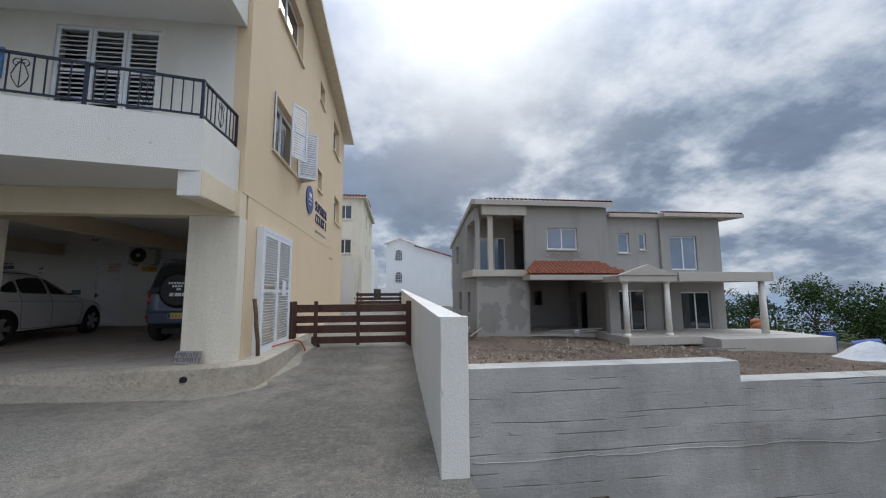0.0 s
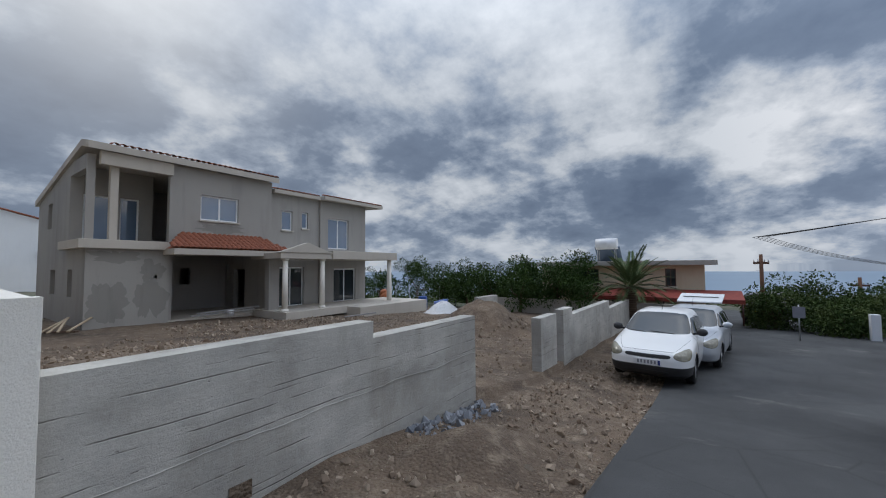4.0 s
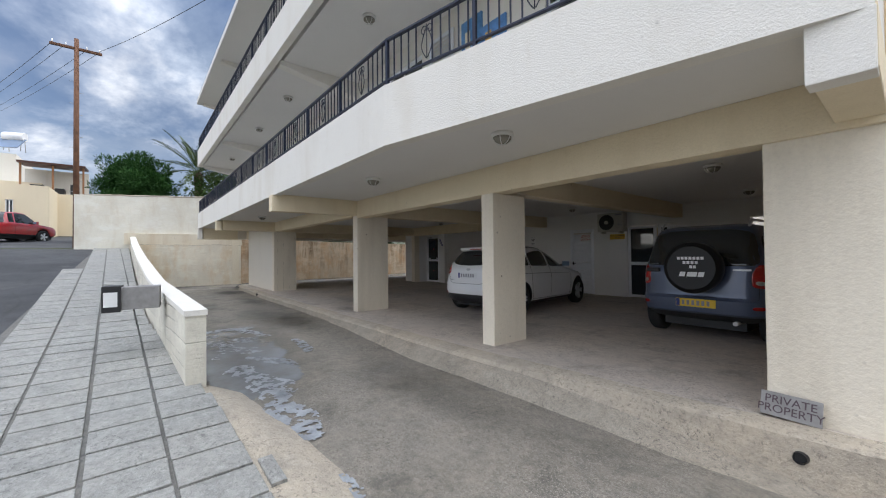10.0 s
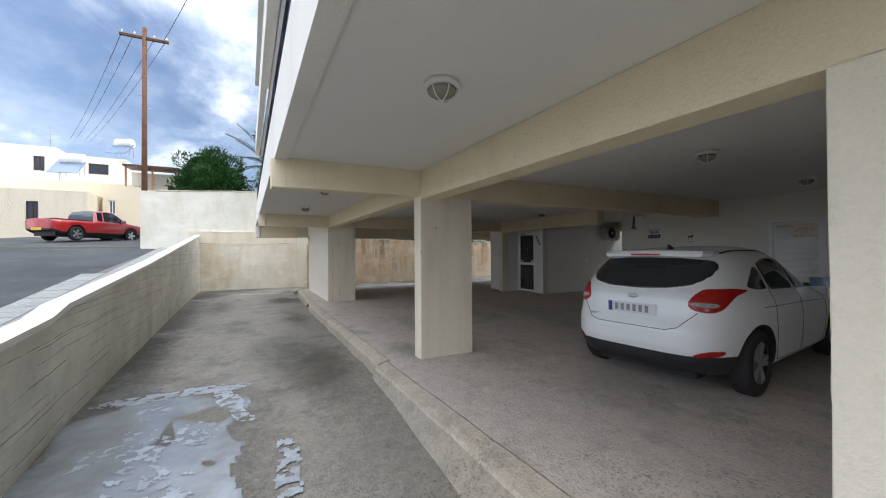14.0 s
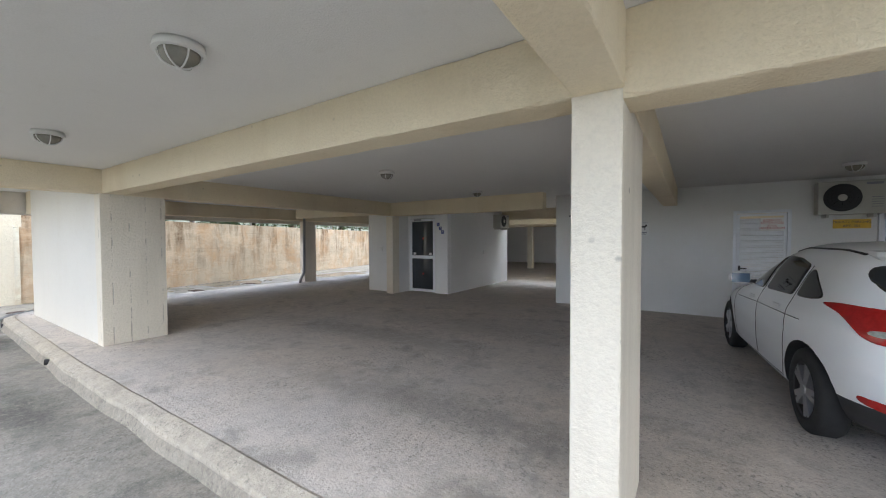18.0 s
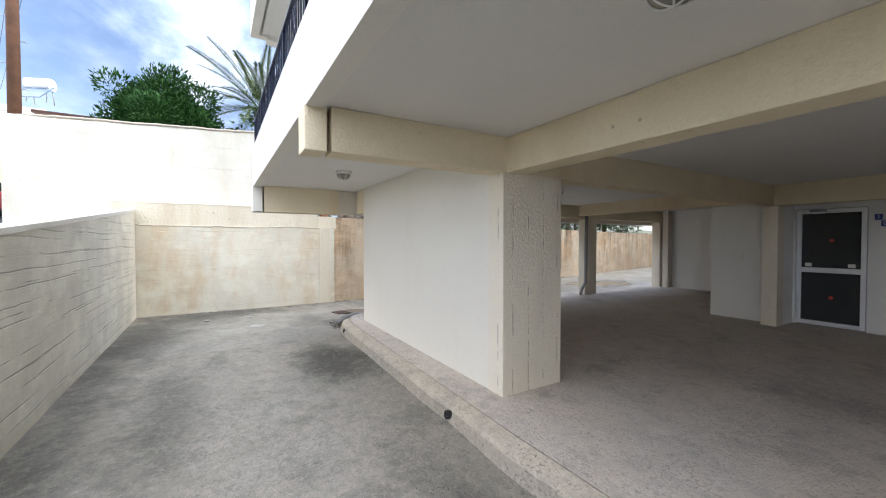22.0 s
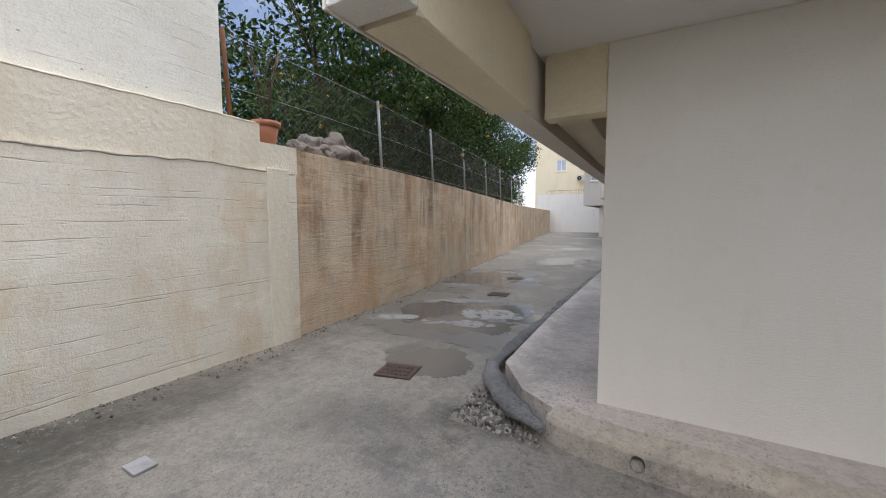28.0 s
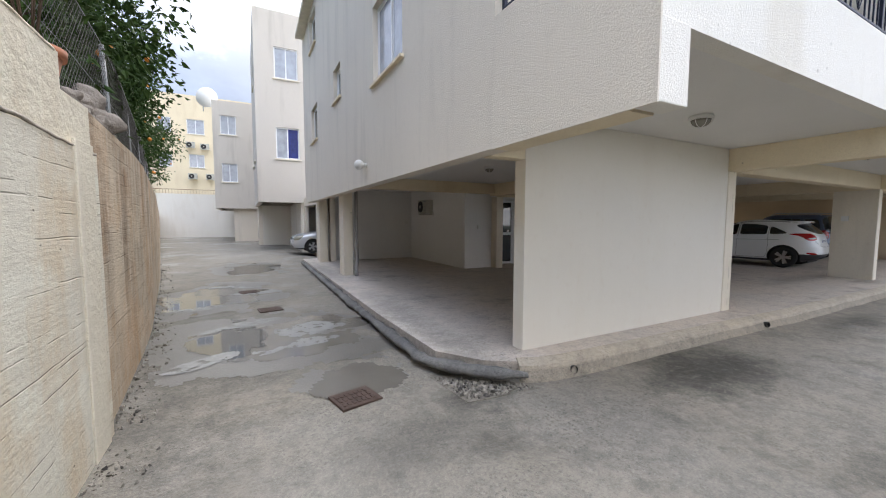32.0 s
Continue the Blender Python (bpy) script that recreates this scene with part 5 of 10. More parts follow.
wooden_gate("sliding_gate", -2.25, 0.62, 9.72, -0.27, 4, "dark brown slatted sliding gate across the drive")
box("gate_post", (-2.36, 9.66, -0.30), (-2.27, 9.78, 0.86), M_BROWN, bevel=0.006)
box("gate_post", (0.58, 9.66, -0.30), (0.65, 9.78, 0.86), M_BROWN, bevel=0.006)
for ob in scene.objects:
    if ob.name.startswith("gate_post"):
        tagged(ob, "dark brown square gate post", "post", "gate posts")
wooden_gate("yard_gate", -2.3, 0.62, 25.0, -0.05, 4, "dark brown slatted gate at the far end of the drive", foot=False)
wooden_gate("bay_gate", -5.3, -2.7, 19.2, 0.0, 5, "dark brown slatted gate behind the parking bays", foot=False)
tagged(box("wall_bay_yard", (-7.0, 24.5, -0.3), (-2.4, 24.7, 3.2), M_WHITE), "white yard wall behind the bays", "wall", kind="structure")


def text(name, body, size, at, rot, material, parent, depth=0.002, spacing=1.0):
    """Raised lettering in the built-in font, as a mesh."""
    cu = bpy.data.curves.new(name, "FONT")
    cu.body, cu.size, cu.extrude, cu.align_x, cu.align_y, cu.space_line = body, size, depth, "CENTER", "CENTER", spacing
    tmp = bpy.data.objects.new(name, cu)
    scene.collection.objects.link(tmp)
    me = bpy.data.meshes.new_from_object(tmp.evaluated_get(bpy.context.evaluated_depsgraph_get()))
    bpy.data.objects.remove(tmp)
    bpy.data.curves.remove(cu)
    me.materials.clear()
    me.materials.append(material)
    ob = new(name, me)
    ob.parent = parent
    ob.matrix_basis = pose(*at, *rot)
    return ob


M_SIGNBOARD = plain("grey_weathered_board", (0.30, 0.29, 0.28), 0.85, vary=0.3, scale=8, bumpy=0.2)
M_INK = plain("faded_dark_ink", (0.10, 0.07, 0.08), 0.8, vary=0.3)
M_NAVY = plain("navy_lettering", (0.015, 0.02, 0.09), 0.5)
M_RED = plain("red_print", (0.50, 0.03, 0.03), 0.5)
M_PAPER = plain("white_sign", (0.78, 0.78, 0.76), 0.5, vary=0.08)
M_YELLOW = plain("yellow_sign", (0.72, 0.45, 0.03), 0.5)
M_BLUE = plain("blue_sign", (0.03, 0.05, 0.22), 0.5)
M_GREYBAR = plain("grey_print", (0.25, 0.25, 0.28), 0.6)
sg = empty("private_sign", (-2.98, 6.45, SLAB + 0.02), label="grey board lettered private property leaning on a column", category="sign")
sg.matrix_basis = pose(-3.0, 6.46, SLAB + 0.02, -14, 0, -6)
box("board", (-0.2, -0.012, 0), (0.2, 0.012, 0.2), M_SIGNBOARD, sg, 0.004)
text("lettering", "PRIVATE\nPROPERTY", 0.092, (0, -0.016, 0.10), (90, 0, 0), M_INK, sg, 0.001, 0.85)
# name of the block on the gable
nm = empty("building_name", (-2.35, 12.6, 3.3), label="navy raised letters naming the block beside a round emblem", category="sign")
bm = bmesh.new()
add_tube(bm, (0.0, -1.2, 0.55), (0.035, -1.2, 0.55), 0.42, sides=40)
em = part("emblem", bm, plain("emblem_blue", (0.045, 0.075, 0.26), 0.5, vary=0.3, scale=5), nm, "round blue emblem with pale shapes")
box("emblem_shape", (0.036, -1.42, 0.52), (0.042, -0.98, 0.56), M_PAPER, em)
box("emblem_shape", (0.036, -1.34, 0.40), (0.042, -1.06, 0.43), M_PAPER, em)
box("emblem_shape", (0.036, -1.35, 0.62), (0.042, -1.05, 0.76), M_PAPER, em)
text("lettering", "SUPERIOR\nCOURT 2", 0.44, (0.012, 0.62, 0.36), (90, 0, 90), M_NAVY, nm, 0.012, 0.9)
bm = bmesh.new()
for k in range(6):
    add_box(bm, (0.003, -0.25 + k * 0.3, -0.28 + 0.03 * (k % 2)), (0.012, -0.02 + k * 0.3, -0.2), 0)
part("small_print", bm, M_GREYBAR, nm, "small unreadable grey line")
tagged(box("wall_vent", (-2.352, 15.1, 2.40), (-2.33, 15.7, 2.44), M_GREYBAR), "thin grey vent slot in the gable wall", "vent")

# ---- lamps, coolers, doors and signs of the parking floor ----
M_LAMPBODY = plain("white_lamp_plastic", (0.74, 0.73, 0.69), 0.45, vary=0.1)
M_LAMPGLASS = plain("frosted_lamp_glass", (0.30, 0.28, 0.23), 0.2, vary=0.35)


def bulkhead(at):
    """A round ceiling lamp with a wire-crossed glass."""
    e = empty("ceiling_lamp", at, label="round white bulkhead lamp with a barred frosted glass", category="lamp", group="ceiling lamps")
    bm = bmesh.new()
    add_tube(bm, (0, 0, 0), (0, 0, -0.05), 0.125, 0.135, 28)
    part("lamp_body", bm, M_LAMPBODY, e)
    bm = bmesh.new()
    bmesh.ops.create_uvsphere(bm, u_segments=22, v_segments=10, radius=0.105)
    for v in bm.verts:
        v.co.z = -0.05 + min(0, v.co.z) * 0.75
    part("lamp_glass", bm, M_LAMPGLASS, e, smooth=True)
    bm = bmesh.new()
    for k in range(3):
        a = k * math.pi / 3
        add_path(bm, [(0.112 * math.cos(a) * math.cos(t), 0.112 * math.sin(a) * math.cos(t), -0.05 - 0.086 * math.sin(t)) for t in [math.pi * i / 14 for i in range(15)]], 0.005, 5)
    part("lamp_guard", bm, M_LAMPBODY, e)
    return e


lamp0 = bulkhead((-5.26, 5.42, CEIL))
for at in ((-8.42, 5.46), (-13.4, 5.45), (-16.5, 5.48), (-21.69, 5.53), (-15.19, 9.21), (-8.68, 9.28), (-4.3, 9.3), (-8.9, 12.6), (-15.2, 12.4), (-21.5, 10.2), (-4.6, 12.8)):
    copy_thing(lamp0, pose(*at, CEIL))
for at in ((-5.3, 5.5), (-8.6, 5.5), (-13.2, 5.4), (-16.5, 5.4), (-21.5, 5.4)):
    copy_thing(lamp0, pose(*at, 5.86))
M_ACBODY = plain("aged_white_metal", (0.50, 0.485, 0.42), 0.45, vary=0.15, scale=3)


def cooler(at, rz=0.0, w=0.82, h=0.6, d=0.3, label="old white wall-mounted cooler unit with a round fan grille"):
    """An outdoor cooling unit that faces -y, hung on two brackets."""
    e = empty("air_conditioner", at, rz, label=label, category="cooler", group="cooler units")
    box("casing", (0, -d, 0), (w, 0, h), M_ACBODY, e, 0.015)
    c = (w * 0.37, -d - 0.004, h * 0.5)
    bm = bmesh.new()
    add_tube(bm, (c[0], -d - 0.002, c[2]), (c[0], -d - 0.012, c[2]), h * 0.42, sides=36)
    fan = part("fan_recess", bm, M_BLACK, e)
    bm = bmesh.new()
    for r in (0.14, 0.24, 0.33, 0.41):
        pts = [(c[0] + h * r * math.cos(t), -d - 0.022, c[2] + h * r * math.sin(t)) for t in [math.tau * i / 28 for i in range(29)]]
        add_path(bm, pts, 0.004, 4)
    for k in range(8):
        a = k * math.pi / 4
        add_path(bm, [(c[0] + 0.08 * math.cos(a), -d - 0.026, c[2] + 0.08 * math.sin(a)), (c[0] + h * 0.42 * math.cos(a), -d - 0.022, c[2] + h * 0.42 * math.sin(a))], 0.004, 4)
    part("fan_grille", bm, M_BLACK, e)
    tube("fan_hub", (c[0], -d - 0.01, c[2]), (c[0], -d - 0.035, c[2]), 0.06, M_ACBODY, e, sides=18)
    bm = bmesh.new()
    for k in range(5):
        add_box(bm, (w * 0.8, -d - 0.006, h * (0.2 + k * 0.07)), (w * 0.97, -d - 0.001, h * (0.215 + k * 0.07)))
    add_box(bm, (w * 0.72, -d - 0.004, h * 0.86), (w * 0.96, -d - 0.001, h * 0.93))
    part("side_slots", bm, M_GREYBAR, e)
    for x in (w * 0.15, w * 0.85):
        box("bracket", (x - 0.02, -d, -0.06), (x + 0.02, 0.0, -0.001), M_ACBODY, e, 0.003)
    bm = bmesh.new()
    add_path(bm, [(w, -0.1, h * 0.25), (w + 0.06, -0.08, h * 0.25), (w + 0.08, -0.02, h * 0.1), (w + 0.08, -0.012, -0.1)], 0.014, 7)
    part("pipes", bm, M_LAMPBODY, e)
    return e


cooler((-8.97, 14.49, 2.10), 0, 0.86, 0.60)
cooler((-17.2, 17.4, 2.08), 90, 0.78, 0.5, label="small white cooler unit on the passage wall")
cooler((-20.06, 16.9, 1.85), -90, 0.78, 0.52, label="old beige cooler unit on the side bay's wall")


def wall_sign(name, x, z, w, h, rows, y, label, back=None, rz=0):
    """A flat sign on a wall that faces -y; rows of (text or bar, size, height, material)."""
    e = empty(name, (x, y, z), rz, label=label, category="sign")
    box("plate", (-w / 2, -0.006, -h / 2), (w / 2, 0, h / 2), back or M_PAPER, e, 0.001)
    for what, size, dz, mat in rows:
        if what.startswith("bar"):
            bw = w * float(what[3:] or 0.7)
            box("printed_bar", (-bw / 2, -0.009, dz - size / 2), (bw / 2, -0.0065, dz + size / 2), mat, e)
        else:
            text("lettering", what, size, (0, -0.0075, dz), (90, 0, 0), mat, e, 0.0006)
    return e


wall_sign("parking_plate", -8.45, 1.93, 0.5, 0.17, [("PRIVATE PARKING", 0.062, 0.035, M_INK), ("APT. 201", 0.062, -0.04, M_INK)], 14.498, "yellow private parking plate under a cooler unit", M_YELLOW)
M_SLATE = plain("slate_blue_print", (0.075, 0.09, 0.15), 0.5)
ns = wall_sign("notice_sign", -12.89, 2.06, 0.37, 0.25, [("bar1.0", 0.105, -0.072, M_SLATE), ("bar1.0", 0.012, 0.118, M_GREYBAR)], 14.498, "small white notice plate with a red mark above a slate-blue band")
bm = bmesh.new()
bmesh.ops.create_cone(bm, cap_ends=True, segments=20, radius1=0.036, radius2=0.036, depth=0.004, matrix=Matrix.Translation((-0.115, -0.009, 0.05)) @ Matrix.Rotation(math.pi / 2, 4, "X"))
part("red_disc", bm, M_RED, ns, "red prohibition disc")
box("disc_bar", (-0.138, -0.0135, 0.043), (-0.092, -0.0112, 0.057), M_PAPER, ns)
for k in range(6):
    box("letter_bar", (-0.055 + k * 0.038, -0.009, 0.02 + 0.006 * (k % 2)), (-0.032 + k * 0.038, -0.0065, 0.078 - 0.008 * (k % 3)), M_BLACK, ns)
for x in (-0.12, 0.0, 0.11):
    box("symbol", (x - 0.022, -0.012, -0.105), (x + 0.022, -0.0092, -0.042), M_GREYBAR, ns, 0.001)
ds = wall_sign("dog_sign", -11.89, 1.89, 0.25, 0.32, [("bar0.62", 0.02, -0.085, M_GREYBAR), ("bar0.5", 0.012, -0.12, M_GREYBAR), ("bar0.9", 0.008, 0.145, M_GREYBAR)], 14.498, "white paper notice with a dark picture")
bm = bmesh.new()
for lo, hi in (((-0.055, 0.035), (0.05, 0.072)), ((-0.052, -0.02), (-0.038, 0.04)), ((0.03, -0.02), (0.044, 0.04)), ((0.04, 0.055), (0.078, 0.10)), ((-0.07, 0.06), (-0.05, 0.09))):
    add_box(bm, (lo[0], -0.0095, lo[1]), (hi[0], -0.0065, hi[1]))
part("picture", bm, M_BLACK, ds, "dark printed dog shape")
# meter room door
md = empty("meter_room_door", (-9.74, 14.52, SLAB), label="white louvred metal door lettered meter room", category="door")
bm = bmesh.new()
for lo, hi in (((-0.46, 0), (-0.40, 2.28)), ((0.40, 0), (0.46, 2.28)), ((-0.40, 2.22), (0.40, 2.28))):
    add_box(bm, (lo[0], -0.03, lo[1]), (hi[0], 0.06, hi[1]), 0.003)
part("door_frame", bm, M_SHUTTER, md)
louvre_leaf(0.79, 2.2, md, pose(-0.395, 0.01, 0.01), 0.05, -50, "door_leaf", 0.05)
bm = bmesh.new()
add_box(bm, (-0.37, -0.03, 1.0), (-0.33, -0.012, 1.13), 0.002)
add_box(bm, (-0.37, -0.06, 1.06), (-0.23, -0.04, 1.085), 0.004)
part("door_handle", bm, M_BLACK, md)
box("plate", (-0.02, -0.05, 1.85), (0.34, -0.045, 2.12), M_PAPER, md)
text("lettering", "ΔΩΜΑΤΙΟ\nΜΕΤΡΗΤΩΝ\nA.H.K\nMETER ROOM", 0.062, (0.16, -0.052, 1.985), (90, 0, 0), M_RED, md, 0.0006, 0.85)


def glazed_door(name, u0, u1, y, top, label, mark=True):
    """A white aluminium door with two dark panes, facing -y."""
    e = empty(name, ((u0 + u1) / 2, y, SLAB), label=label, category="door")
    w = u1 - u0
    bm = bmesh.new()
    f = 0.075
    for lo, hi in (((-w / 2, 0.02), (-w / 2 + f, top)), ((w / 2 - f, 0.02), (w / 2, top)), ((-w / 2 + f, 0.02), (w / 2 - f, 0.1)), ((-w / 2 + f, top - f), (w / 2 - f, top)), ((-w / 2 + f, top * 0.46), (w / 2 - f, top * 0.46 + 0.1))):
        add_box(bm, (lo[0], -0.05, lo[1]), (hi[0], 0.02, hi[1]), 0.005)
    part("door_frame", bm, M_PVC, e)
    for z0, z1 in ((0.1, top * 0.46), (top * 0.46 + 0.1, top - f)):
        box("pane", (-w / 2 + f, -0.012, z0), (w / 2 - f, -0.004, z1), M_GLASS, e)
        if mark:
            bm = bmesh.new()
            add_tube(bm, (0.02, -0.0125, (z0 + z1) / 2), (0.02, -0.0145, (z0 + z1) / 2), 0.035, sides=16)
            part("warning_dot", bm, M_RED, e)
    if mark:
        bm = bmesh.new()
        add_box(bm, (-w * 0.3, -0.09, top - 0.05), (-w * 0.05, -0.05, top - 0.005), 0.004)
        part("door_closer", bm, M_GREYBAR, e)
        for x in (-w * 0.32, w * 0.3):
            box("sticker", (x - 0.05, -0.0145, top * 0.46 + 0.12), (x + 0.05, -0.0125, top * 0.46 + 0.19), M_PAPER, e)
    return e


glazed_door("stair_door", -18.67, -17.67, 14.25, 2.35, "white aluminium stair door with two dark panes")
glazed_door("office_door", -8.10, -7.25, 14.55, 2.27, "white aluminium door with dark glass beside a cooler", False)
window("office_window", -7.2, 0.1, -6.86, 2.25, 14.5, "y", -1, "narrow dark glazed side panel of the office door", sill=False, panes=1, depth=0.08)
stair = empty("stair_flight", (-18.2, 15.0, SLAB), label="concrete stair flight behind the glass door", category="stairs")
for k in range(8):
    box("step", (-0.4, 0.1 + k * 0.28, 0), (0.5, 0.1 + (k + 1) * 0.28, 0.17 * (k + 1)), M_KERB, stair, 0.004)
num = empty("house_number", (-17.45, 14.19, 2.02), label="three small black number tiles stepped beside the door", category="sign")
for k in range(3):
    t = box("number_tile", (-0.08 + k * 0.08 - 0.05, -0.008, 0.1 - k * 0.12 - 0.055), (-0.08 + k * 0.08 + 0.05, 0, 0.1 - k * 0.12 + 0.055), M_BLUE, num, 0.002)
    text("digit", "102"[k], 0.09, (-0.08 + k * 0.08, -0.0095, 0.1 - k * 0.12), (90, 0, 0), M_PAPER, num, 0.0005)
for at, rz in (((-11.472, 7.12, 1.64), -90), ((-17.19, 16.6, 1.2), 90), ((-20.3, 18.29, 1.5), 0), ((-19.5, 13.715, 1.35), 0), ((-6.85, 14.495, 1.3), 0)):
    e = empty("light_switch", at, rz, label="white double switch box on the wall", category="switch", group="switch boxes")
    box("switch_box", (-0.075, -0.045, -0.07), (0.075, 0, 0.07), M_LAMPBODY, e, 0.006)
    for x in (-0.03, 0.03):
        box("rocker", (x - 0.018, -0.055, -0.03), (x + 0.018, -0.045, 0.03), M_LAMPBODY, e, 0.003)
# drain pipes
M_PIPE = plain("grey_drain_pipe", (0.30, 0.29, 0.28), 0.5, vary=0.2)
bm = bmesh.new()
add_path(bm, [(-23.66, 13.84, 2.75), (-23.66, 13.82, 1.0), (-23.66, 13.8, 0.35), (-23.70, 13.74, 0.22), (-23.72, 13.68, 0.1), (-23.72, 13.66, SLAB)], 0.05, 10)
tagged(part("drain_pipe", bm, M_PIPE), "grey drain pipe strapped to a column", "pipe")
bm = bmesh.new()
add_path(bm, [(-13.42, 14.42, 2.81), (-13.42, 14.41, 2.70), (-13.39, 14.41, 2.62), (-13.31, 14.42, 2.59), (-13.22, 14.47, 2.59), (-13.20, 14.52, 2.59)], 0.055, 12)
tagged(part("drain_pipe", bm, M_LAMPBODY), "white drain elbow under the ceiling", "pipe")
bm = bmesh.new()
for x in (-13.56, -13.52):
    add_path(bm, [(x + 0.06, 14.47, 2.79), (x + 0.03, 14.475, 2.55), (x, 14.475, 2.27)], 0.014, 8)
add_box(bm, (-13.60, 14.44, 2.235), (-13.46, 14.5, 2.275))
tagged(part("conduit", bm, M_GREYBAR), "two thin grey conduits ending in a clip", "pipe")
# globe lamp on the alley wall
gl = empty("globe_lamp", (-24.30, 10.5, 2.68), label="white globe lamp on the alley wall", category="lamp")
bm = bmesh.new()
bmesh.ops.create_uvsphere(bm, u_segments=20, v_segments=12, radius=0.1, matrix=Matrix.Translation((-0.16, 0, 0)))
part("globe", bm, M_LAMPBODY, gl, smooth=True)
tube("lamp_neck", (0, 0, 0), (-0.08, 0, 0), 0.045, M_LAMPBODY, gl)
# letter box on the low wall
lb = empty("letter_box", (-9.1, 2.42, 0.82), -5, label="grey metal letter box on the low wall", category="letter box")
box("box_body", (-0.04, -0.44, -0.10), (0.26, -0.02, 0.20), M_SIGNBOARD, lb, 0.012)
box("dark_plate", (0.0, -0.62, -0.12), (0.3, -0.43, 0.22), M_BLACK, lb, 0.006)
box("sticker", (0.301, -0.6, -0.05), (0.305, -0.46, 0.14), M_PAPER, lb)

# ---- pavement, puddles and covers ----
M_PAVER = floor_concrete("grey_paver", (0.295, 0.295, 0.275), (0.215, 0.215, 0.20), (0.325, 0.315, 0.285), grit=90)
M_JOINT = floor_concrete("dark_joint", (0.13, 0.13, 0.12), (0.09, 0.09, 0.08), (0.16, 0.15, 0.13))


def pave_edge(x):
    return lerp(x, [(-27.5, 1.74), (-16, 2.08), (-10.9, 2.30), (-7.4, 2.72), (-5.5, 3.02), (-2.8, 3.02), (-1.6, 2.9), (-0.2, 2.3)])


pv = grid_sheet("pavement", steps(-29.5, -0.6, 0.5), [0.35, 0.6, 1.1, 1.6, 2.1, 2.6, 3.0], lambda x, y: 0, M_JOINT)
for v in pv.data.vertices:
    x = v.co.x
    k = (v.co.y - 0.35) / 2.65
    y = 0.35 + k * (pave_edge(x) - 0.33)
    v.co.y, v.co.z = y, road_z(x) + 0.02 + (0.02 if 0.02 < k < 0.98 else -0.15)
tagged(pv, "sloping pavement of grey square pavers with dark joints", "pavement", kind="structure")
bm = bmesh.new()
add_box(bm, (-0.185, -0.235, 0.0), (0.185, 0.235, 0.035), 0.006)
tile_me = bpy.data.meshes.new("paver")
bm.to_mesh(tile_me)
bm.free()
tile_me.materials.append(M_PAVER)
rest, count = bmesh.new(), 0
for i in range(72):
    for j in range(6):
        x = -0.95 - i * 0.395 - (0.06 if j % 2 else 0)
        y = 0.82 + j * 0.50 - 0.018 * i
        room = (pave_edge(x) - 0.03 - (y - 0.235)) / 2
        if room < 0.05 or y < 0.5 or x < -29:
            continue
        z = (road_z(x - 0.18) + road_z(x + 0.18)) / 2 + 0.02
        tilt = math.degrees(math.atan2(road_z(x - 0.2) - road_z(x + 0.2), 0.4))
        m = pose(x, y, z + 0.003 * random.uniform(-1, 1), random.uniform(-0.3, 0.3), tilt + random.uniform(-0.3, 0.3), 1.8 + random.uniform(-0.4, 0.4))
        if room < 0.235:
            add_box(rest, (-0.185, -0.235, 0.0), (0.185, -0.235 + 2 * room, 0.035), 0, m)
        elif count < 280:
            o = new("paver", tile_me)
            o.parent, o.matrix_basis = pv, m
            count += 1
        else:
            add_box(rest, (-0.19, -0.24, 0.0), (0.19, 0.24, 0.034), 0, m)
tagged(part("pavers_far", rest, M_PAVER, pv), "further grey pavers", kind="stuff")
tagged(grid_sheet("kerb_ramp", steps(-7.5, -0.4, 0.25), [0.0, 0.2, 0.45, 0.75], lambda x, y: 0, M_KERB), "rough concrete haunch between pavement and driveway", "kerb", kind="structure")
ramp = scene.objects["kerb_ramp"]
for v in ramp.data.vertices:
    x, k = v.co.x, v.co.y
    y = pave_edge(x) - 0.17 + k * (0.86 if x < -3 else 0.5) + 0.05 * noise.noise(Vector((x * 2, k, 3)))
    top = road_z(x) + 0.03 + 0.02 * min(1, k / 0.2)
    low = drive_z(x, y) - 0.02
    f = min(1, k / 0.7)
    v.co.y, v.co.z = y, top + (low - top) * f ** 1.6 + 0.008 * noise.noise(Vector((x * 5, k * 5, 1)))

M_FOAM = plain("soap_foam", (0.36, 0.38, 0.40), 0.35, vary=0.5, scale=7, bumpy=0.5)
mw = Mat("standing_water", 0.04, 0, 0.6)
M_WATER = mw.colour((0.075, 0.072, 0.066)).m
mp = Mat("damp_concrete", 0.4)
M_DAMP = mp.colour(mp.mix(mp.noise(2.5, 6, 0.7), (0.17, 0.155, 0.13), (0.10, 0.095, 0.085))).bump(mp.noise(40, 3), 0.5, 0.008).m


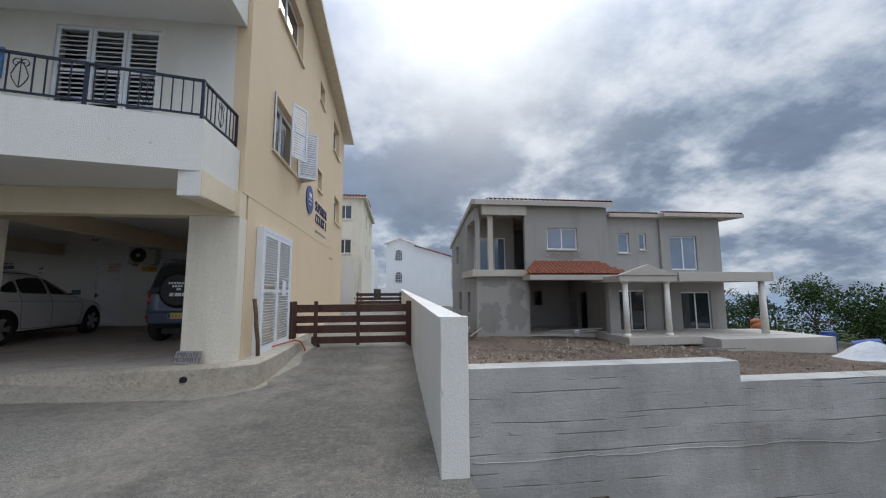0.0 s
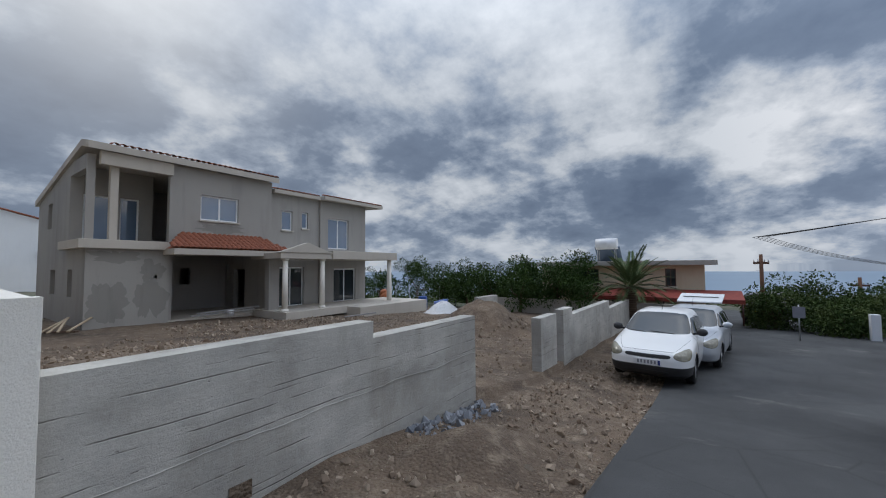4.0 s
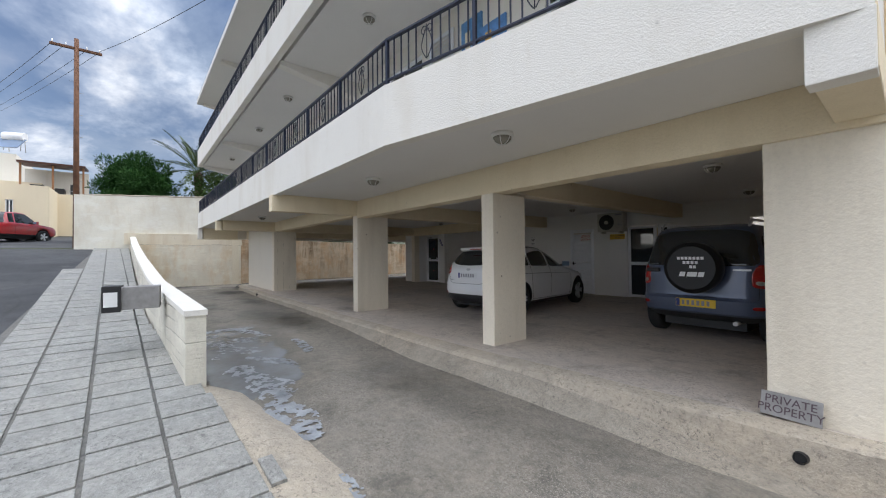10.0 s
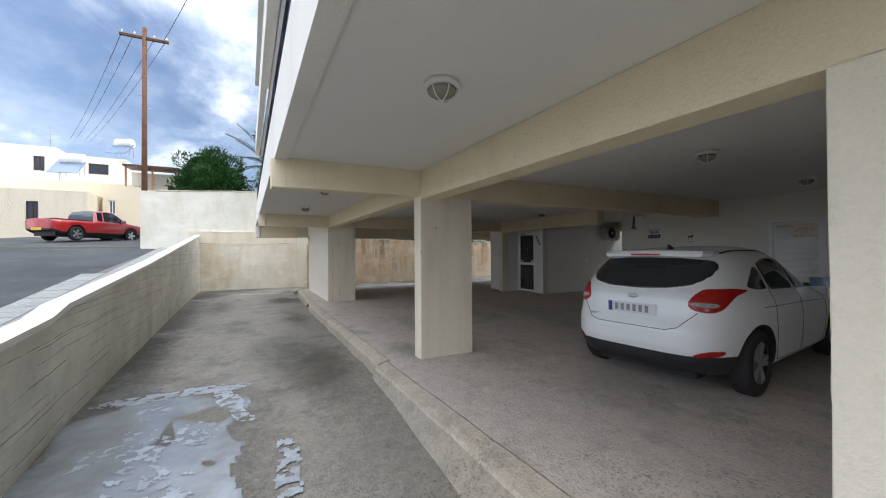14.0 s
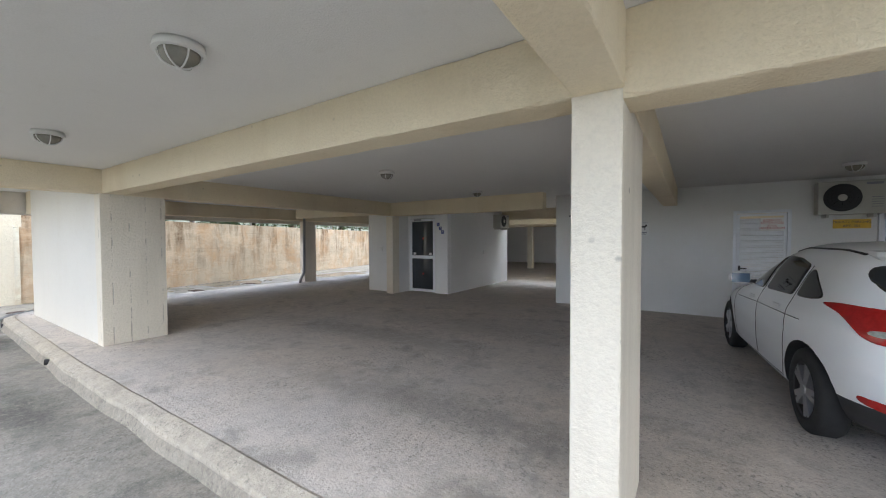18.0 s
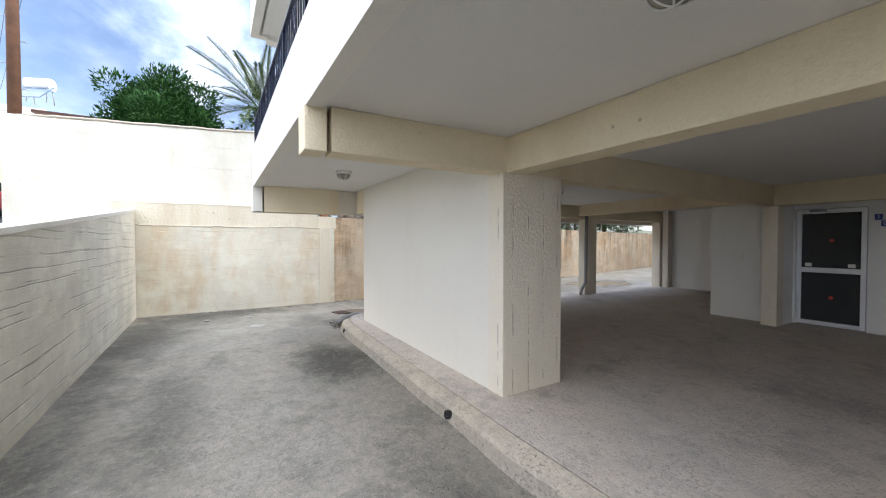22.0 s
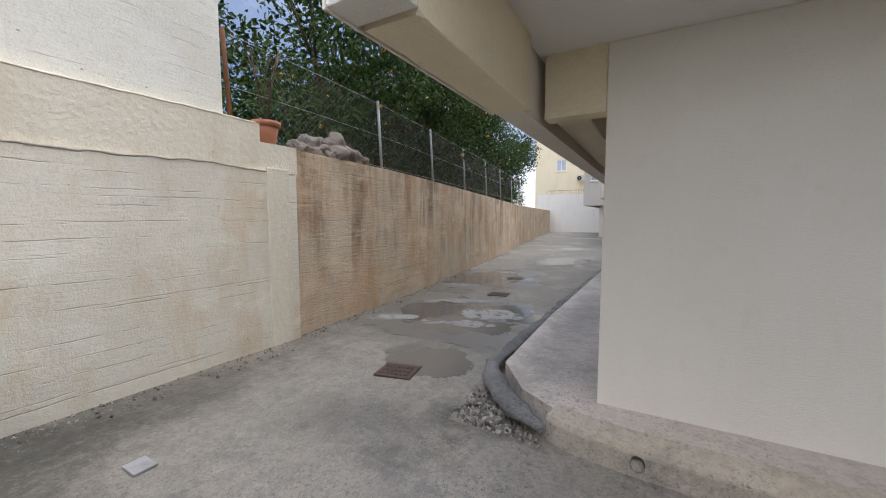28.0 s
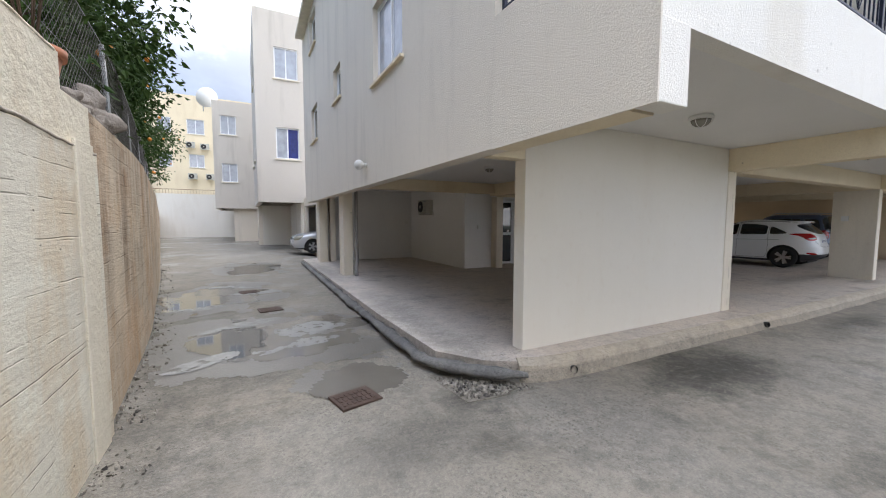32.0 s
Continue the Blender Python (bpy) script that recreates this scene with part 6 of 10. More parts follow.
def blot(name, at, rx, ry, height, material, label, category, thresh=0.0, scale=1.6, seed=0.0, cell=0.05, lift=0.006, rz=0.0, fade=1.0, holes=0.0, kind=""):
    """A flat patch with an uneven outline that lies on the ground."""
    bm, vs = bmesh.new(), {}
    nx, ny = int(rx / cell), int(ry / cell)
    c, s = math.cos(radians(rz)), math.sin(radians(rz))

    def keep(i, j):
        u, v = i * cell / rx, j * cell / ry
        p = Vector((i * cell * scale + seed, j * cell * scale - seed, seed))
        n = noise.fractal(p, 1.0, 2.0, 4)
        if holes and noise.noise(p * 6.0) + 0.5 * noise.noise(p * 14) > holes:
            return False
        return 1 - (u * u + v * v) * fade + 1.1 * n > thresh

    for i in range(-int(nx * 1.6), int(nx * 1.6)):
        for j in range(-int(ny * 1.6), int(ny * 1.6)):
            if not keep(i + 0.5, j + 0.5):
                continue
            q = []
            for a, b in ((i, j), (i + 1, j), (i + 1, j + 1), (i, j + 1)):
                if (a, b) not in vs:
                    jx, jy = a * cell + 0.4 * cell * noise.noise(Vector((a * 3.1, b * 2.7, 1))), b * cell + 0.4 * cell * noise.noise(Vector((a * 2.3, b * 3.7, 4)))
                    x, y = at[0] + jx * c - jy * s, at[1] + jx * s + jy * c
                    vs[a, b] = bm.verts.new((x, y, height(x, y) + lift))
                q.append(vs[a, b])
            bm.faces.new(q)
    bmesh.ops.remove_doubles(bm, verts=bm.verts[:], dist=0.0005)
    return tagged(part(name, bm, material), label, category, kind=kind)


mf = Mat("soapy_film", 0.16, 0, 0.7)
M_FILM = mf.colour(mf.mix(mf.ramp(mf.noise(1.6, 6, 0.65), [(0.38, 0.0), (0.64, 1.0)]), (0.15, 0.15, 0.145), (0.27, 0.285, 0.30))).bump(mf.noise(14, 3), 0.12, 0.01).m
blot("soap_puddle", (-9.7, 3.22), 2.35, 0.80, drive_z, M_FILM, "thin bluish film of wash water on the driveway", "puddle", 0.05, 0.9, 3.3, 0.04, 0.006, 2)
for x, y, rx, ry, rz, th, ho, sd in ((-11.8, 3.35, 0.16, 0.85, 0, 0.15, 0.12, 3.3), (-11.2, 4.0, 0.6, 0.13, 18, 0.25, 0.1, 1.2), (-9.4, 4.5, 0.55, 0.13, -6, 0.3, 0.15, 7.4), (-8.75, 3.75, 0.65, 0.13, 34, 0.25, 0.12, 2.2), (-10.0, 3.4, 1.5, 0.55, 4, 0.6, -0.12, 5.7), (-7.7, 3.38, 0.9, 0.30, 6, 0.3, 0.1, 8.1), (-6.6, 3.42, 0.7, 0.24, 0, 0.25, 0.1, 4.6), (-4.0, 3.28, 1.2, 0.16, -4, 0.1, 0.2, 5.1)):
    blot("soap_foam", (x, y), rx, ry, drive_z, M_FOAM, "pale flecks of soap foam on the wet driveway", "foam", th, 1.9, sd, 0.022, 0.012, rz, holes=ho, kind="stuff")
mw2 = Mat("wet_concrete", 0.10, 0, 0.6)
M_WET = mw2.colour(mw2.mix(mw2.noise(2.0, 6, 0.7), (0.17, 0.155, 0.13), (0.11, 0.10, 0.088))).bump(mw2.noise(30, 3), 0.10, 0.006).m
M_SCUM = plain("dried_scum", (0.27, 0.265, 0.245), 0.55, vary=0.35, scale=9, bumpy=0.3)
for x, y, rx, ry, rz, label in ((-26.1, 9.2, 1.25, 1.15, 10, "shallow puddle reflecting the sky in the alley"), (-27.2, 12.9, 1.0, 1.45, -12, "shallow puddle beside the stained wall"), (-25.35, 6.95, 0.60, 0.48, 12, "shallow puddle round the manhole cover"), (-26.4, 18.2, 0.8, 1.6, 0, "shallow puddle farther up the alley")):
    blot("damp_patch", (x, y), rx * 1.35, ry * 1.3, drive_z, M_DAMP, "dark damp concrete round a puddle", "stain", 0.0, 1.1, x, 0.06, 0.004, rz)
    blot("puddle", (x, y), rx, ry, drive_z, M_WET, label, "puddle", 0.12, 1.3, y, 0.04, 0.007, rz)
blot("puddle", (-26.75, 9.0), 0.5, 0.75, drive_z, M_WATER, "deeper dark water in the alley puddle", "puddle", 0.1, 1.4, 2.9, 0.03, 0.010)
blot("puddle", (-27.5, 12.4), 0.5, 0.9, drive_z, M_WATER, "deeper dark water beside the stained wall", "puddle", 0.1, 1.4, 7.7, 0.03, 0.010)
for x, y, rx, ry, rz, sd in ((-26.7, 9.95, 0.75, 0.16, 24, 6.1), (-25.7, 9.3, 0.6, 0.34, 10, 2.4), (-27.0, 8.35, 0.45, 0.14, 30, 3.8), (-25.9, 8.55, 0.6, 0.2, 12, 8.8), (-26.9, 14.1, 0.75, 0.2, -20, 9.9), (-26.4, 13.0, 0.55, 0.18, 4, 1.7), (-27.3, 11.7, 0.5, 0.16, 20, 5.2)):
    blot("scum_streak", (x, y), rx, ry, drive_z, M_SCUM, "pale streak of dried scum at a puddle's edge", "scum", 0.05, 1.6, sd, 0.028, 0.011, rz, holes=0.3, kind="stuff")
M_COVER = plain("rusty_cast_iron", (0.10, 0.065, 0.05), 0.7, 0.4, vary=0.4, scale=14, bumpy=0.4)


def manhole(at, w, h, rz, label="rusty cast-iron manhole cover with raised bars"):
    e = empty("manhole_cover", at, rz, label=label, category="manhole", group="manhole covers")
    box("cover", (-w / 2, -h / 2, -0.02), (w / 2, h / 2, 0.012), M_COVER, e, 0.004)
    bm = bmesh.new()
    for k in range(7):
        for r in range(3):
            add_box(bm, (-w * 0.42 + k * w * 0.12, -h * 0.36 + r * h * 0.26, 0.012), (-w * 0.42 + k * w * 0.12 + w * 0.07, -h * 0.36 + r * h * 0.26 + h * 0.17, 0.019))
    part("raised_pattern", bm, M_COVER, e)
    return e


manhole((-25.6, 6.54, drive_z(-25.6, 6.54) + 0.012), 0.42, 0.36, 12)
manhole((-26.14, 11.0, drive_z(-26.1, 11) + 0.012), 0.42, 0.36, 8)
manhole((-26.5, 13.2, drive_z(-26.5, 13.2) + 0.012), 0.42, 0.36, 8)
tagged(box("drain_cover", (-26.28, 4.3, drive_z(-26.2, 4.4)), (-26.1, 4.44, drive_z(-26.2, 4.4) + 0.02), M_SIGNBOARD, bevel=0.004), "small pale square access plate in the driveway", "cover")
for at in ((-23.22, 5.93, -0.15), (-18.95, 5.815, -0.14), (-2.9, 6.16, -0.20)):
    bm = bmesh.new()
    add_tube(bm, at, (at[0] + 0.02, at[1] + 0.12, at[2] - 0.01), 0.045, sides=14, caps=False)
    add_tube(bm, (at[0], at[1] + 0.03, at[2]), (at[0], at[1] + 0.04, at[2]), 0.044, sides=14)
    tagged(part("drain_hole", bm, M_BLACK), "dark drain pipe mouth in the kerb", "drain", "kerb drains")


def rubble(name, area, n, size, material, label, height, category="rubble", seed=1):
    """Loose stones over an area: one object of many small uneven lumps."""
    rnd = random.Random(seed)
    bm = bmesh.new()
    for _ in range(n):
        x, y = area(rnd)
        r = size * (0.35 + rnd.random() ** 3 * 1.6)
        m = Matrix.Translation((x, y, height(x, y) + r * 0.2)) @ Euler((rnd.random() * 6, rnd.random() * 6, rnd.random() * 6)).to_matrix().to_4x4() @ Matrix.Diagonal((r, r * (0.5 + rnd.random() * 0.5), r * (0.35 + rnd.random() * 0.4), 1))
        k = len(bm.verts)
        v = [bm.verts.new(m @ (Vector(p) * (0.75 + 0.5 * rnd.random()))) for p in ((1, 0, 0), (-1, 0, 0), (0, 1, 0), (0, -1, 0), (0, 0, 1), (0, 0, -1), (0.6, 0.6, 0.5), (-0.6, -0.6, 0.4))]
        for a, b, c in ((0, 6, 4), (6, 2, 4), (2, 1, 4), (1, 7, 4), (7, 3, 4), (3, 0, 4), (0, 2, 6), (2, 0, 5), (1, 2, 5), (3, 1, 5), (0, 3, 5), (1, 3, 7)):
            bm.faces.new((v[a], v[b], v[c]))
    return tagged(part(name, bm, material), label, category, kind="stuff")


def stone_mat(name, a, b):
    m = Mat(name, 0.9)
    m.colour(m.mix(m.island, a, b))
    return m.bump(m.noise(30, 3), 0.4, 0.01).m


M_STONES = stone_mat("pale_stones", (0.15, 0.10, 0.065), (0.37, 0.30, 0.225))
M_BLUESTONES = stone_mat("grey_stones", (0.14, 0.15, 0.17), (0.32, 0.33, 0.35))
rubble("loose_stones", lambda r: (1.0 + 12 * r.random(), 1.0 + 2.2 * r.random()), 2600, 0.035, M_STONES, "loose pale stones and clods on the dirt strip", lambda x, y: ground_height(x, y), seed=2)
rubble("plot_stones", lambda r: (1.2 + 16 * r.random(), 3.9 + 11 * r.random()), 5200, 0.036, M_STONES, "loose stones and broken clods on the building plot", lambda x, y: ground_height(x, y), seed=3)
rubble("grey_stones", lambda r: (4.2 + 1.9 * r.random(), 3.32 - 0.5 * r.random() ** 2), 240, 0.05, M_BLUESTONES, "heap of grey broken stones at the foot of the grey wall", lambda x, y: ground_height(x, y), seed=4)
rubble("building_waste", lambda r: (6 + 7 * r.random(), 13.5 + 3.5 * r.random()), 650, 0.06, M_STONES, "broken tiles and rubble before the unfinished house", lambda x, y: ground_height(x, y), seed=6)
def in_corner(r):
    """A spot inside the triangle of broken concrete at the kerb's corner."""
    u, v = r.random(), r.random()
    if u + v > 1:
        u, v = 1 - u, 1 - v
    return -24.62 + u * 0.84 - v * 0.06, 5.97 - u * 0.07 + v * 0.66


M_CORNER = stone_mat("corner_stones", (0.05, 0.045, 0.04), (0.34, 0.31, 0.26))
tagged(prism("rubble_patch", [(-24.64, 5.95), (-23.78, 5.87), (-24.15, 6.35), (-24.5, 6.75), (-24.72, 6.70)], drive_z(-24.4, 6.1) - 0.05, drive_z(-24.4, 6.1) + 0.004, floor_concrete("crumbled_concrete", (0.15, 0.135, 0.11), (0.05, 0.045, 0.04), (0.24, 0.21, 0.17), grit=30)), "crumbled dark concrete in a triangle at the kerb corner", "patch", kind="structure")
rubble("corner_rubble", in_corner, 620, 0.022, M_CORNER, "broken concrete lumps at the kerb corner", lambda x, y: drive_z(x, y) + 0.005, seed=7)
rubble("wall_foot_dirt", lambda r: (-27.52 + 0.35 * r.random() ** 2, 2.2 + 4.4 * r.random()), 900, 0.014, M_CORNER, "crumbs and dirt along the foot of the retaining wall", drive_z, seed=21)
rubble("alley_foot_dirt", lambda r: (lambda y, f: (alley_x(y) + 0.02 + 0.3 * f, y))(6.9 + 14 * r.random() ** 1.5, r.random() ** 2), 900, 0.016, M_CORNER, "crumbs and dirt along the foot of the alley wall", drive_z, seed=22)
M_MORTAR = plain("pale_mortar", (0.34, 0.325, 0.29), 0.9, vary=0.3, scale=14, bumpy=0.6)
blot("mortar_patch", (-25.02, 4.49), 0.17, 0.15, drive_z, M_MORTAR, "splash of pale mortar on the driveway", "mortar", 0.0, 3.0, 4.4, 0.012, 0.008)
tagged(box("pipe_cap", (-26.24, 3.44, drive_z(-26.2, 3.5)), (-26.12, 3.54, drive_z(-26.2, 3.5) + 0.025), M_MORTAR, bevel=0.01), "small white pipe cap in the driveway", "cap")


def heap(name, at, r, h, material, label, base, seed=0.0, stretch=1.0):
    bm, rings = bmesh.new(), []
    n = 40
    for k in range(15):
        f = k / 14
        ring = []
        for i in range(n):
            a = math.tau * i / n
            rad = r * f * (1 + 0.22 * noise.noise(Vector((math.cos(a) * 1.5, math.sin(a) * 1.5, seed))))
            x, y = at[0] + rad * math.cos(a) * stretch, at[1] + rad * math.sin(a)
            top = h * (math.cos(math.pi * f) * 0.5 + 0.5) ** 0.8
            z = base(x, y) - 0.04 + top + 0.1 * h * noise.fractal(Vector((x * 2, y * 2, seed)), 1.0, 2.0, 4) * (1 - f * 0.7)
            ring.append(bm.verts.new((x, y, z)))
        rings.append(ring)
    for a, b in zip(rings, rings[1:]):
        for i in range(n):
            if k and a[i] is not b[i]:
                bm.faces.new((a[i], a[(i + 1) % n], b[(i + 1) % n], b[i])).smooth = True
    bmesh.ops.remove_doubles(bm, verts=bm.verts[:], dist=0.002)
    return tagged(part(name, bm, material), label, "heap")


heap("earth_heap", (15.3, 8.2), 2.3, 1.25, M_DIRT, "heap of ochre excavated earth", plot_z, 2.0, 1.25)
heap("earth_heap", (9.2, 6.6), 1.3, 0.35, M_DIRT, "low mound of dug brown earth", plot_z, 5.0, 1.5)
heap("earth_heap", (4.3, 2.35), 0.8, 0.3, M_DIRT, "rubbly bank of earth at the grey wall", plot_z, 8.0, 1.6)
rubble("heap_stones", lambda r: (15.3 + 2.5 * (r.random() - 0.5) * 2, 8.2 + 1.9 * (r.random() - 0.5) * 2), 420, 0.07, M_STONES, "stones spread over the earth heap", lambda x, y: plot_z(x, y) + 1.2 * max(0, 1 - math.hypot((x - 15.3) / 2.7, (y - 8.2) / 2.2)), seed=8)
# short lengths of unfinished boundary wall
for lo, hi in (((9.55, 3.5, -2.3), (10.75, 3.75, -0.26)), ((11.2, 3.45, -2.3), (12.1, 3.7, -0.2)), ((12.1, 3.452, -2.4), (17.5, 3.7, -0.42)), ((17.5, 3.45, -2.6), (22.5, 3.7, -0.75)), ((17.6, 9.8, -2.6), (19.8, 10.05, -0.55))):
    tagged(box("wall_stub", lo, hi, M_GREYWALL, bevel=0.01), "short length of new grey board-marked concrete wall", "wall", "unfinished boundary walls", "structure")

# ---- the unfinished house ----
HB = -1.15      # its floor


def house():
    e = empty("unfinished_house", (4.3, 18.7, HB), label="unfinished two-storey house in raw grey render with a tiled canopy", category="house")
    o = Vector((4.3, 18.7, HB))

    def P(lo, hi, nm, mat=M_RENDER, bev=0.0, par=e):
        return box(nm, Vector(lo) - o, Vector(hi) - o, mat, par, bev)

    def W(u0, u1, z0, z1, t0, t1, holes, nm="wall", mat=M_RENDER, axis="y"):
        bm = bmesh.new()
        wall_with_holes(bm, u0, u1, z0, z1, t0, t1, holes, axis)
        bm.transform(Matrix.Translation(-o))
        return part(nm, bm, mat, e)

    F1, TOP = 2.05, 5.35
    W(4.3, 6.95, HB - 0.3, F1, 18.7, 18.95, [])
    W(18.9, 21.4, HB - 0.3, 5.4, 4.3, 4.55, [(20.4, -0.05, 21.1, 1.05), (19.0, 2.15, 21.2, 4.85)], axis="x")
    W(21.4, 27.0, HB - 0.3, 4.12, 4.3, 4.55, [(23.2, -0.05, 24.1, 1.05), (24.2, 2.9, 25.0, 4.05)], axis="x")
    prism("gable", [(21.4, 4.12), (27.0, 4.12), (27.0, 4.3), (21.4, 5.42)], 0, 0.25, M_RENDER, e, m=Matrix.Translation(-o) @ Matrix(((0, 0, 1, 4.3), (1, 0, 0, 0), (0, 1, 0, 0), (0, 0, 0, 1))))
    W(6.9, 11.5, F1, TOP + 0.2, 18.7, 18.95, [(8.1, 3.25, 9.78, 4.4)])
    W(18.95, 27.0, HB, TOP, 11.35, 11.6, [(21, HB, 22.2, 1.0), (22.6, 0.4, 23.0, 1.3)], axis="x")
    W(6.7, 11.5, HB, TOP, 23.2, 23.45, [(7.4, HB, 8.3, 1.0), (9.0, 0.2, 9.5, 1.1)], mat=M_ROOM)
    W(18.95, 23.2, HB, F1, 6.95, 7.15, [], mat=M_ROOM, axis="x")
    W(21.2, 24.0, F1, TOP, 6.9, 7.1, [(21.6, F1, 22.6, 4.2)], axis="x")
    W(4.55, 6.9, F1, TOP, 21.2, 21.4, [(4.7, F1, 5.7, 4.2), (5.9, F1, 6.6, 4.2)])
    W(11.6, 14.6, HB, 5.1, 18.9, 19.1, [(12.2, 3.12, 12.85, 4.2), (13.45, 3.3, 13.85, 4.22), (12.0, HB + 0.1, 13.6, 1.1)])
    W(14.6, 18.2, HB, 5.05, 18.75, 19.0, [(15.15, 2.2, 16.75, 4.05), (15.6, HB + 0.1, 17.35, 1.0)])
    W(19.0, 27.0, HB, 4.9, 18.0, 18.2, [], axis="x")
    W(4.55, 18.0, HB - 0.3, 4.9, 26.8, 27.0, [(5.0, 2.3, 6.5, 4.2)])
    P((4.4, 18.9, HB - 0.4), (18.1, 26.9, HB), "floor_slab", M_RENDER_PALE)
    P((4.4, 19.0, F1 - 0.18), (18.1, 26.9, F1 - 0.02), "floor_slab", M_RENDER_PALE)
    P((4.05, 18.45, F1 - 0.22), (7.0, 18.95, F1 + 0.12), "balcony_edge", M_RENDER_PALE, 0.02)
    P((4.05, 18.95, F1 - 0.22), (4.35, 21.5, F1 + 0.12), "balcony_edge", M_RENDER_PALE, 0.02)
    P((4.95, 18.72, F1 + 0.12), (5.2, 18.97, 5.1), "balcony_column", M_RENDER_PALE, 0.01)
    # roofs
    def roof(nm, pts, t=0.2, mat=M_RENDER_PALE):
        bm = bmesh.new()
        a = [bm.verts.new(Vector(p) - o) for p in pts]
        b = [bm.verts.new(v.co + Vector((0, 0, t))) for v in a]
        n = len(a)
        bm.faces.new(a[::-1]), bm.faces.new(b)
        for i in range(n):
            bm.faces.new((a[i], a[(i + 1) % n], b[(i + 1) % n], b[i]))
        bmesh.ops.recalc_face_normals(bm, faces=bm.faces[:])
        return part(nm, bm, mat, e)

    roof("roof", [(4.2, 18.35, 5.5), (11.7, 18.35, 5.5), (11.7, 19.3, 5.72), (4.2, 19.3, 5.72)], 0.26)
    roof("roof", [(4.2, 19.3, 5.72), (11.7, 19.3, 5.72), (11.7, 27.4, 4.2), (4.2, 27.4, 4.2)], 0.26)
    P((4.6, 18.5, 5.0), (6.95, 18.78, 5.5), "roof_beam", M_RENDER_PALE, 0.01)
    roof("roof", [(11.6, 18.6, 5.05), (14.8, 18.6, 5.05), (14.8, 26, 5.3), (11.6, 26, 5.3)], 0.2)
    roof("roof", [(14.5, 18.2, 5.05), (19.3, 18.2, 5.05), (19.3, 26, 5.4), (14.5, 26, 5.4)], 0.2)
    # rows of ridge tiles on the eaves
    tile = None
    for x0, x1, y, z in ((5.0, 11.6, 18.4, 5.79), (11.8, 14.6, 18.66, 5.26), (14.7, 19.2, 18.26, 5.26)):
        x = x0
        while x < x1:
            m = pose(x - o.x, y - o.y, z - o.z, 12)
            if tile is None:
                bm = bmesh.new()
                for i in range(6):
                    a0, a1 = math.pi * i / 6, math.pi * (i + 1) / 6
                    q = [bm.verts.new((0.1 * math.cos(a), yy, 0.07 * math.sin(a))) for yy, a in ((0, a0), (0, a1), (0.4, a1), (0.4, a0))]
                    bm.faces.new(q)
                bmesh.ops.remove_doubles(bm, verts=bm.verts[:], dist=0.001)
                bmesh.ops.solidify(bm, geom=bm.faces[:], thickness=0.015)
                tile = part("roof_tile", bm, M_TILE, e)
                tile.matrix_basis = m
            else:
                again(tile, e, m)
            x += 0.235
    # tiled canopy over the open ground floor
    cy, cz = 18.7, F1 - 0.12
    P((6.7, 17.55, cz - 0.3), (11.75, 18.7, cz - 0.05), "canopy_slab", M_RENDER_PALE, 0.01)
    rows = 5
    for r in range(rows):
        y = 17.55 + r * 0.22
        z = cz - 0.03 + r * 0.13
        x = 6.75 + r * 0.17
        while x < 11.7 - r * 0.17:
            again(tile, e, pose(x - o.x, y - o.y, z - o.z, 30))
            x += 0.215
    bm = bmesh.new()
    v = [bm.verts.new(Vector(p) - o) for p in ((6.72, 17.6, cz - 0.05), (11.73, 17.6, cz - 0.05), (10.9, 18.7, cz + 0.6), (7.55, 18.7, cz + 0.6), (6.72, 18.7, cz - 0.05), (11.73, 18.7, cz - 0.05))]
    for q in ((0, 1, 2, 3), (0, 3, 4), (1, 5, 2)):
        bm.faces.new([v[i] for i in q])
    part("canopy_bed", bm, M_TILE, e)
    P((10.75, 17.6, HB - 0.2), (11.3, 17.95, cz - 0.3), "canopy_pier", M_RENDER, 0.01)
    # porch
    PZ = -1.0
    P((10.6, 15.9, PZ - 0.35), (18.6, 18.75, PZ), "porch_floor", M_RENDER_PALE, 0.01)
    P((14.2, 14.9, PZ - 0.75), (19.9, 18.7, PZ - 0.02), "porch_floor", M_RENDER_PALE, 0.01)
    for x in (10.85, 12.95):
        bm = bmesh.new()
        add_tube(bm, (x - o.x, 16.4 - o.y, PZ - HB), (x - o.x, 16.4 - o.y, 1.5 - HB), 0.14, 0.12, 20)
        add_tube(bm, (x - o.x, 16.4 - o.y, 1.4 - HB), (x - o.x, 16.4 - o.y, 1.5 - HB), 0.14, 0.19, 20)
        add_tube(bm, (x - o.x, 16.4 - o.y, PZ - HB), (x - o.x, 16.4 - o.y, PZ + 0.12 - HB), 0.19, 0.16, 20)
        part("porch_column", bm, M_WHITE, e)
    bm = bmesh.new()
    add_tube(bm, (18.0 - o.x, 16.4 - o.y, PZ - HB), (18.0 - o.x, 16.4 - o.y, 1.5 - HB), 0.16, 0.13, 20)
    part("porch_column", bm, M_WHITE, e)
    P((10.45, 16.15, 1.5), (13.35, 18.75, 1.78), "porch_beam", M_RENDER_PALE, 0.01)
    prism("pediment", [(10.35 - o.x, 0), (13.45 - o.x, 0), (11.9 - o.x, 0.52)], 0, 0.3, M_RENDER_PALE, e, m=Matrix.Translation((0, 16.4 - o.y, 1.78 - HB)) @ pose(0, 0, 0, 90), bevel=0.02)
    P((13.4, 16.1, 1.5), (18.4, 18.75, 1.95), "porch_roof", M_RENDER_PALE, 0.02)
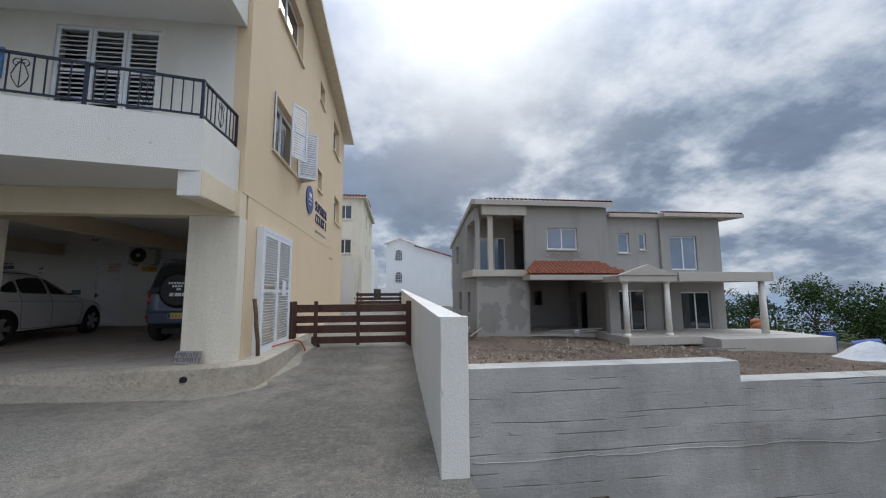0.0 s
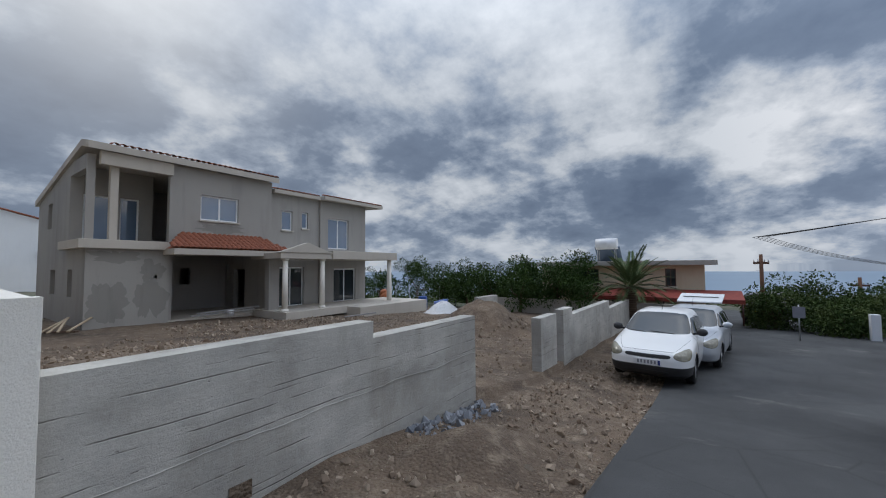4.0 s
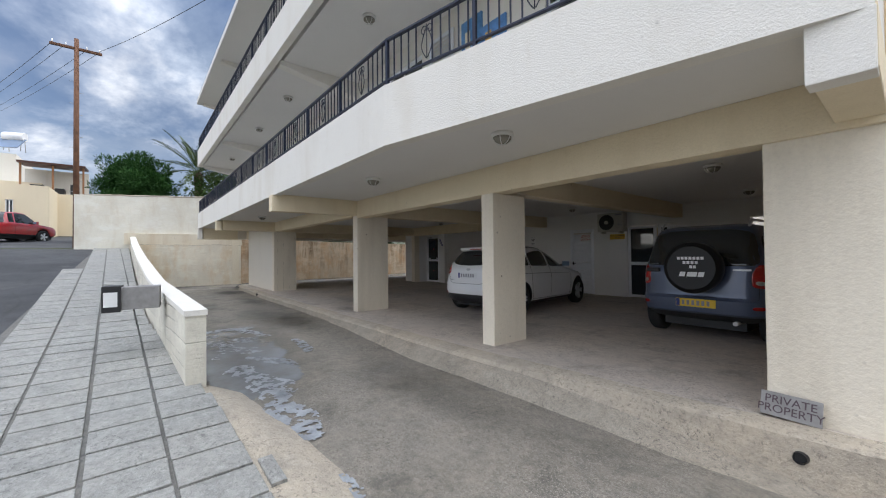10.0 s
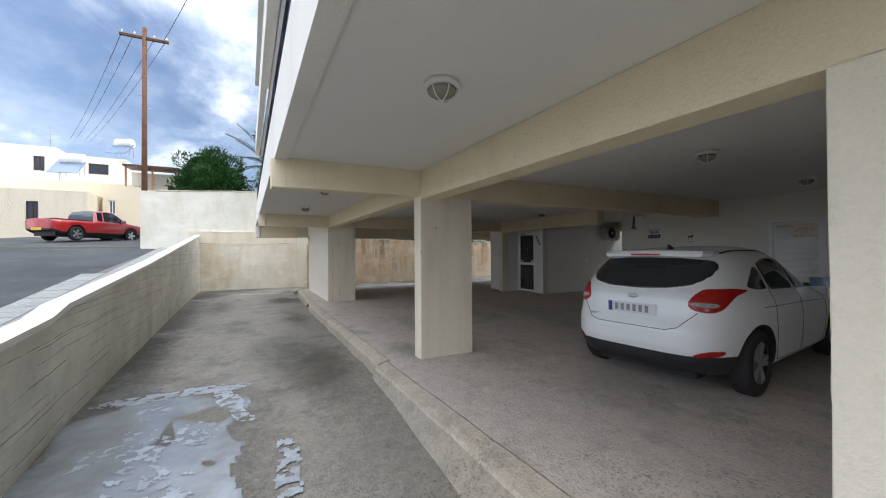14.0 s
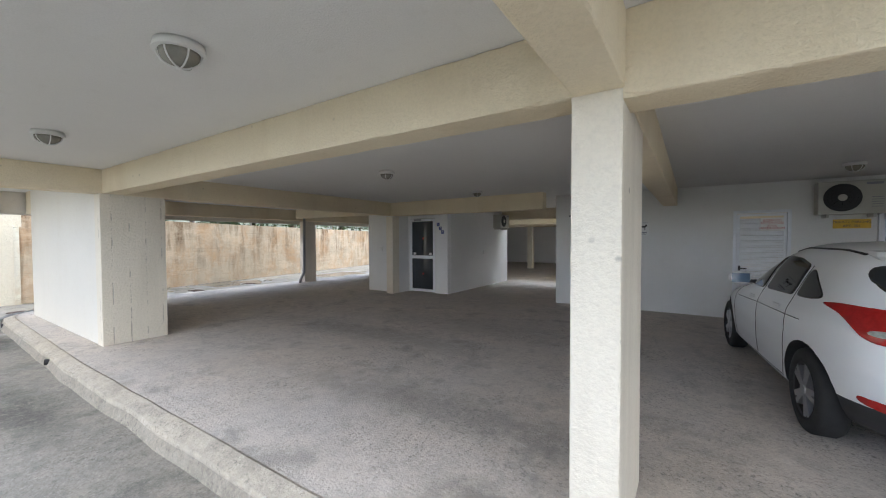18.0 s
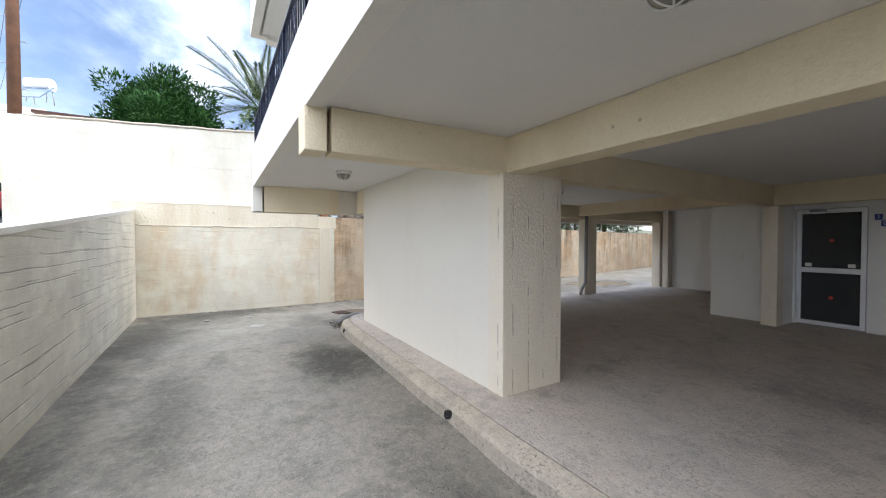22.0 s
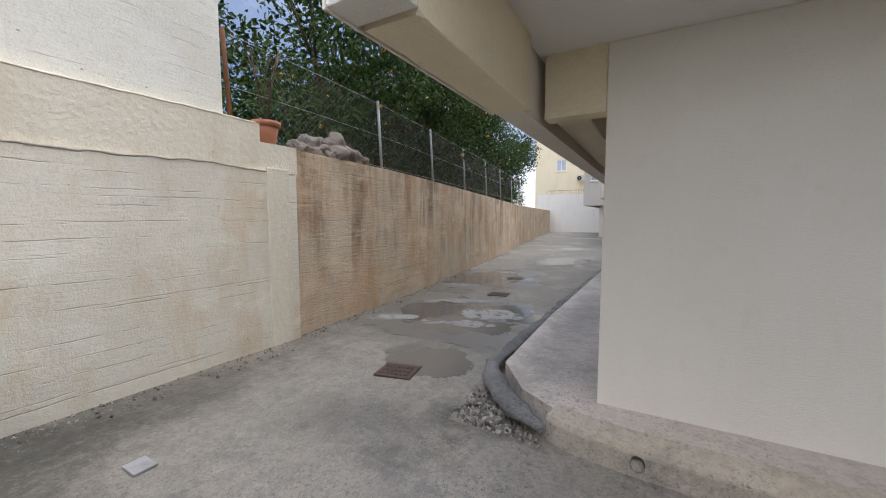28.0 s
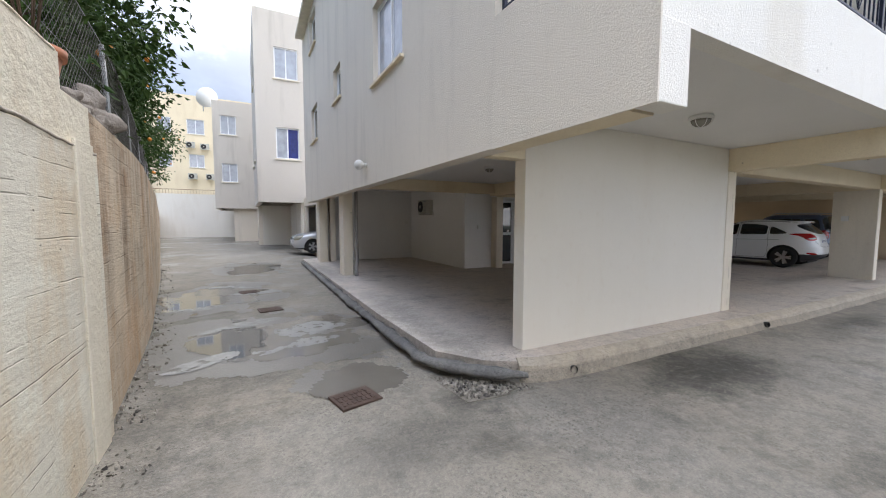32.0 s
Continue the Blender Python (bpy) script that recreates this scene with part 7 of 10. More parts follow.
    # windows
    for u0, z0, u1, z1, y, n in ((8.1, 3.25, 9.78, 4.4, 18.7, 2), (12.2, 3.12, 12.85, 4.2, 18.9, 1), (13.45, 3.3, 13.85, 4.22, 18.9, 1), (15.15, 2.2, 16.75, 4.05, 18.75, 2), (15.6, HB + 0.1, 17.35, 1.0, 18.75, 2), (12.0, HB + 0.1, 13.6, 1.1, 18.9, 2), (4.7, F1, 5.7, 4.2, 21.2, 1), (5.9, F1, 6.6, 4.2, 21.2, 1)):
        w, h, f = u1 - u0, z1 - z0, 0.07
        d = 0.1
        bm = bmesh.new()
        for lo, hi in (((u0, z0), (u0 + f, z1)), ((u1 - f, z0), (u1, z1)), ((u0 + f, z0), (u1 - f, z0 + f)), ((u0 + f, z1 - f), (u1 - f, z1))) + ((((u0 + u1) / 2 - f / 2, z0 + f), ((u0 + u1) / 2 + f / 2, z1 - f)),) * (n > 1):
            add_box(bm, (lo[0], y + d, lo[1]), (hi[0], y + d + 0.06, hi[1]), 0, Matrix.Translation(-o))
        wn_ = part("window", bm, M_PVC, e)
        box("pane", Vector((u0 + f, y + d + 0.02, z0 + f)) - o, Vector((u1 - f, y + d + 0.035, z1 - f)) - o, M_SKYGLASS if z0 > 2 else M_GLASS, wn_)
        if z0 > 2.5:
            P((u0 - 0.06, y - 0.08, z0 - 0.07), (u1 + 0.06, y + 0.1, z0 - 0.005), "window_sill", M_RENDER_PALE, 0.01)
    # damp patches of newer render
    for cx, cz, rx, rz_, sd in ((5.0, -0.25, 0.62, 0.75, 1.0), (6.25, -0.1, 0.52, 0.85, 4.0), (5.2, 1.55, 0.7, 0.25, 7.0), (6.3, 0.95, 0.35, 0.45, 9.0), (9.0, 2.9, 0.9, 0.2, 12.0)):
        ring = [(cx - o.x + rx * (1 + 0.6 * noise.fractal(Vector((math.cos(a) * 1.6, math.sin(a) * 1.6, sd)), 1.0, 2.0, 4)) * math.cos(a), cz - HB + rz_ * (1 + 0.6 * noise.fractal(Vector((math.cos(a) * 1.6, math.sin(a) * 1.6, sd)), 1.0, 2.0, 4)) * math.sin(a)) for a in steps(0, 6.2, 0.06)]
        prism("damp_render", ring, 0, 0.006, M_DAMPRENDER, e, m=Matrix(((1, 0, 0, 0), (0, 0, -1, 0), (0, 1, 0, 0), (0, 0, 0, 1))))
    return e


house()
# things left on the site
for k, (x0, y0, x1, y1, z) in enumerate(((7.6, 18.2, 10.2, 17.9, -0.98), (7.9, 18.35, 10.6, 18.2, -0.9), (12.9, 14.6, 14.6, 14.2, -1.35), (3.0, 19.5, 3.9, 17.4, -1.1))):
    bm = bmesh.new()
    add_box(bm, (0, -0.06, -0.025), (math.hypot(x1 - x0, y1 - y0), 0.06, 0.025), 0.003, pose(x0, y0, z, 0, -2, math.degrees(math.atan2(y1 - y0, x1 - x0))))
    tagged(part("plank", bm, M_SIGNBOARD if k < 3 else M_STICK), "loose grey building plank on the ground", "plank", "loose planks")
for k in range(7):
    bm = bmesh.new()
    add_box(bm, (0, -0.035, -0.02), (2.3, 0.035, 0.02), 0.003, pose(2.5 + 0.18 * k, 18.4 - 0.25 * k, -1.05 + 0.02 * k, 0, -6, 62 + 6 * (k % 3)))
    tagged(part("timber_batten", bm, plain("raw_timber", (0.42, 0.33, 0.22), 0.85, vary=0.3, scale=9)) if k == 0 else part("timber_batten", bm, bpy.data.materials["raw_timber"]), "raw timber batten stacked beside the house", "timber", "stacked battens")
pl = Mat("plastic_sheet", 0.25)
M_SHEET = pl.colour(pl.mix(pl.noise(6, 5), (0.45, 0.45, 0.44), (0.68, 0.69, 0.70))).bump(pl.noise(9, 5, 0.7), 0.8, 0.05).m
heap("plastic_sheet", (19.6, 13.4), 1.1, 0.75, M_SHEET, "crumpled translucent plastic sheet over a pile", plot_z, 3.0, 1.4)
M_BARREL = plain("blue_barrel_plastic", (0.03, 0.09, 0.32), 0.4, vary=0.2)
for x, y, lie in ((20.4, 15.6, 0), (20.9, 15.0, 1)):
    bm = bmesh.new()
    prof = [(0.0, 0.26), (0.05, 0.29), (0.3, 0.3), (0.34, 0.31), (0.38, 0.3), (0.62, 0.3), (0.66, 0.31), (0.7, 0.3), (0.9, 0.28), (0.93, 0.24)]
    for (za, ra), (zb, rb) in zip(prof, prof[1:]):
        add_tube(bm, (0, 0, za), (0, 0, zb), ra, rb, 20, caps=za == 0 or zb == 0.93)
    bm.transform(pose(x, y, plot_z(x, y) - 0.03, 78 * lie, 0, 40))
    if lie:
        bm.transform(Matrix.Translation((0, 0, 0.3)))
    tagged(part("plastic_barrel", bm, M_BARREL), "blue plastic barrel lying on the site" if lie else "blue plastic barrel standing on the site", "barrel", "blue barrels")
ch = empty("plastic_chair", (19.9, 16.0, plot_z(19.9, 16) - 0.03), 35, label="white plastic garden chair on the site", category="chair")
box("seat", (-0.22, -0.22, 0.40), (0.22, 0.22, 0.43), M_PVC, ch, 0.01)
box("backrest", (-0.22, 0.2, 0.43), (0.22, 0.23, 0.82), M_PVC, ch, 0.01)
for x in (-0.2, 0.2):
    for y in (-0.2, 0.2):
        tube("leg", (x, y, 0.4), (x * 1.15, y * 1.15, 0), 0.02, M_PVC, ch)
bk = empty("plaster_bucket", (9.3, 18.3, HB + 0.0), label="white plaster bucket in the open ground floor", category="bucket")
tube("bucket_body", (0, 0, 0), (0, 0, 0.28), 0.12, M_PVC, bk, 0.15, 18)
mixr = empty("concrete_mixer", (20.6, 19.0, plot_z(20.6, 19) - 0.05), label="orange concrete mixer standing beside the porch", category="mixer")
M_MIX = plain("mixer_orange", (0.42, 0.13, 0.04), 0.6, vary=0.4)
bm = bmesh.new()
add_tube(bm, (0, 0, 0.55), (0, 0.25, 0.95), 0.35, 0.38, 18)
add_tube(bm, (0, 0.25, 0.95), (0, 0.42, 1.25), 0.38, 0.2, 18)
part("drum", bm, M_MIX, mixr)
for x in (-0.3, 0.3):
    tube("leg", (x, -0.2, 0), (x * 0.5, 0, 0.7), 0.03, M_MIX, mixr)
    tube("leg", (x, 0.35, 0), (x * 0.5, 0, 0.7), 0.03, M_MIX, mixr)

# ---- vehicles ----
def paint(name, colour, metal=0.0):
    m = Mat(name, 0.28, metal, 0.6)
    m.b.inputs["Coat Weight"].default_value = 0.6
    m.b.inputs["Coat Roughness"].default_value = 0.08
    dust = m.ramp(m.noise(3.0, 6, 0.65), [(0.42, 0.0), (0.75, 1.0)])
    m.colour(m.mix(m.math("MULTIPLY", dust, 0.04), colour, (0.35, 0.31, 0.26)))
    m.rough(m.ramp(m.noise(5.0, 4, 0.6), [(0.35, 0.30), (0.75, 0.33)]))
    return m.m


P_WHITE = paint("white_car_paint", (0.80, 0.81, 0.82))
P_OLDWHITE = paint("dusty_white_car_paint", (0.76, 0.76, 0.75))
P_SILVER = paint("silver_car_paint", (0.50, 0.52, 0.55), 0.35)
P_BLUE = paint("blue_grey_car_paint", (0.075, 0.10, 0.165), 0.3)
P_DARK = paint("dark_grey_car_paint", (0.055, 0.057, 0.06), 0.2)
P_RED = paint("red_car_paint", (0.36, 0.012, 0.016))
M_TYRE = plain("tyre_rubber", (0.02, 0.02, 0.02), 0.85, vary=0.3, scale=20)
M_RIM = plain("alloy_rim", (0.55, 0.56, 0.58), 0.3, 0.8)
M_TRIM = plain("dark_bumper_plastic", (0.03, 0.03, 0.032), 0.6, vary=0.2)
M_CARGLASS = glass("car_glass", (0.012, 0.015, 0.017), 0.04)
M_LAMPRED = plain("red_lamp_lens", (0.42, 0.012, 0.012), 0.12, vary=0.3, scale=25, spec=0.8)
M_LAMPCLEAR = plain("clear_lamp_lens", (0.42, 0.42, 0.38), 0.12, vary=0.5, scale=18, spec=0.9)
M_HEADLAMP = plain("dull_headlamp_lens", (0.27, 0.25, 0.18), 0.12, vary=0.5, scale=18, spec=0.9)
M_PLATEW = plain("white_plate", (0.74, 0.75, 0.76), 0.4, vary=0.05)
M_PLATEY = plain("yellow_plate", (0.75, 0.50, 0.03), 0.4, vary=0.08)


class CarShape:
    """A car's skin as a grid of cross-sections from tail to nose, along +y."""

    def __init__(self, length, width, top, belt, sill, plan, axles, radius, tumble=0.20):
        self.L, self.W, self.axles, self.R = length, width, axles, radius
        self.ys = sorted(set([0.0, 0.03, 0.08, 0.16] + steps(0.22, length - 0.22, 0.065) + [length - 0.16, length - 0.08, length - 0.03, length]))
        self.rows = []
        for y in self.ys:
            zt, w = lerp(y, top), width / 2 * lerp(y, plan)
            s = sill + (0.14 * max(0, 1 - min(y, length - y) / 0.35))
            for ya in axles:
                d = abs(y - ya)
                if d < radius * 1.16:
                    s = max(s, radius + math.sqrt((radius * 1.16) ** 2 - d * d))
            b = min(lerp(y, belt), zt - 0.05)
            s = min(s, b - 0.12)
            h = b - s
            tall = max(0.0, zt - b - 0.1)
            wr = w * (0.945 - tumble * min(1, tall / 0.62))
            self.rows.append([(w * 0.90, s), (w * 0.975, s + h * 0.14), (w, s + h * 0.42), (w * 1.0, s + h * 0.76), (w * 0.985, b - h * 0.06), (w * 0.95, b),
                              (w * 0.93, b + 0.015), ((w * 0.93 * 0.1 + wr * 0.9) , zt - 0.07 if tall > 0.1 else b + (zt - b) * 0.5), (wr * 0.94, zt - 0.028), (wr * 0.6, zt - 0.004), (0.0, zt + 0.012)])

    def at(self, i, j, side, lift=0.0):
        x, z = self.rows[i][j]
        v = Vector((side * x, self.ys[i], z))
        if lift:
            v += Vector((side * lift * (1 if j < 8 else 0.2), 0, lift * (0.15 if j < 7 else 1)))
        return v

    def strip(self, bm, y0, y1, j0, j1, sides=(-1, 1), lift=0.0):
        """Quads of the skin between two lengths and two rows."""
        for i in range(len(self.ys) - 1):
            if self.ys[i] < y0 - 1e-4 or self.ys[i + 1] > y1 + 1e-4:
                continue
            for j in range(j0, j1):
                for s in sides:
                    q = [self.at(i, j, s, lift), self.at(i + 1, j, s, lift), self.at(i + 1, j + 1, s, lift), self.at(i, j + 1, s, lift)]
                    if s > 0:
                        q.reverse()
                    bm.faces.new([bm.verts.new(p) for p in q])

    def end(self, bm, i, j0, j1, u0=-1.0, u1=1.0, lift=0.0, bulge=0.07):
        """The rounded tail or nose face between two rows."""
        way = -1 if i == 0 else 1
        n = 14
        us = [u0 + (u1 - u0) * k / n for k in range(n + 1)]

        def p(j, u):
            w, z = self.rows[i][j]
            top = self.rows[i][5][1]
            f = min(1.0, max(0.0, (z - self.rows[i][0][1]) / (top - self.rows[i][0][1])))
            return Vector((u * w, self.ys[i] + way * (bulge * (1 - u * u) * (1 - 0.5 * f * f) + lift), z))

        for j in range(j0, j1):
            for a, b in zip(us, us[1:]):
                bm.faces.new([bm.verts.new(v) for v in (p(j, a), p(j, b), p(j + 1, b), p(j + 1, a))])

    def skin(self, bm):
        bmesh.ops.remove_doubles(bm, verts=bm.verts[:], dist=0.0008)
        bmesh.ops.recalc_face_normals(bm, faces=bm.faces[:])


def snap(shape, y):
    return min(shape.ys, key=lambda v: abs(v - y))


def wheel_meshes(r, w, spokes=5):
    prof = [(r * 0.66, -w / 2 + 0.01), (r * 0.8, -w / 2), (r * 0.95, -w / 2 + 0.015), (r, -w / 2 + 0.04), (r, w / 2 - 0.04), (r * 0.95, w / 2 - 0.015), (r * 0.8, w / 2), (r * 0.66, w / 2 - 0.01), (r * 0.64, 0)]
    t = bmesh.new()
    n = 28
    rings = [[t.verts.new((x, math.cos(math.tau * k / n) * q, math.sin(math.tau * k / n) * q)) for k in range(n)] for q, x in prof]
    for a, b in zip(rings, rings[1:]):
        for k in range(n):
            t.faces.new((a[k], a[(k + 1) % n], b[(k + 1) % n], b[k])).smooth = True
    m = bmesh.new()
    add_tube(m, (-0.02, 0, 0), (0.0, 0, 0), r * 0.66, r * 0.66, 28)
    for q0, q1, x in ((0.60, 0.67, w / 2 - 0.02),):
        for k in range(n):
            a, b = math.tau * k / n, math.tau * (k + 1) / n
            m.faces.new([m.verts.new((xx, math.cos(c) * q * r, math.sin(c) * q * r)) for xx, c, q in ((x, a, q0), (x, b, q0), (x + 0.008, b, q1), (x + 0.008, a, q1))])
    s = bmesh.new()
    for k in range(spokes * 2):
        a = math.tau * (k // 2) / spokes + (0.16 if k % 2 else -0.16)
        add_box(s, (w / 2 - 0.055, 0.04, -0.022), (w / 2 - 0.015, r * 0.63, 0.022), 0, Matrix.Rotation(a, 4, "X"))
    add_tube(s, (w / 2 - 0.06, 0, 0), (w / 2 - 0.005, 0, 0), r * 0.17, r * 0.13, 16)
    return t, m, s


def grow(e, k):
    """Brings a thing built in metres to the plan's units."""
    kids = [c for c in e.children_recursive]
    for me in {c.data for c in kids if c.data}:
        me.transform(Matrix.Scale(k, 4))
    for c in kids:
        m = c.matrix_basis.copy()
        m.translation *= k
        c.matrix_basis = m


def vehicle(name, at, rz, label, shape, colour, glassed, screen, tail, doors, extras, group="parked cars", rim=None, trim_rows=1):
    e = empty(name, at, rz, label=label, category="car", group=group)
    S = shape
    last = len(S.ys) - 1
    scr, tl = [snap(S, v) for v in screen], [snap(S, v) for v in tail]
    sides = [(snap(S, a), snap(S, b)) for a, b in glassed]
    body = bmesh.new()
    S.strip(body, 0, S.L, trim_rows, 6)
    for a, b in [(0, min(v[0] for v in sides))] + [(x[1], y[0]) for x, y in zip(sides, sides[1:])] + [(max(v[1] for v in sides), S.L)]:
        S.strip(body, a, b, 6, 7)
    S.strip(body, 0, S.L, 7, 8)
    for a, b in ((0, tl[0]), (tl[1], scr[0]), (scr[1], S.L)):
        S.strip(body, a, b, 8, 10)
    S.end(body, 0, trim_rows, 10)
    S.end(body, last, trim_rows, 10)
    S.skin(body)
    part("body", body, colour, e, smooth=True)
    for nm, a, b in (("windscreen", *scr), ("rear_window", *tl)):
        bm = bmesh.new()
        S.strip(bm, a, b, 8, 10, lift=-0.002)
        S.skin(bm)
        part(nm, bm, M_CARGLASS, e, smooth=True)
    for a, b in sides:
        for s in (-1, 1):
            bm = bmesh.new()
            S.strip(bm, a, b, 6, 7, (s,), -0.004)
            S.skin(bm)
            part("side_window", bm, M_CARGLASS, e, smooth=True)
    # lower trim all round
    sill = bmesh.new()
    S.strip(sill, 0, S.L, 0, trim_rows, lift=0.0)
    S.skin(sill)
    part("sill", sill, M_TRIM, e, smooth=True)
    for nm, i in (("rear_bumper", 0), ("front_bumper", last)):
        bm = bmesh.new()
        S.end(bm, i, 0, trim_rows, lift=0.012)
        S.skin(bm)
        part(nm, bm, M_TRIM, e, "dark plastic bumper", smooth=True)
    box("underbody", (-S.W * 0.34, 0.25, 0.2), (S.W * 0.34, S.L - 0.25, 0.62), M_BLACK, e)
    t, m, s = wheel_meshes(S.R, 0.2)
    made = None
    for ya in S.axles:
        for sd in (1, -1):
            g = pose(sd * (S.W / 2 - 0.115), ya, S.R, 0, 0, 0 if sd > 0 else 180)
            if made is None:
                w = part("wheel", t, M_TYRE, e, "black tyre")
                w.matrix_basis = g
                made = (w, part("rim", m, M_TRIM, w), part("spokes", s, rim or M_RIM, w))
            else:
                w = again(made[0], e, g)
                again(made[1], w, Matrix(), "rim")
                again(made[2], w, Matrix(), "spokes")
    # doors' seams, handles, mirrors
    for y in doors:
        for sd in (-1, 1):
            y0 = snap(S, y)
            i = S.ys.index(y0)
            bm = bmesh.new()
            for j in range(1, 6):
                p, q = S.at(i, j, sd, 0.002), S.at(i, j + 1, sd, 0.002)
                add_tube(bm, p, q, 0.004, sides=4, caps=False)
            part("door_seam", bm, M_BLACK, e)
    for y in doors[:-1]:
        i = S.ys.index(snap(S, y + 0.18))
        for sd in (-1, 1):
            p = S.at(i, 4, sd, 0.016)
            box("door_handle", p - Vector((0.014, 0.09, 0.03)), p + Vector((0.014, 0.09, -0.002)), colour, e, 0.008)
    i = S.ys.index(snap(S, sides[-1][1] - 0.12))
    for sd in (-1, 1):
        p = S.at(i, 6, sd)
        mr = box("mirror", p + Vector((sd * 0.05, -0.06, 0.0)) - Vector((0.06 if sd > 0 else 0.14, 0, 0)) * 0, p + Vector((sd * 0.24, 0.06, 0.14)), colour, e, 0.025)
        box("mirror_glass", (p + Vector((sd * 0.07, -0.064, 0.02))), (p + Vector((sd * 0.22, -0.060, 0.12))), M_SKYGLASS, mr)
        box("mirror_foot", p + Vector((sd * -0.02, -0.03, 0.02)), p + Vector((sd * 0.06, 0.03, 0.06)), M_BLACK, mr)
    extras(e, S, last)
    grow(e, 1 / UNIT)
    return e


def lamp_side(e, S, y0, y1, j0, j1, name, mat, label=""):
    for sd in (-1, 1):
        bm = bmesh.new()
        S.strip(bm, y0, y1, j0, j1, (sd,), 0.006)
        S.skin(bm)
        part(name, bm, mat, e, label, smooth=True)


def lamp_end(e, S, i, j0, j1, u0, u1, name, mat, label="", lift=0.008):
    for sd in (-1, 1):
        bm = bmesh.new()
        S.end(bm, i, j0, j1, min(sd * u0, sd * u1), max(sd * u0, sd * u1), lift)
        S.skin(bm)
        part(name, bm, mat, e, label, smooth=True)


def plate(e, S, i, z, mat, w=0.52, name="number_plate"):
    way = -1 if i == 0 else 1
    y = S.ys[i] + way * 0.075
    p = box(name, (-w / 2, y, z - 0.06), (w / 2, y + way * 0.016, z + 0.06), mat, e, 0.004)
    for k in range(6):
        box("character_bar", (-w * 0.36 + k * w * 0.125, y + way * 0.0165, z - 0.02), (-w * 0.32 + k * w * 0.125, y + way * 0.018, z + 0.02), M_GREYBAR, p)


PLAN = lambda L: [(0, 0.80), (0.08, 0.88), (0.25, 0.955), (0.7, 0.99), (L * 0.45, 1.0), (L - 0.9, 0.98), (L - 0.35, 0.91), (L - 0.12, 0.82), (L, 0.70)]

class SliceBody:
    """A car's body lofted from level slices, tail at y = 0 and nose towards +y."""

    def __init__(self, length, tail, nose, half, axles, radius, rear=5.0, front=4.0):
        self.L, self.axles, self.R, self.half = length, axles, radius, half
        lo, hi = tail[0][0], tail[-1][0]
        zs = sorted(set([round(v, 3) for v in steps(lo, hi - 0.1, 0.03)] + [hi - 0.1, hi - 0.07, hi - 0.045, hi - 0.025, hi - 0.012, hi - 0.004, hi]))
        bm, rings, n = bmesh.new(), [], 40
        for z in zs:
            t, f, b = lerp(z, tail), lerp(z, nose), lerp(z, half)
            c, raw = (t + f) / 2, []
            for k in range(401):
                a = -math.pi / 2 + math.pi * k / 400
                e = rear if a < 0 else front
                raw.append(Vector((b * max(0.0, math.cos(a)) ** (2 / e), c + (f - t) / 2 * math.copysign(abs(math.sin(a)) ** (2 / e), a))))
            run = [0.0]
            for p, q in zip(raw, raw[1:]):
                run.append(run[-1] + (q - p).length)
            side, k = [], 0
            for i in range(n + 1):
                d = run[-1] * i / n
                while k < 399 and run[k + 1] < d:
                    k += 1
                side.append(raw[k].lerp(raw[k + 1], (d - run[k]) / max(1e-9, run[k + 1] - run[k])))
            rings.append([bm.verts.new((p.x, p.y, z)) for p in side] + [bm.verts.new((-p.x, p.y, z)) for p in side[-2:0:-1]])
        for a, b in zip(rings, rings[1:]):
            for k in range(len(a)):
                bm.faces.new((a[k], a[(k + 1) % len(a)], b[(k + 1) % len(a)], b[k]))
        bm.faces.new(rings[0][::-1]), bm.faces.new(rings[-1])
        bmesh.ops.recalc_face_normals(bm, faces=bm.faces[:])
        self.tree = bvhtree.BVHTree.FromBMesh(bm)
        self.bm = bm

    def meshed(self, low):
        """The skin with its wheel arches cut out, parted into paint and lower trim."""
        me = bpy.data.meshes.new("body")
        self.bm.to_mesh(me)
        tmp = bpy.data.objects.new("body", me)
        cut = bmesh.new()
        for ya in self.axles:
            for sd in (-1, 1):
                add_tube(cut, (sd * 0.5, ya, self.R), (sd * 1.3, ya, self.R), self.R * 1.17, sides=32)
        bmesh.ops.recalc_face_normals(cut, faces=cut.faces[:])
        cme = bpy.data.meshes.new("arches")
        cut.to_mesh(cme)
        cut.free()
        knife = bpy.data.objects.new("arches", cme)
        scene.collection.objects.link(tmp)
        scene.collection.objects.link(knife)
        mod = tmp.modifiers.new("arches", "BOOLEAN")
        mod.object, mod.operation, mod.solver = knife, "DIFFERENCE", "EXACT"
        out = bpy.data.meshes.new_from_object(tmp.evaluated_get(bpy.context.evaluated_depsgraph_get()))
        bpy.data.objects.remove(tmp)
        bpy.data.objects.remove(knife)
        bpy.data.meshes.remove(me)
        bpy.data.meshes.remove(cme)
        res = []
        for trim in (False, True):
            b = bmesh.new()
            b.from_mesh(out)
            drop = []
            for f in b.faces:
                c = f.calc_center_median()
                arch = abs(c.x) < 0.995 * lerp(c.z, self.half) and any(math.hypot(c.y - ya, c.z - self.R) < self.R * 1.172 for ya in self.axles) and f.calc_area() > 1e-9 and not (abs(f.normal.x) > 0.8 and abs(c.x) > 0.6)
                if (max(v.co.z for v in f.verts) <= low(c.y) + 1e-4 or arch) != trim:
                    drop.append(f)
            bmesh.ops.delete(b, geom=drop, context="FACES")
            for e in b.edges:
                if len(e.link_faces) == 2 and e.calc_face_angle(0) > 0.6:
                    e.smooth = False
            res.append(b)
        bpy.data.meshes.remove(out)
        return res

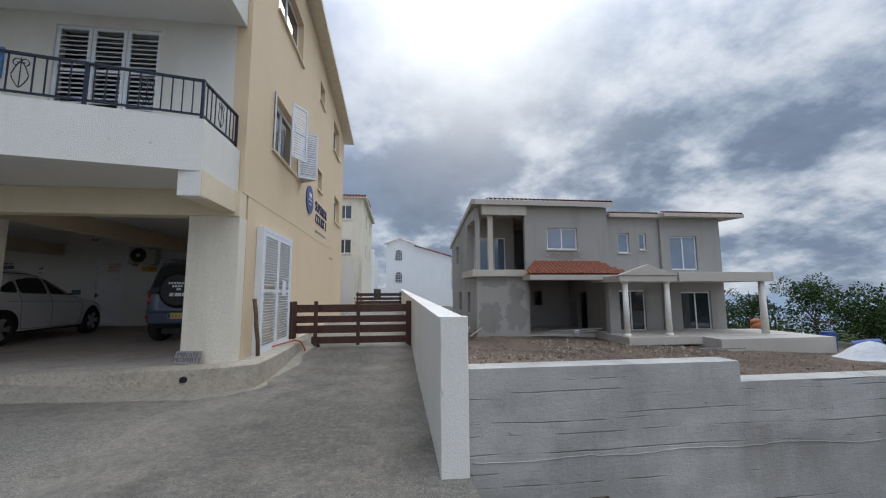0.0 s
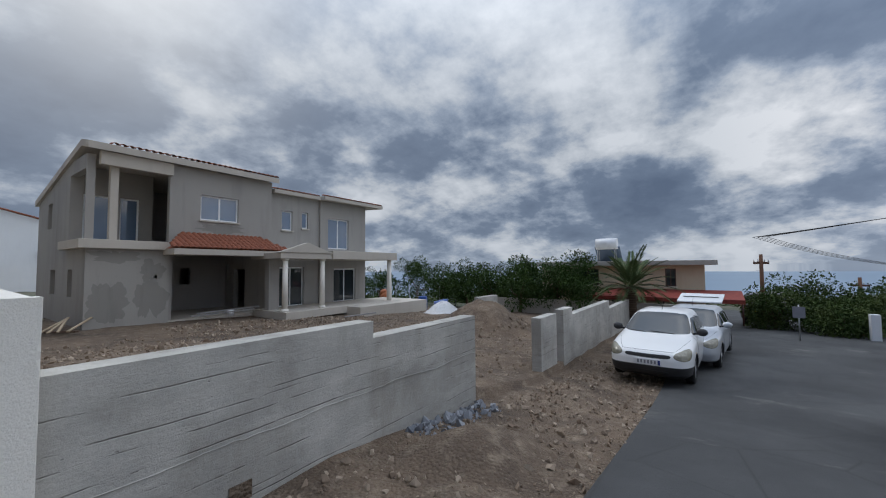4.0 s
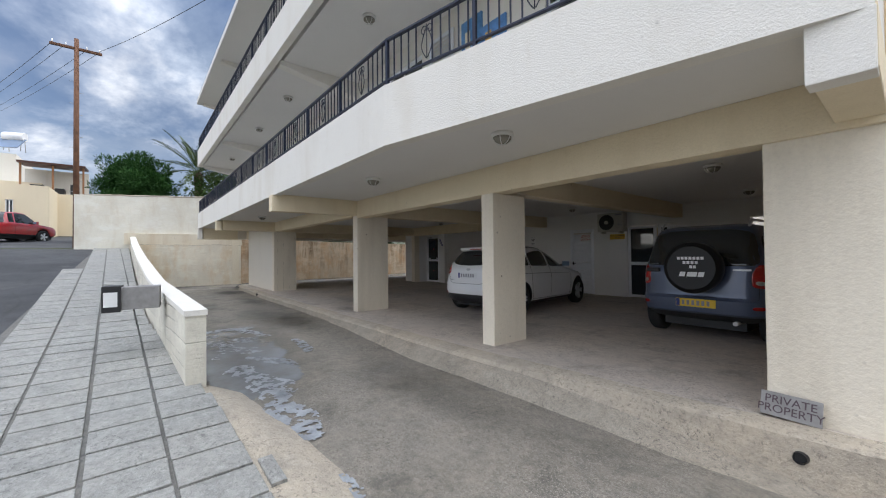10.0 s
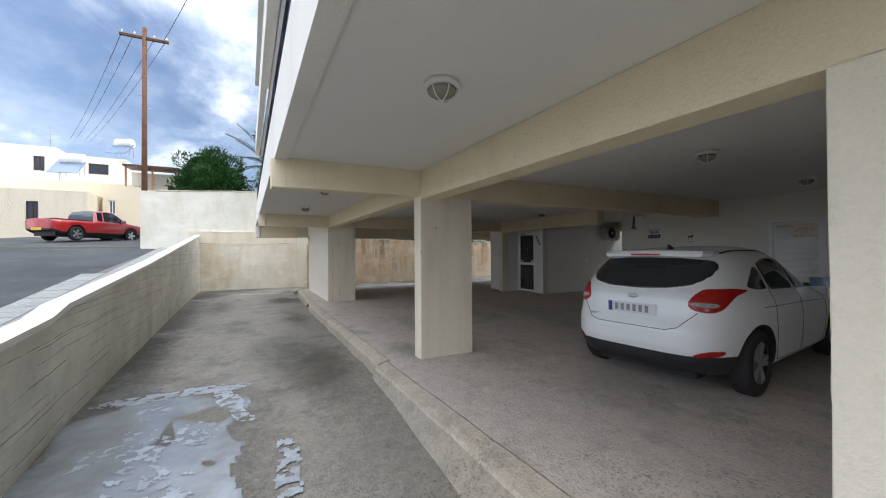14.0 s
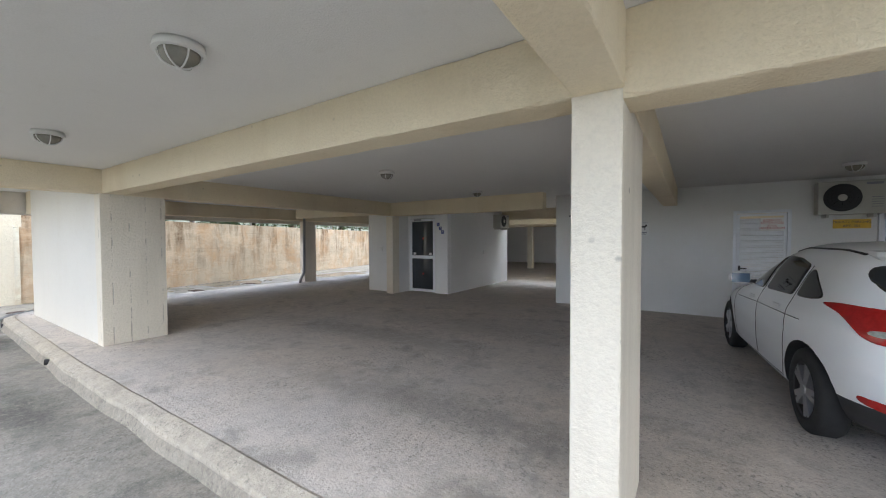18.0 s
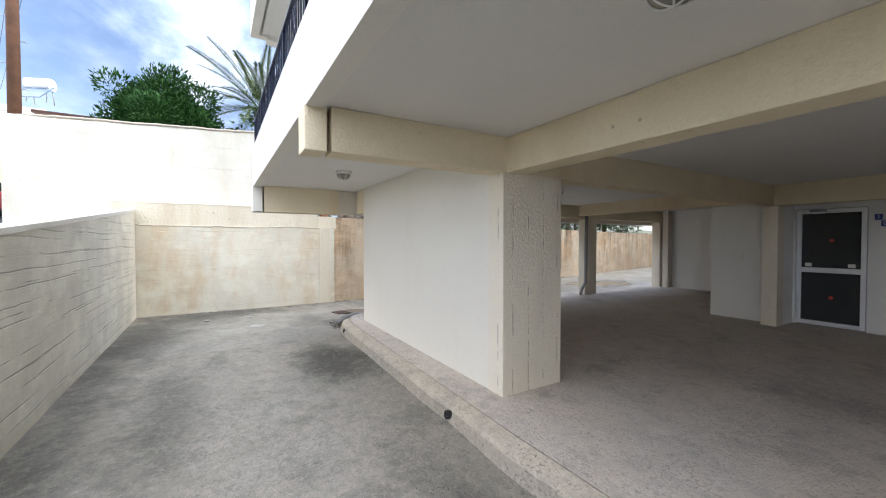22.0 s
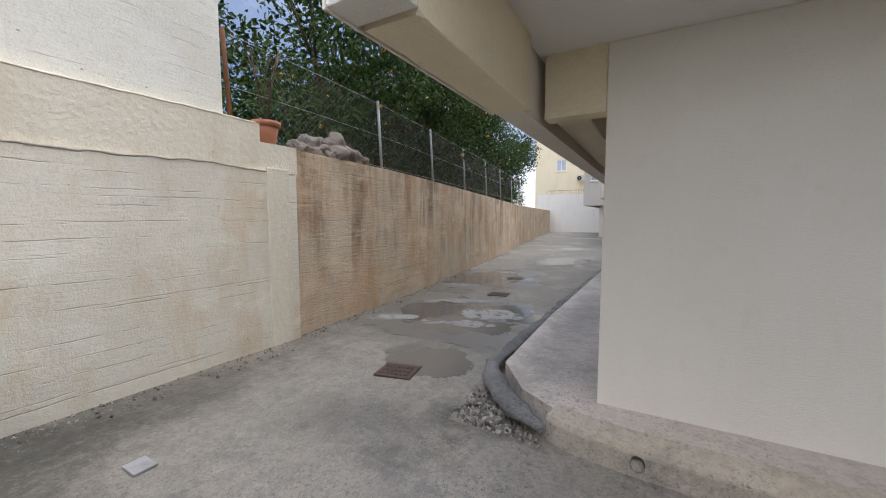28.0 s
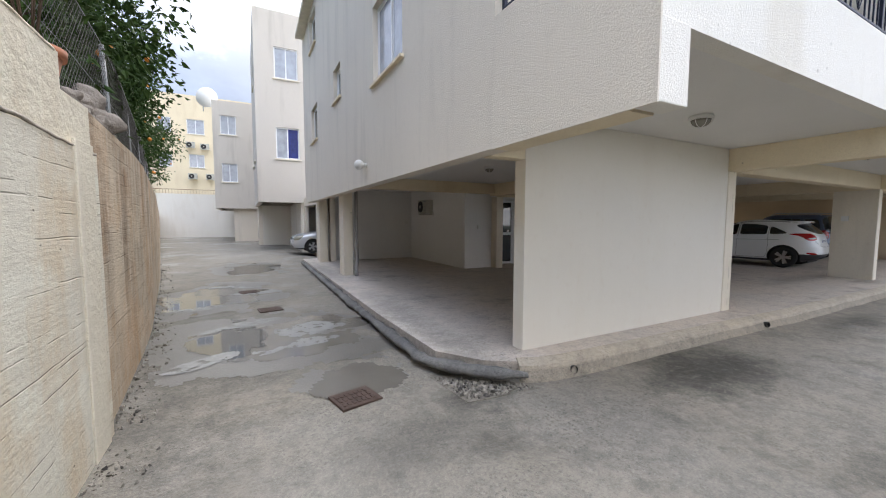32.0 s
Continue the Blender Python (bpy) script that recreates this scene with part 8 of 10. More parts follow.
    def hit(self, u, v, way):
        """Where a level ray meets the skin: way is s (from the sides), r (rear), f (front) or c (rear corner), h (front corner), with +x for plus."""
        kind, sd = way[0], -1 if way.endswith("-") else 1
        if kind == "t":
            o, d = Vector((u, v, 3)), Vector((0, 0, -1))
        elif kind == "s":
            o, d = Vector((sd * 3, u, v)), Vector((-sd, 0, 0))
        elif kind in "rf":
            o, d = Vector((u, -3 if kind == "r" else self.L + 3, v)), Vector((0, 1 if kind == "r" else -1, 0))
        else:
            k = 0.70711
            fwd = 1 if kind == "c" else -1
            base = Vector((0, 0 if kind == "c" else self.L, v)) + Vector((sd * k, fwd * k, 0)) * u
            d = Vector((-sd * k, fwd * k, 0))
            o = base - d * 4
        p, nrm, _, _ = self.tree.ray_cast(o, d)
        return p, nrm if nrm is not None and nrm.dot(d) < 0 else (-nrm if nrm is not None else None)

    def patch(self, outline, way, lift=0.004):
        """A smooth panel that follows the skin inside an outline."""
        pts = [Vector(p) for p in outline]
        fine = []
        for a, b in zip(pts, pts[1:] + pts[:1]):
            n = max(2, int((b - a).length / 0.03))
            fine += [a.lerp(b, k / n) for k in range(n)]
        pts = fine
        for _ in range(3):
            pts = [(pts[k - 1] + pts[k] * 2 + pts[(k + 1) % len(pts)]) / 4 for k in range(len(pts))]
        c = sum(pts, Vector((0, 0))) / len(pts)
        bm, rows = bmesh.new(), []
        for f in (0.02, 0.15, 0.3, 0.45, 0.6, 0.75, 0.88, 0.96, 1.0):
            row = []
            for p in pts:
                q = c.lerp(p, f)
                at, nrm = self.hit(q.x, q.y, way)
                row.append(None if at is None else bm.verts.new(at + nrm * (lift if f < 0.99 else -0.002)))
            rows.append(row)
        for a, b in zip(rows, rows[1:]):
            for k in range(len(pts)):
                q = (a[k], a[(k + 1) % len(pts)], b[(k + 1) % len(pts)], b[k])
                if None not in q:
                    bm.faces.new(q)
        if None not in rows[0]:
            bm.faces.new(rows[0])
        bmesh.ops.recalc_face_normals(bm, faces=bm.faces[:])
        return bm

    def seam(self, line, way, r=0.004):
        bm, pts = bmesh.new(), []
        for (a, b), (c, d) in zip(line, line[1:]):
            for i in range(8):
                at, nrm = self.hit(a + (c - a) * i / 8, b + (d - b) * i / 8, way)
                if at is not None:
                    pts.append(at)
        add_path(bm, pts, r, 4)
        return bm


def new_car(name, at, rz, label, S, colour, low, panels, seams, extras, handles=(), mirror=None, rim=None, spokes=5):
    """A car over a sliced body. panels: (name, outline, way, material, label); ways that end in * are set on both sides."""
    e = empty(name, at, rz, label=label, category="car", group="parked cars")
    body, trim = S.meshed(low)
    part("body", body, colour, e, smooth=True)
    part("lower_trim", trim, M_TRIM, e, "dark plastic bumpers and wheel arches", smooth=True)
    both = lambda way: (way[:-1] + "+", way[:-1] + "-") if way.endswith("*") else (way,)
    for nm, outline, way, mat, text_ in panels:
        for w in both(way):
            part(nm, S.patch(outline, w, 0.012 if nm == "reversing_lamp" else 0.007), mat, e, text_, smooth=True)
    for line, way in seams:
        for w in both(way):
            part("panel_seam", S.seam(line, w), M_BLACK, e)
    for u, v in handles:
        for sd in ("s+", "s-"):
            p, _ = S.hit(u, v, sd)
            box("door_handle", p - Vector((0.016, 0.09, 0.014)), p + Vector((0.016, 0.09, 0.014)), colour, e, 0.012)
    if mirror:
        for sd, k in (("s+", 1), ("s-", -1)):
            p, _ = S.hit(*mirror, sd)
            bm = bmesh.new()
            bmesh.ops.create_uvsphere(bm, u_segments=18, v_segments=10, radius=1.0, matrix=Matrix.Translation(p + Vector((k * 0.15, 0, 0.05))) @ Matrix.Diagonal((0.115, 0.075, 0.085, 1)))
            for v in bm.verts:
                v.co.y = max(v.co.y, p.y - 0.03)
            mr = part("mirror", bm, M_TRIM if colour is P_OLDWHITE else colour, e, smooth=True)
            box("mirror_glass", p + Vector((k * 0.06, -0.036, -0.005)), p + Vector((k * 0.24, -0.031, 0.105)), M_SKYGLASS, mr)
            box("mirror_foot", p + Vector((k * -0.03, -0.03, -0.01)), p + Vector((k * 0.08, 0.04, 0.03)), M_BLACK, mr, 0.008)
    W = max(b for _, b in S.half)
    box("underbody", (-0.52, 0.3, 0.17), (0.52, S.L - 0.3, 0.5), M_BLACK, e)
    t, m, s = wheel_meshes(S.R, 0.2, spokes)
    made = None
    for ya in S.axles:
        for sd in (1, -1):
            g = pose(sd * (W - 0.125), ya, S.R, 0, 0, 0 if sd > 0 else 180)
            if made is None:
                w = part("wheel", t, M_TYRE, e, "black tyre")
                w.matrix_basis = g
                made = (w, part("rim", m, M_TRIM, w), part("spokes", s, rim or M_RIM, w))
            else:
                w = again(made[0], e, g)
                again(made[1], w, Matrix(), "rim")
                again(made[2], w, Matrix(), "spokes")
    extras(e, S)
    grow(e, 1 / UNIT)
    return e


def on_plate(e, S, way, z, mat, w=0.52):
    """A number plate with unreadable characters on the tail or the nose."""
    p, _ = S.hit(0, z, way)
    k = -1 if way == "r" else 1
    pl_ = box("number_plate", (-w / 2, p.y - 0.01, z - 0.058), (w / 2, p.y + k * 0.016, z + 0.058), mat, e, 0.004)
    box("plate_band", (-w / 2 + 0.005, p.y + k * 0.0165, z - 0.052), (-w / 2 + 0.05, p.y + k * 0.018, z + 0.052), M_BLUE, pl_)
    for i in range(6):
        box("character_bar", (-w * 0.34 + i * w * 0.125, p.y + k * 0.0165, z - 0.035), (-w * 0.27 + i * w * 0.125, p.y + k * 0.018, z + 0.035), M_GREYBAR, pl_)


def mirrored(pts):
    return pts + [(-x, z) for x, z in pts[::-1] if x]


# white hatchback in the parking bay, tail outwards
L = 4.30
HATCH = SliceBody(L, [(0.20, 0.34), (0.26, 0.16), (0.36, 0.04), (0.50, 0.0), (0.66, 0.01), (0.72, 0.04), (0.80, 0.07), (0.96, 0.10), (1.02, 0.13), (1.12, 0.21), (1.22, 0.31), (1.32, 0.43), (1.38, 0.52), (1.42, 0.70), (1.455, 1.0), (1.475, 1.4), (1.485, 1.62)],
                  [(0.20, L - 0.24), (0.28, L - 0.06), (0.45, L), (0.60, L - 0.02), (0.70, L - 0.09), (0.78, L - 0.28), (0.85, L - 0.6), (0.91, L - 0.92), (0.96, L - 1.14), (1.0, L - 1.26), (1.10, 2.84), (1.20, 2.64), (1.30, 2.42), (1.38, 2.2), (1.42, 2.07), (1.455, 1.93), (1.475, 1.76), (1.485, 1.66)],
                  [(0.20, 0.80), (0.28, 0.875), (0.45, 0.90), (0.66, 0.912), (0.80, 0.905), (0.90, 0.885), (0.96, 0.855), (1.0, 0.835), (1.10, 0.79), (1.20, 0.745), (1.30, 0.69), (1.38, 0.63), (1.42, 0.575), (1.455, 0.49), (1.475, 0.36), (1.485, 0.14)], (0.80, 3.42), 0.325, 4.6, 3.6)
LAMP_R = [(0.44, 0.92), (0.47, 0.86), (0.60, 0.835), (0.72, 0.85), (0.80, 0.92), (0.90, 0.99), (1.10, 1.035), (0.92, 1.06), (0.72, 1.06), (0.60, 1.06), (0.50, 0.99)]
hatch_panels = [("rear_window", mirrored([(0.0, 1.035), (0.30, 1.045), (0.52, 1.085), (0.63, 1.16), (0.655, 1.24), (0.60, 1.325), (0.3, 1.35), (0.0, 1.353)]), "r", M_CARGLASS, "dark tinted rear window"),
                ("tail_lamp", LAMP_R, "c*", M_LAMPRED, "red tail lamp"), ("reversing_lamp", [(0.47, 0.905), (0.60, 0.885), (0.72, 0.89), (0.72, 0.925), (0.58, 0.93), (0.48, 0.94)], "c*", M_LAMPCLEAR, "clear reversing lamp"),
                ("reflector", [(0.46, 0.43), (0.46, 0.45), (0.56, 0.49), (0.76, 0.50), (0.76, 0.46), (0.60, 0.43)], "c*", M_LAMPRED, "red bumper reflector"),
                ("side_window", [(0.72, 1.06), (0.78, 1.10), (1.05, 1.24), (1.16, 1.27), (1.16, 1.02), (0.90, 1.03)], "s*", M_CARGLASS, ""), ("side_window", [(1.22, 1.015), (1.22, 1.285), (1.55, 1.335), (1.92, 1.345), (1.92, 0.995)], "s*", M_CARGLASS, ""),
                ("side_window", [(2.0, 0.99), (2.0, 1.345), (2.22, 1.30), (2.5, 1.18), (2.85, 1.0), (2.9, 0.965)], "s*", M_CARGLASS, ""),
                ("windscreen", mirrored([(0.0, 1.02), (0.5, 1.025), (0.70, 1.06), (0.62, 1.25), (0.52, 1.38), (0.25, 1.41), (0.0, 1.415)]), "f", M_CARGLASS, ""),
                ("headlight", [(0.44, 0.66), (0.62, 0.64), (0.86, 0.72), (1.06, 0.80), (0.86, 0.80), (0.60, 0.74)], "h*", M_LAMPCLEAR, "clear headlight"), ("grille", mirrored([(0.0, 0.33), (0.42, 0.33), (0.5, 0.42), (0.42, 0.5), (0.0, 0.5)]), "f", M_BLACK, "")]
hatch_seams = [([(-0.62, 0.86), (-0.46, 0.69), (-0.36, 0.66), (0.36, 0.66), (0.46, 0.69), (0.62, 0.86)], "r"), ([(1.18, 1.28), (1.19, 1.02), (1.16, 0.72), (1.20, 0.42), (1.26, 0.28)], "s*"), ([(1.96, 1.35), (1.97, 1.0), (1.98, 0.5), (1.99, 0.28)], "s*"), ([(2.92, 0.95), (2.96, 0.7), (2.94, 0.45), (2.90, 0.28)], "s*"), ([(1.24, 0.30), (2.9, 0.28)], "s*"), ([(0.9, 0.86), (2.0, 0.84), (3.0, 0.80)], "s*")]


def hatch_bits(e, S):
    on_plate(e, S, "r", 0.83, M_PLATEW)
    bm = bmesh.new()
    lip = mirrored([(0.0, 0.36), (0.35, 0.38), (0.53, 0.44), (0.58, 0.56), (0.56, 0.72), (0.0, 0.72)])
    for z0, shrink in ((1.372, 0.96), (1.40, 1.0), (1.43, 0.985)):
        for x, y in lip:
            bm.verts.new((x * shrink, y + 0.02 * (z0 > 1.42), z0 + 0.03 * (y - 0.36) - 0.05 * x * x))
    bm.verts.ensure_lookup_table()
    n = len(lip)
    for r in (0, 1):
        for k in range(n):
            bm.faces.new([bm.verts[r * n + k], bm.verts[r * n + (k + 1) % n], bm.verts[(r + 1) * n + (k + 1) % n], bm.verts[(r + 1) * n + k]])
    bm.faces.new(bm.verts[:n][::-1]), bm.faces.new(bm.verts[2 * n:])
    sp = part("roof_spoiler", bm, P_WHITE, e)
    box("brake_light", (-0.16, 0.345, 1.378), (0.16, 0.362, 1.396), M_LAMPRED, sp, 0.003)
    for sd in (-1, 1):
        bm = bmesh.new()
        add_path(bm, [S.hit(sd * x, y, "t")[0] for x, y in ((0.56, 0.74), (0.565, 1.0), (0.57, 1.3), (0.565, 1.7), (0.56, 2.0))], 0.013, 6)
        part("roof_strip", bm, M_BLACK, e)
    fin = bmesh.new()
    add_prism(fin, [(-0.012, 0.86), (0.012, 0.86), (0.006, 0.98), (-0.006, 0.98)], 1.43, lambda x, y: 1.50 - 0.35 * (y - 0.86))
    part("antenna", fin, M_BLACK, e)
    p, _ = S.hit(0, 0.955, "r")
    bm = bmesh.new()
    bmesh.ops.create_uvsphere(bm, u_segments=20, v_segments=8, radius=1, matrix=Matrix.Translation(p) @ Matrix.Diagonal((0.062, 0.014, 0.026, 1)))
    part("badge", bm, M_RIM, e, smooth=True)
    p, _ = S.hit(-0.42, 0.73, "r")
    box("model_lettering", p + Vector((-0.07, -0.006, -0.012)), p + Vector((0.07, 0.004, 0.012)), M_RIM, e, 0.003)


new_car("hatchback_car", (-9.0, 8.2, SLAB), 6.5, "clean white hatchback car parked in the bay", HATCH, P_WHITE, lambda y: 0.44 if y < 0.48 else 0.26, hatch_panels, hatch_seams, hatch_bits, [(1.42, 0.90), (2.2, 0.88)], (2.72, 0.98))

# dark blue off-roader with a covered spare wheel
L = 3.78
OFFROAD = SliceBody(L, [(0.30, 0.2), (0.42, 0.02), (0.60, 0.0), (0.64, 0.03), (1.02, 0.05), (1.12, 0.07), (1.35, 0.13), (1.55, 0.20), (1.62, 0.26), (1.66, 0.36), (1.69, 0.6), (1.70, 0.95)],
                    [(0.30, L - 0.2), (0.45, L - 0.02), (0.70, L), (0.90, L - 0.06), (0.98, L - 0.2), (1.05, L - 0.8), (1.09, L - 1.0), (1.12, L - 1.06), (1.35, 2.45), (1.55, 2.18), (1.62, 2.05), (1.66, 1.92), (1.69, 1.7), (1.70, 1.3)],
                    [(0.30, 0.76), (0.42, 0.83), (0.62, 0.85), (0.95, 0.845), (1.05, 0.82), (1.12, 0.79), (1.35, 0.725), (1.55, 0.665), (1.62, 0.63), (1.66, 0.58), (1.69, 0.45), (1.70, 0.2)], (0.66, 3.1), 0.345, 7.5, 5.0)
suv_panels = [("rear_window", mirrored([(0.0, 1.08), (0.5, 1.08), (0.71, 1.09), (0.69, 1.32), (0.62, 1.55), (0.4, 1.60), (0.0, 1.61)]), "r", M_CARGLASS, "dark tinted rear window"),
              ("tail_lamp", [(0.50, 0.80), (0.66, 0.78), (0.80, 0.84), (0.80, 1.0), (0.72, 1.10), (0.58, 1.10), (0.50, 0.98)], "c*", M_LAMPRED, "tall red tail lamp"), ("reversing_lamp", [(0.53, 0.83), (0.66, 0.82), (0.66, 0.88), (0.53, 0.89)], "c*", M_LAMPCLEAR, "clear reversing lamp"),
              ("reflector", [(0.48, 0.50), (0.66, 0.50), (0.66, 0.545), (0.48, 0.545)], "c*", M_LAMPRED, "red bumper reflector"),
              ("side_window", [(0.28, 1.14), (0.36, 1.42), (0.42, 1.5), (0.80, 1.51), (0.80, 1.12)], "s*", M_CARGLASS, ""), ("side_window", [(0.88, 1.12), (0.88, 1.52), (1.55, 1.52), (1.55, 1.11)], "s*", M_CARGLASS, ""), ("side_window", [(1.64, 1.11), (1.64, 1.52), (1.9, 1.50), (2.3, 1.24), (2.5, 1.11)], "s*", M_CARGLASS, ""),
              ("windscreen", mirrored([(0.0, 1.15), (0.62, 1.17), (0.55, 1.5), (0.0, 1.58)]), "f", M_CARGLASS, ""), ("headlight", [(0.5, 0.78), (0.7, 0.76), (0.9, 0.86), (0.7, 0.94), (0.5, 0.92)], "h*", M_LAMPCLEAR, "")]
suv_seams = [([(-0.70, 1.12), (-0.70, 0.64), (0.70, 0.64), (0.70, 1.12)], "r"), ([(0.84, 1.5), (0.84, 1.1), (0.98, 0.8), (1.0, 0.5)], "s*"), ([(1.6, 1.5), (1.6, 0.5)], "s*"), ([(2.55, 1.08), (2.58, 0.5)], "s*")]


def offroad_bits(e, S):
    bm = bmesh.new()
    prof = [(-0.04, 0.335), (-0.06, 0.355), (-0.20, 0.36), (-0.235, 0.345), (-0.25, 0.30)]
    for (ya, ra), (yb, rb) in zip(prof, prof[1:]):
        add_tube(bm, (0.03, ya, 1.06), (0.03, yb, 1.06), ra, rb, 40, caps=False)
    add_tube(bm, (0.03, -0.25, 1.06), (0.03, -0.2505, 1.06), 0.30, 0.30, 40)
    bmesh.ops.remove_doubles(bm, verts=bm.verts[:], dist=0.003)
    c = part("spare_wheel_cover", bm, M_BLACK, e, "round black spare wheel cover with white print")
    for w, z, x0 in ((0.34, 1.195, 0.03), (0.20, 1.135, 0.03), (0.09, 1.075, 0.06)):
        n = max(2, round(w / 0.05))
        for k in range(n):
            x = x0 - w / 2 + w * (k + 0.5) / n
            box("print_bar", (x - 0.018, -0.2535, z - 0.02), (x + 0.018, -0.2508, z + 0.02), M_PVC, c)
    for k, (x, w) in enumerate(((-0.09, 0.07), (0.03, 0.12), (0.14, 0.07))):
        bm = bmesh.new()
        add_box(bm, (x - w / 2, -0.2535, 0.94), (x + w / 2, -0.2508, 1.005), 0, None)
        for v in bm.verts:
            v.co.x += 0.25 * (v.co.z - 0.89)
        part("print_bar", bm, M_PVC, c)
    on_plate(e, S, "r", 0.55, M_PLATEY, 0.5)
    box("tailgate_handle", (-0.66, -0.005, 0.985), (-0.48, 0.06, 1.045), M_BLACK, e, 0.012)
    box("model_lettering", (0.44, 0.03, 1.02), (0.64, 0.052, 1.045), M_RIM, e, 0.003)
    for sd in (-1, 1):
        bm = bmesh.new()
        add_path(bm, [(sd * 0.56, 0.34, 1.64), (sd * 0.57, 0.45, 1.725), (sd * 0.57, 1.7, 1.735), (sd * 0.56, 1.85, 1.65)], 0.018, 8)
        part("roof_rail", bm, M_RIM, e)
    tube("exhaust", (0.45, 0.06, 0.3), (0.45, 0.3, 0.3), 0.03, M_RIM, e)
    tube("wiper", (0.0, 0.055, 1.12), (0.42, 0.10, 1.20), 0.009, M_BLACK, e)


new_car("offroad_car", (-4.55, 9.2, SLAB), -1, "dark blue-grey off-road car with a black spare wheel cover", OFFROAD, P_BLUE, lambda y: 0.42, suv_panels, suv_seams, offroad_bits, [(1.1, 0.98), (1.85, 0.98)], (2.38, 1.13))

# cars on the road, noses towards the drive
L = 3.92
SMALL = SliceBody(L, [(0.18, 0.3), (0.26, 0.12), (0.40, 0.02), (0.60, 0.0), (0.75, 0.03), (0.98, 0.06), (1.05, 0.10), (1.28, 0.26), (1.36, 0.36), (1.40, 0.6), (1.43, 1.0), (1.44, 1.4)],
                  [(0.18, L - 0.22), (0.26, L - 0.06), (0.42, L), (0.58, L - 0.02), (0.68, L - 0.06), (0.75, L - 0.14), (0.82, L - 0.42), (0.90, L - 0.84), (0.94, L - 1.02), (0.98, L - 1.1), (1.08, 2.62), (1.20, 2.38), (1.30, 2.18), (1.36, 2.02), (1.40, 1.88), (1.43, 1.65), (1.44, 1.5)],
                  [(0.18, 0.74), (0.26, 0.815), (0.45, 0.84), (0.66, 0.842), (0.80, 0.835), (0.90, 0.81), (0.96, 0.785), (1.08, 0.735), (1.20, 0.69), (1.30, 0.64), (1.36, 0.59), (1.40, 0.52), (1.43, 0.36), (1.44, 0.15)], (0.62, 3.1), 0.30, 4.6, 6.5)


def small_panels(doors):
    out = [("windscreen", mirrored([(0.0, 0.975), (0.55, 0.985), (0.715, 1.0), (0.66, 1.16), (0.57, 1.36), (0.3, 1.385), (0.0, 1.388)]), "f", M_CARGLASS, "dark windscreen"),
           ("rear_window", mirrored([(0.0, 1.02), (0.55, 1.03), (0.58, 1.15), (0.50, 1.30), (0.0, 1.325)]), "r", M_CARGLASS, ""),
           ("headlight", [(0.36, 0.66), (0.42, 0.60), (0.56, 0.575), (0.74, 0.60), (0.84, 0.70), (0.90, 0.80), (0.74, 0.79), (0.48, 0.74)], "h*", M_HEADLAMP, "dull clear headlight"),
           ("grille", mirrored([(0.0, 0.60), (0.40, 0.61), (0.47, 0.64), (0.44, 0.685), (0.0, 0.675)]), "f", M_BLACK, "dark grille slot"), ("lower_grille", mirrored([(0.0, 0.27), (0.40, 0.28), (0.44, 0.34), (0.0, 0.345)]), "f", M_BLACK, ""),
           ("tail_lamp", [(0.46, 0.66), (0.62, 0.64), (0.70, 0.8), (0.66, 1.0), (0.50, 1.0)], "c*", M_LAMPRED, "red tail lamp"), ("side_indicator", [(3.15, 0.66), (3.22, 0.66), (3.22, 0.69), (3.15, 0.69)], "s*", M_YELLOW, "")]
    for a, b in doors:
        out.append(("side_window", [(a, 0.965), (a + 0.02, 1.28 - (0.1 if a < 0.6 else 0)), (min(b, 2.0), 1.29), (b, 1.29 if b < 2.1 else 1.0), (b, 0.96)], "s*", M_CARGLASS, ""))
    return out


def small_bits(e, S):
    on_plate(e, S, "f", 0.52, M_PLATEW)
    tube("antenna", (0, 1.75, 1.435), (0, 1.5, 1.74), 0.005, M_BLACK, e, 0.003, 6)
    for sd in (-0.40, 0.22):
        pts = [S.hit(sd + 0.5 * k / 5, 0.985 + 0.02 * k / 5, "f")[0] + Vector((0, 0.012, 0.006)) for k in range(6)]
        bm = bmesh.new()
        add_path(bm, pts, 0.009, 5)
        part("wiper", bm, M_BLACK, e)


ROADZ = lambda x: road_z(x) + 0.02
small_seams = [([(1.40, 1.29), (1.40, 0.9), (1.36, 0.5), (1.38, 0.26)], "s*"), ([(2.72, 0.95), (2.76, 0.6), (2.7, 0.26)], "s*"), ([(-0.72, 0.90), (-0.50, 0.74), (0.50, 0.74), (0.72, 0.90)], "f")]
new_car("hatchback_car", (15.27, 1.04, ROADZ(12.6) + 0.02), 86, "old white hatchback car with a dark bumper beside the road", SMALL, P_OLDWHITE, lambda y: 0.46 if y > 3.45 or y < 0.3 else 0.26, small_panels([(0.42, 1.34), (1.44, 2.62)]), small_seams, small_bits, [(1.6, 0.86)], (2.5, 0.98))
second = new_car("hatchback_car", (17.9, 0.26, ROADZ(15.5) + 0.02), 83, "silver hatchback car with its tailgate raised beside the road", SMALL, P_SILVER, lambda y: 0.24, small_panels([(0.42, 1.0), (1.08, 1.8), (1.9, 2.62)]), small_seams, small_bits, [(1.25, 0.86), (2.0, 0.86)], (2.5, 0.98))
bm = bmesh.new()
add_box(bm, (-0.62, -0.72, 1.42), (0.62, 0.25, 1.47), 0.02, Matrix.Translation((0, 0, 0.1)) @ Matrix.Rotation(radians(-12), 4, "X"))
bm.transform(Matrix.Scale(1 / UNIT, 4))
gate = part("tailgate", bm, P_WHITE, second, "raised white tailgate")
box("tailgate_window", (-0.56, -0.62, 1.80), (0.56, 0.11, 1.82), M_CARGLASS, gate)
L = 4.75
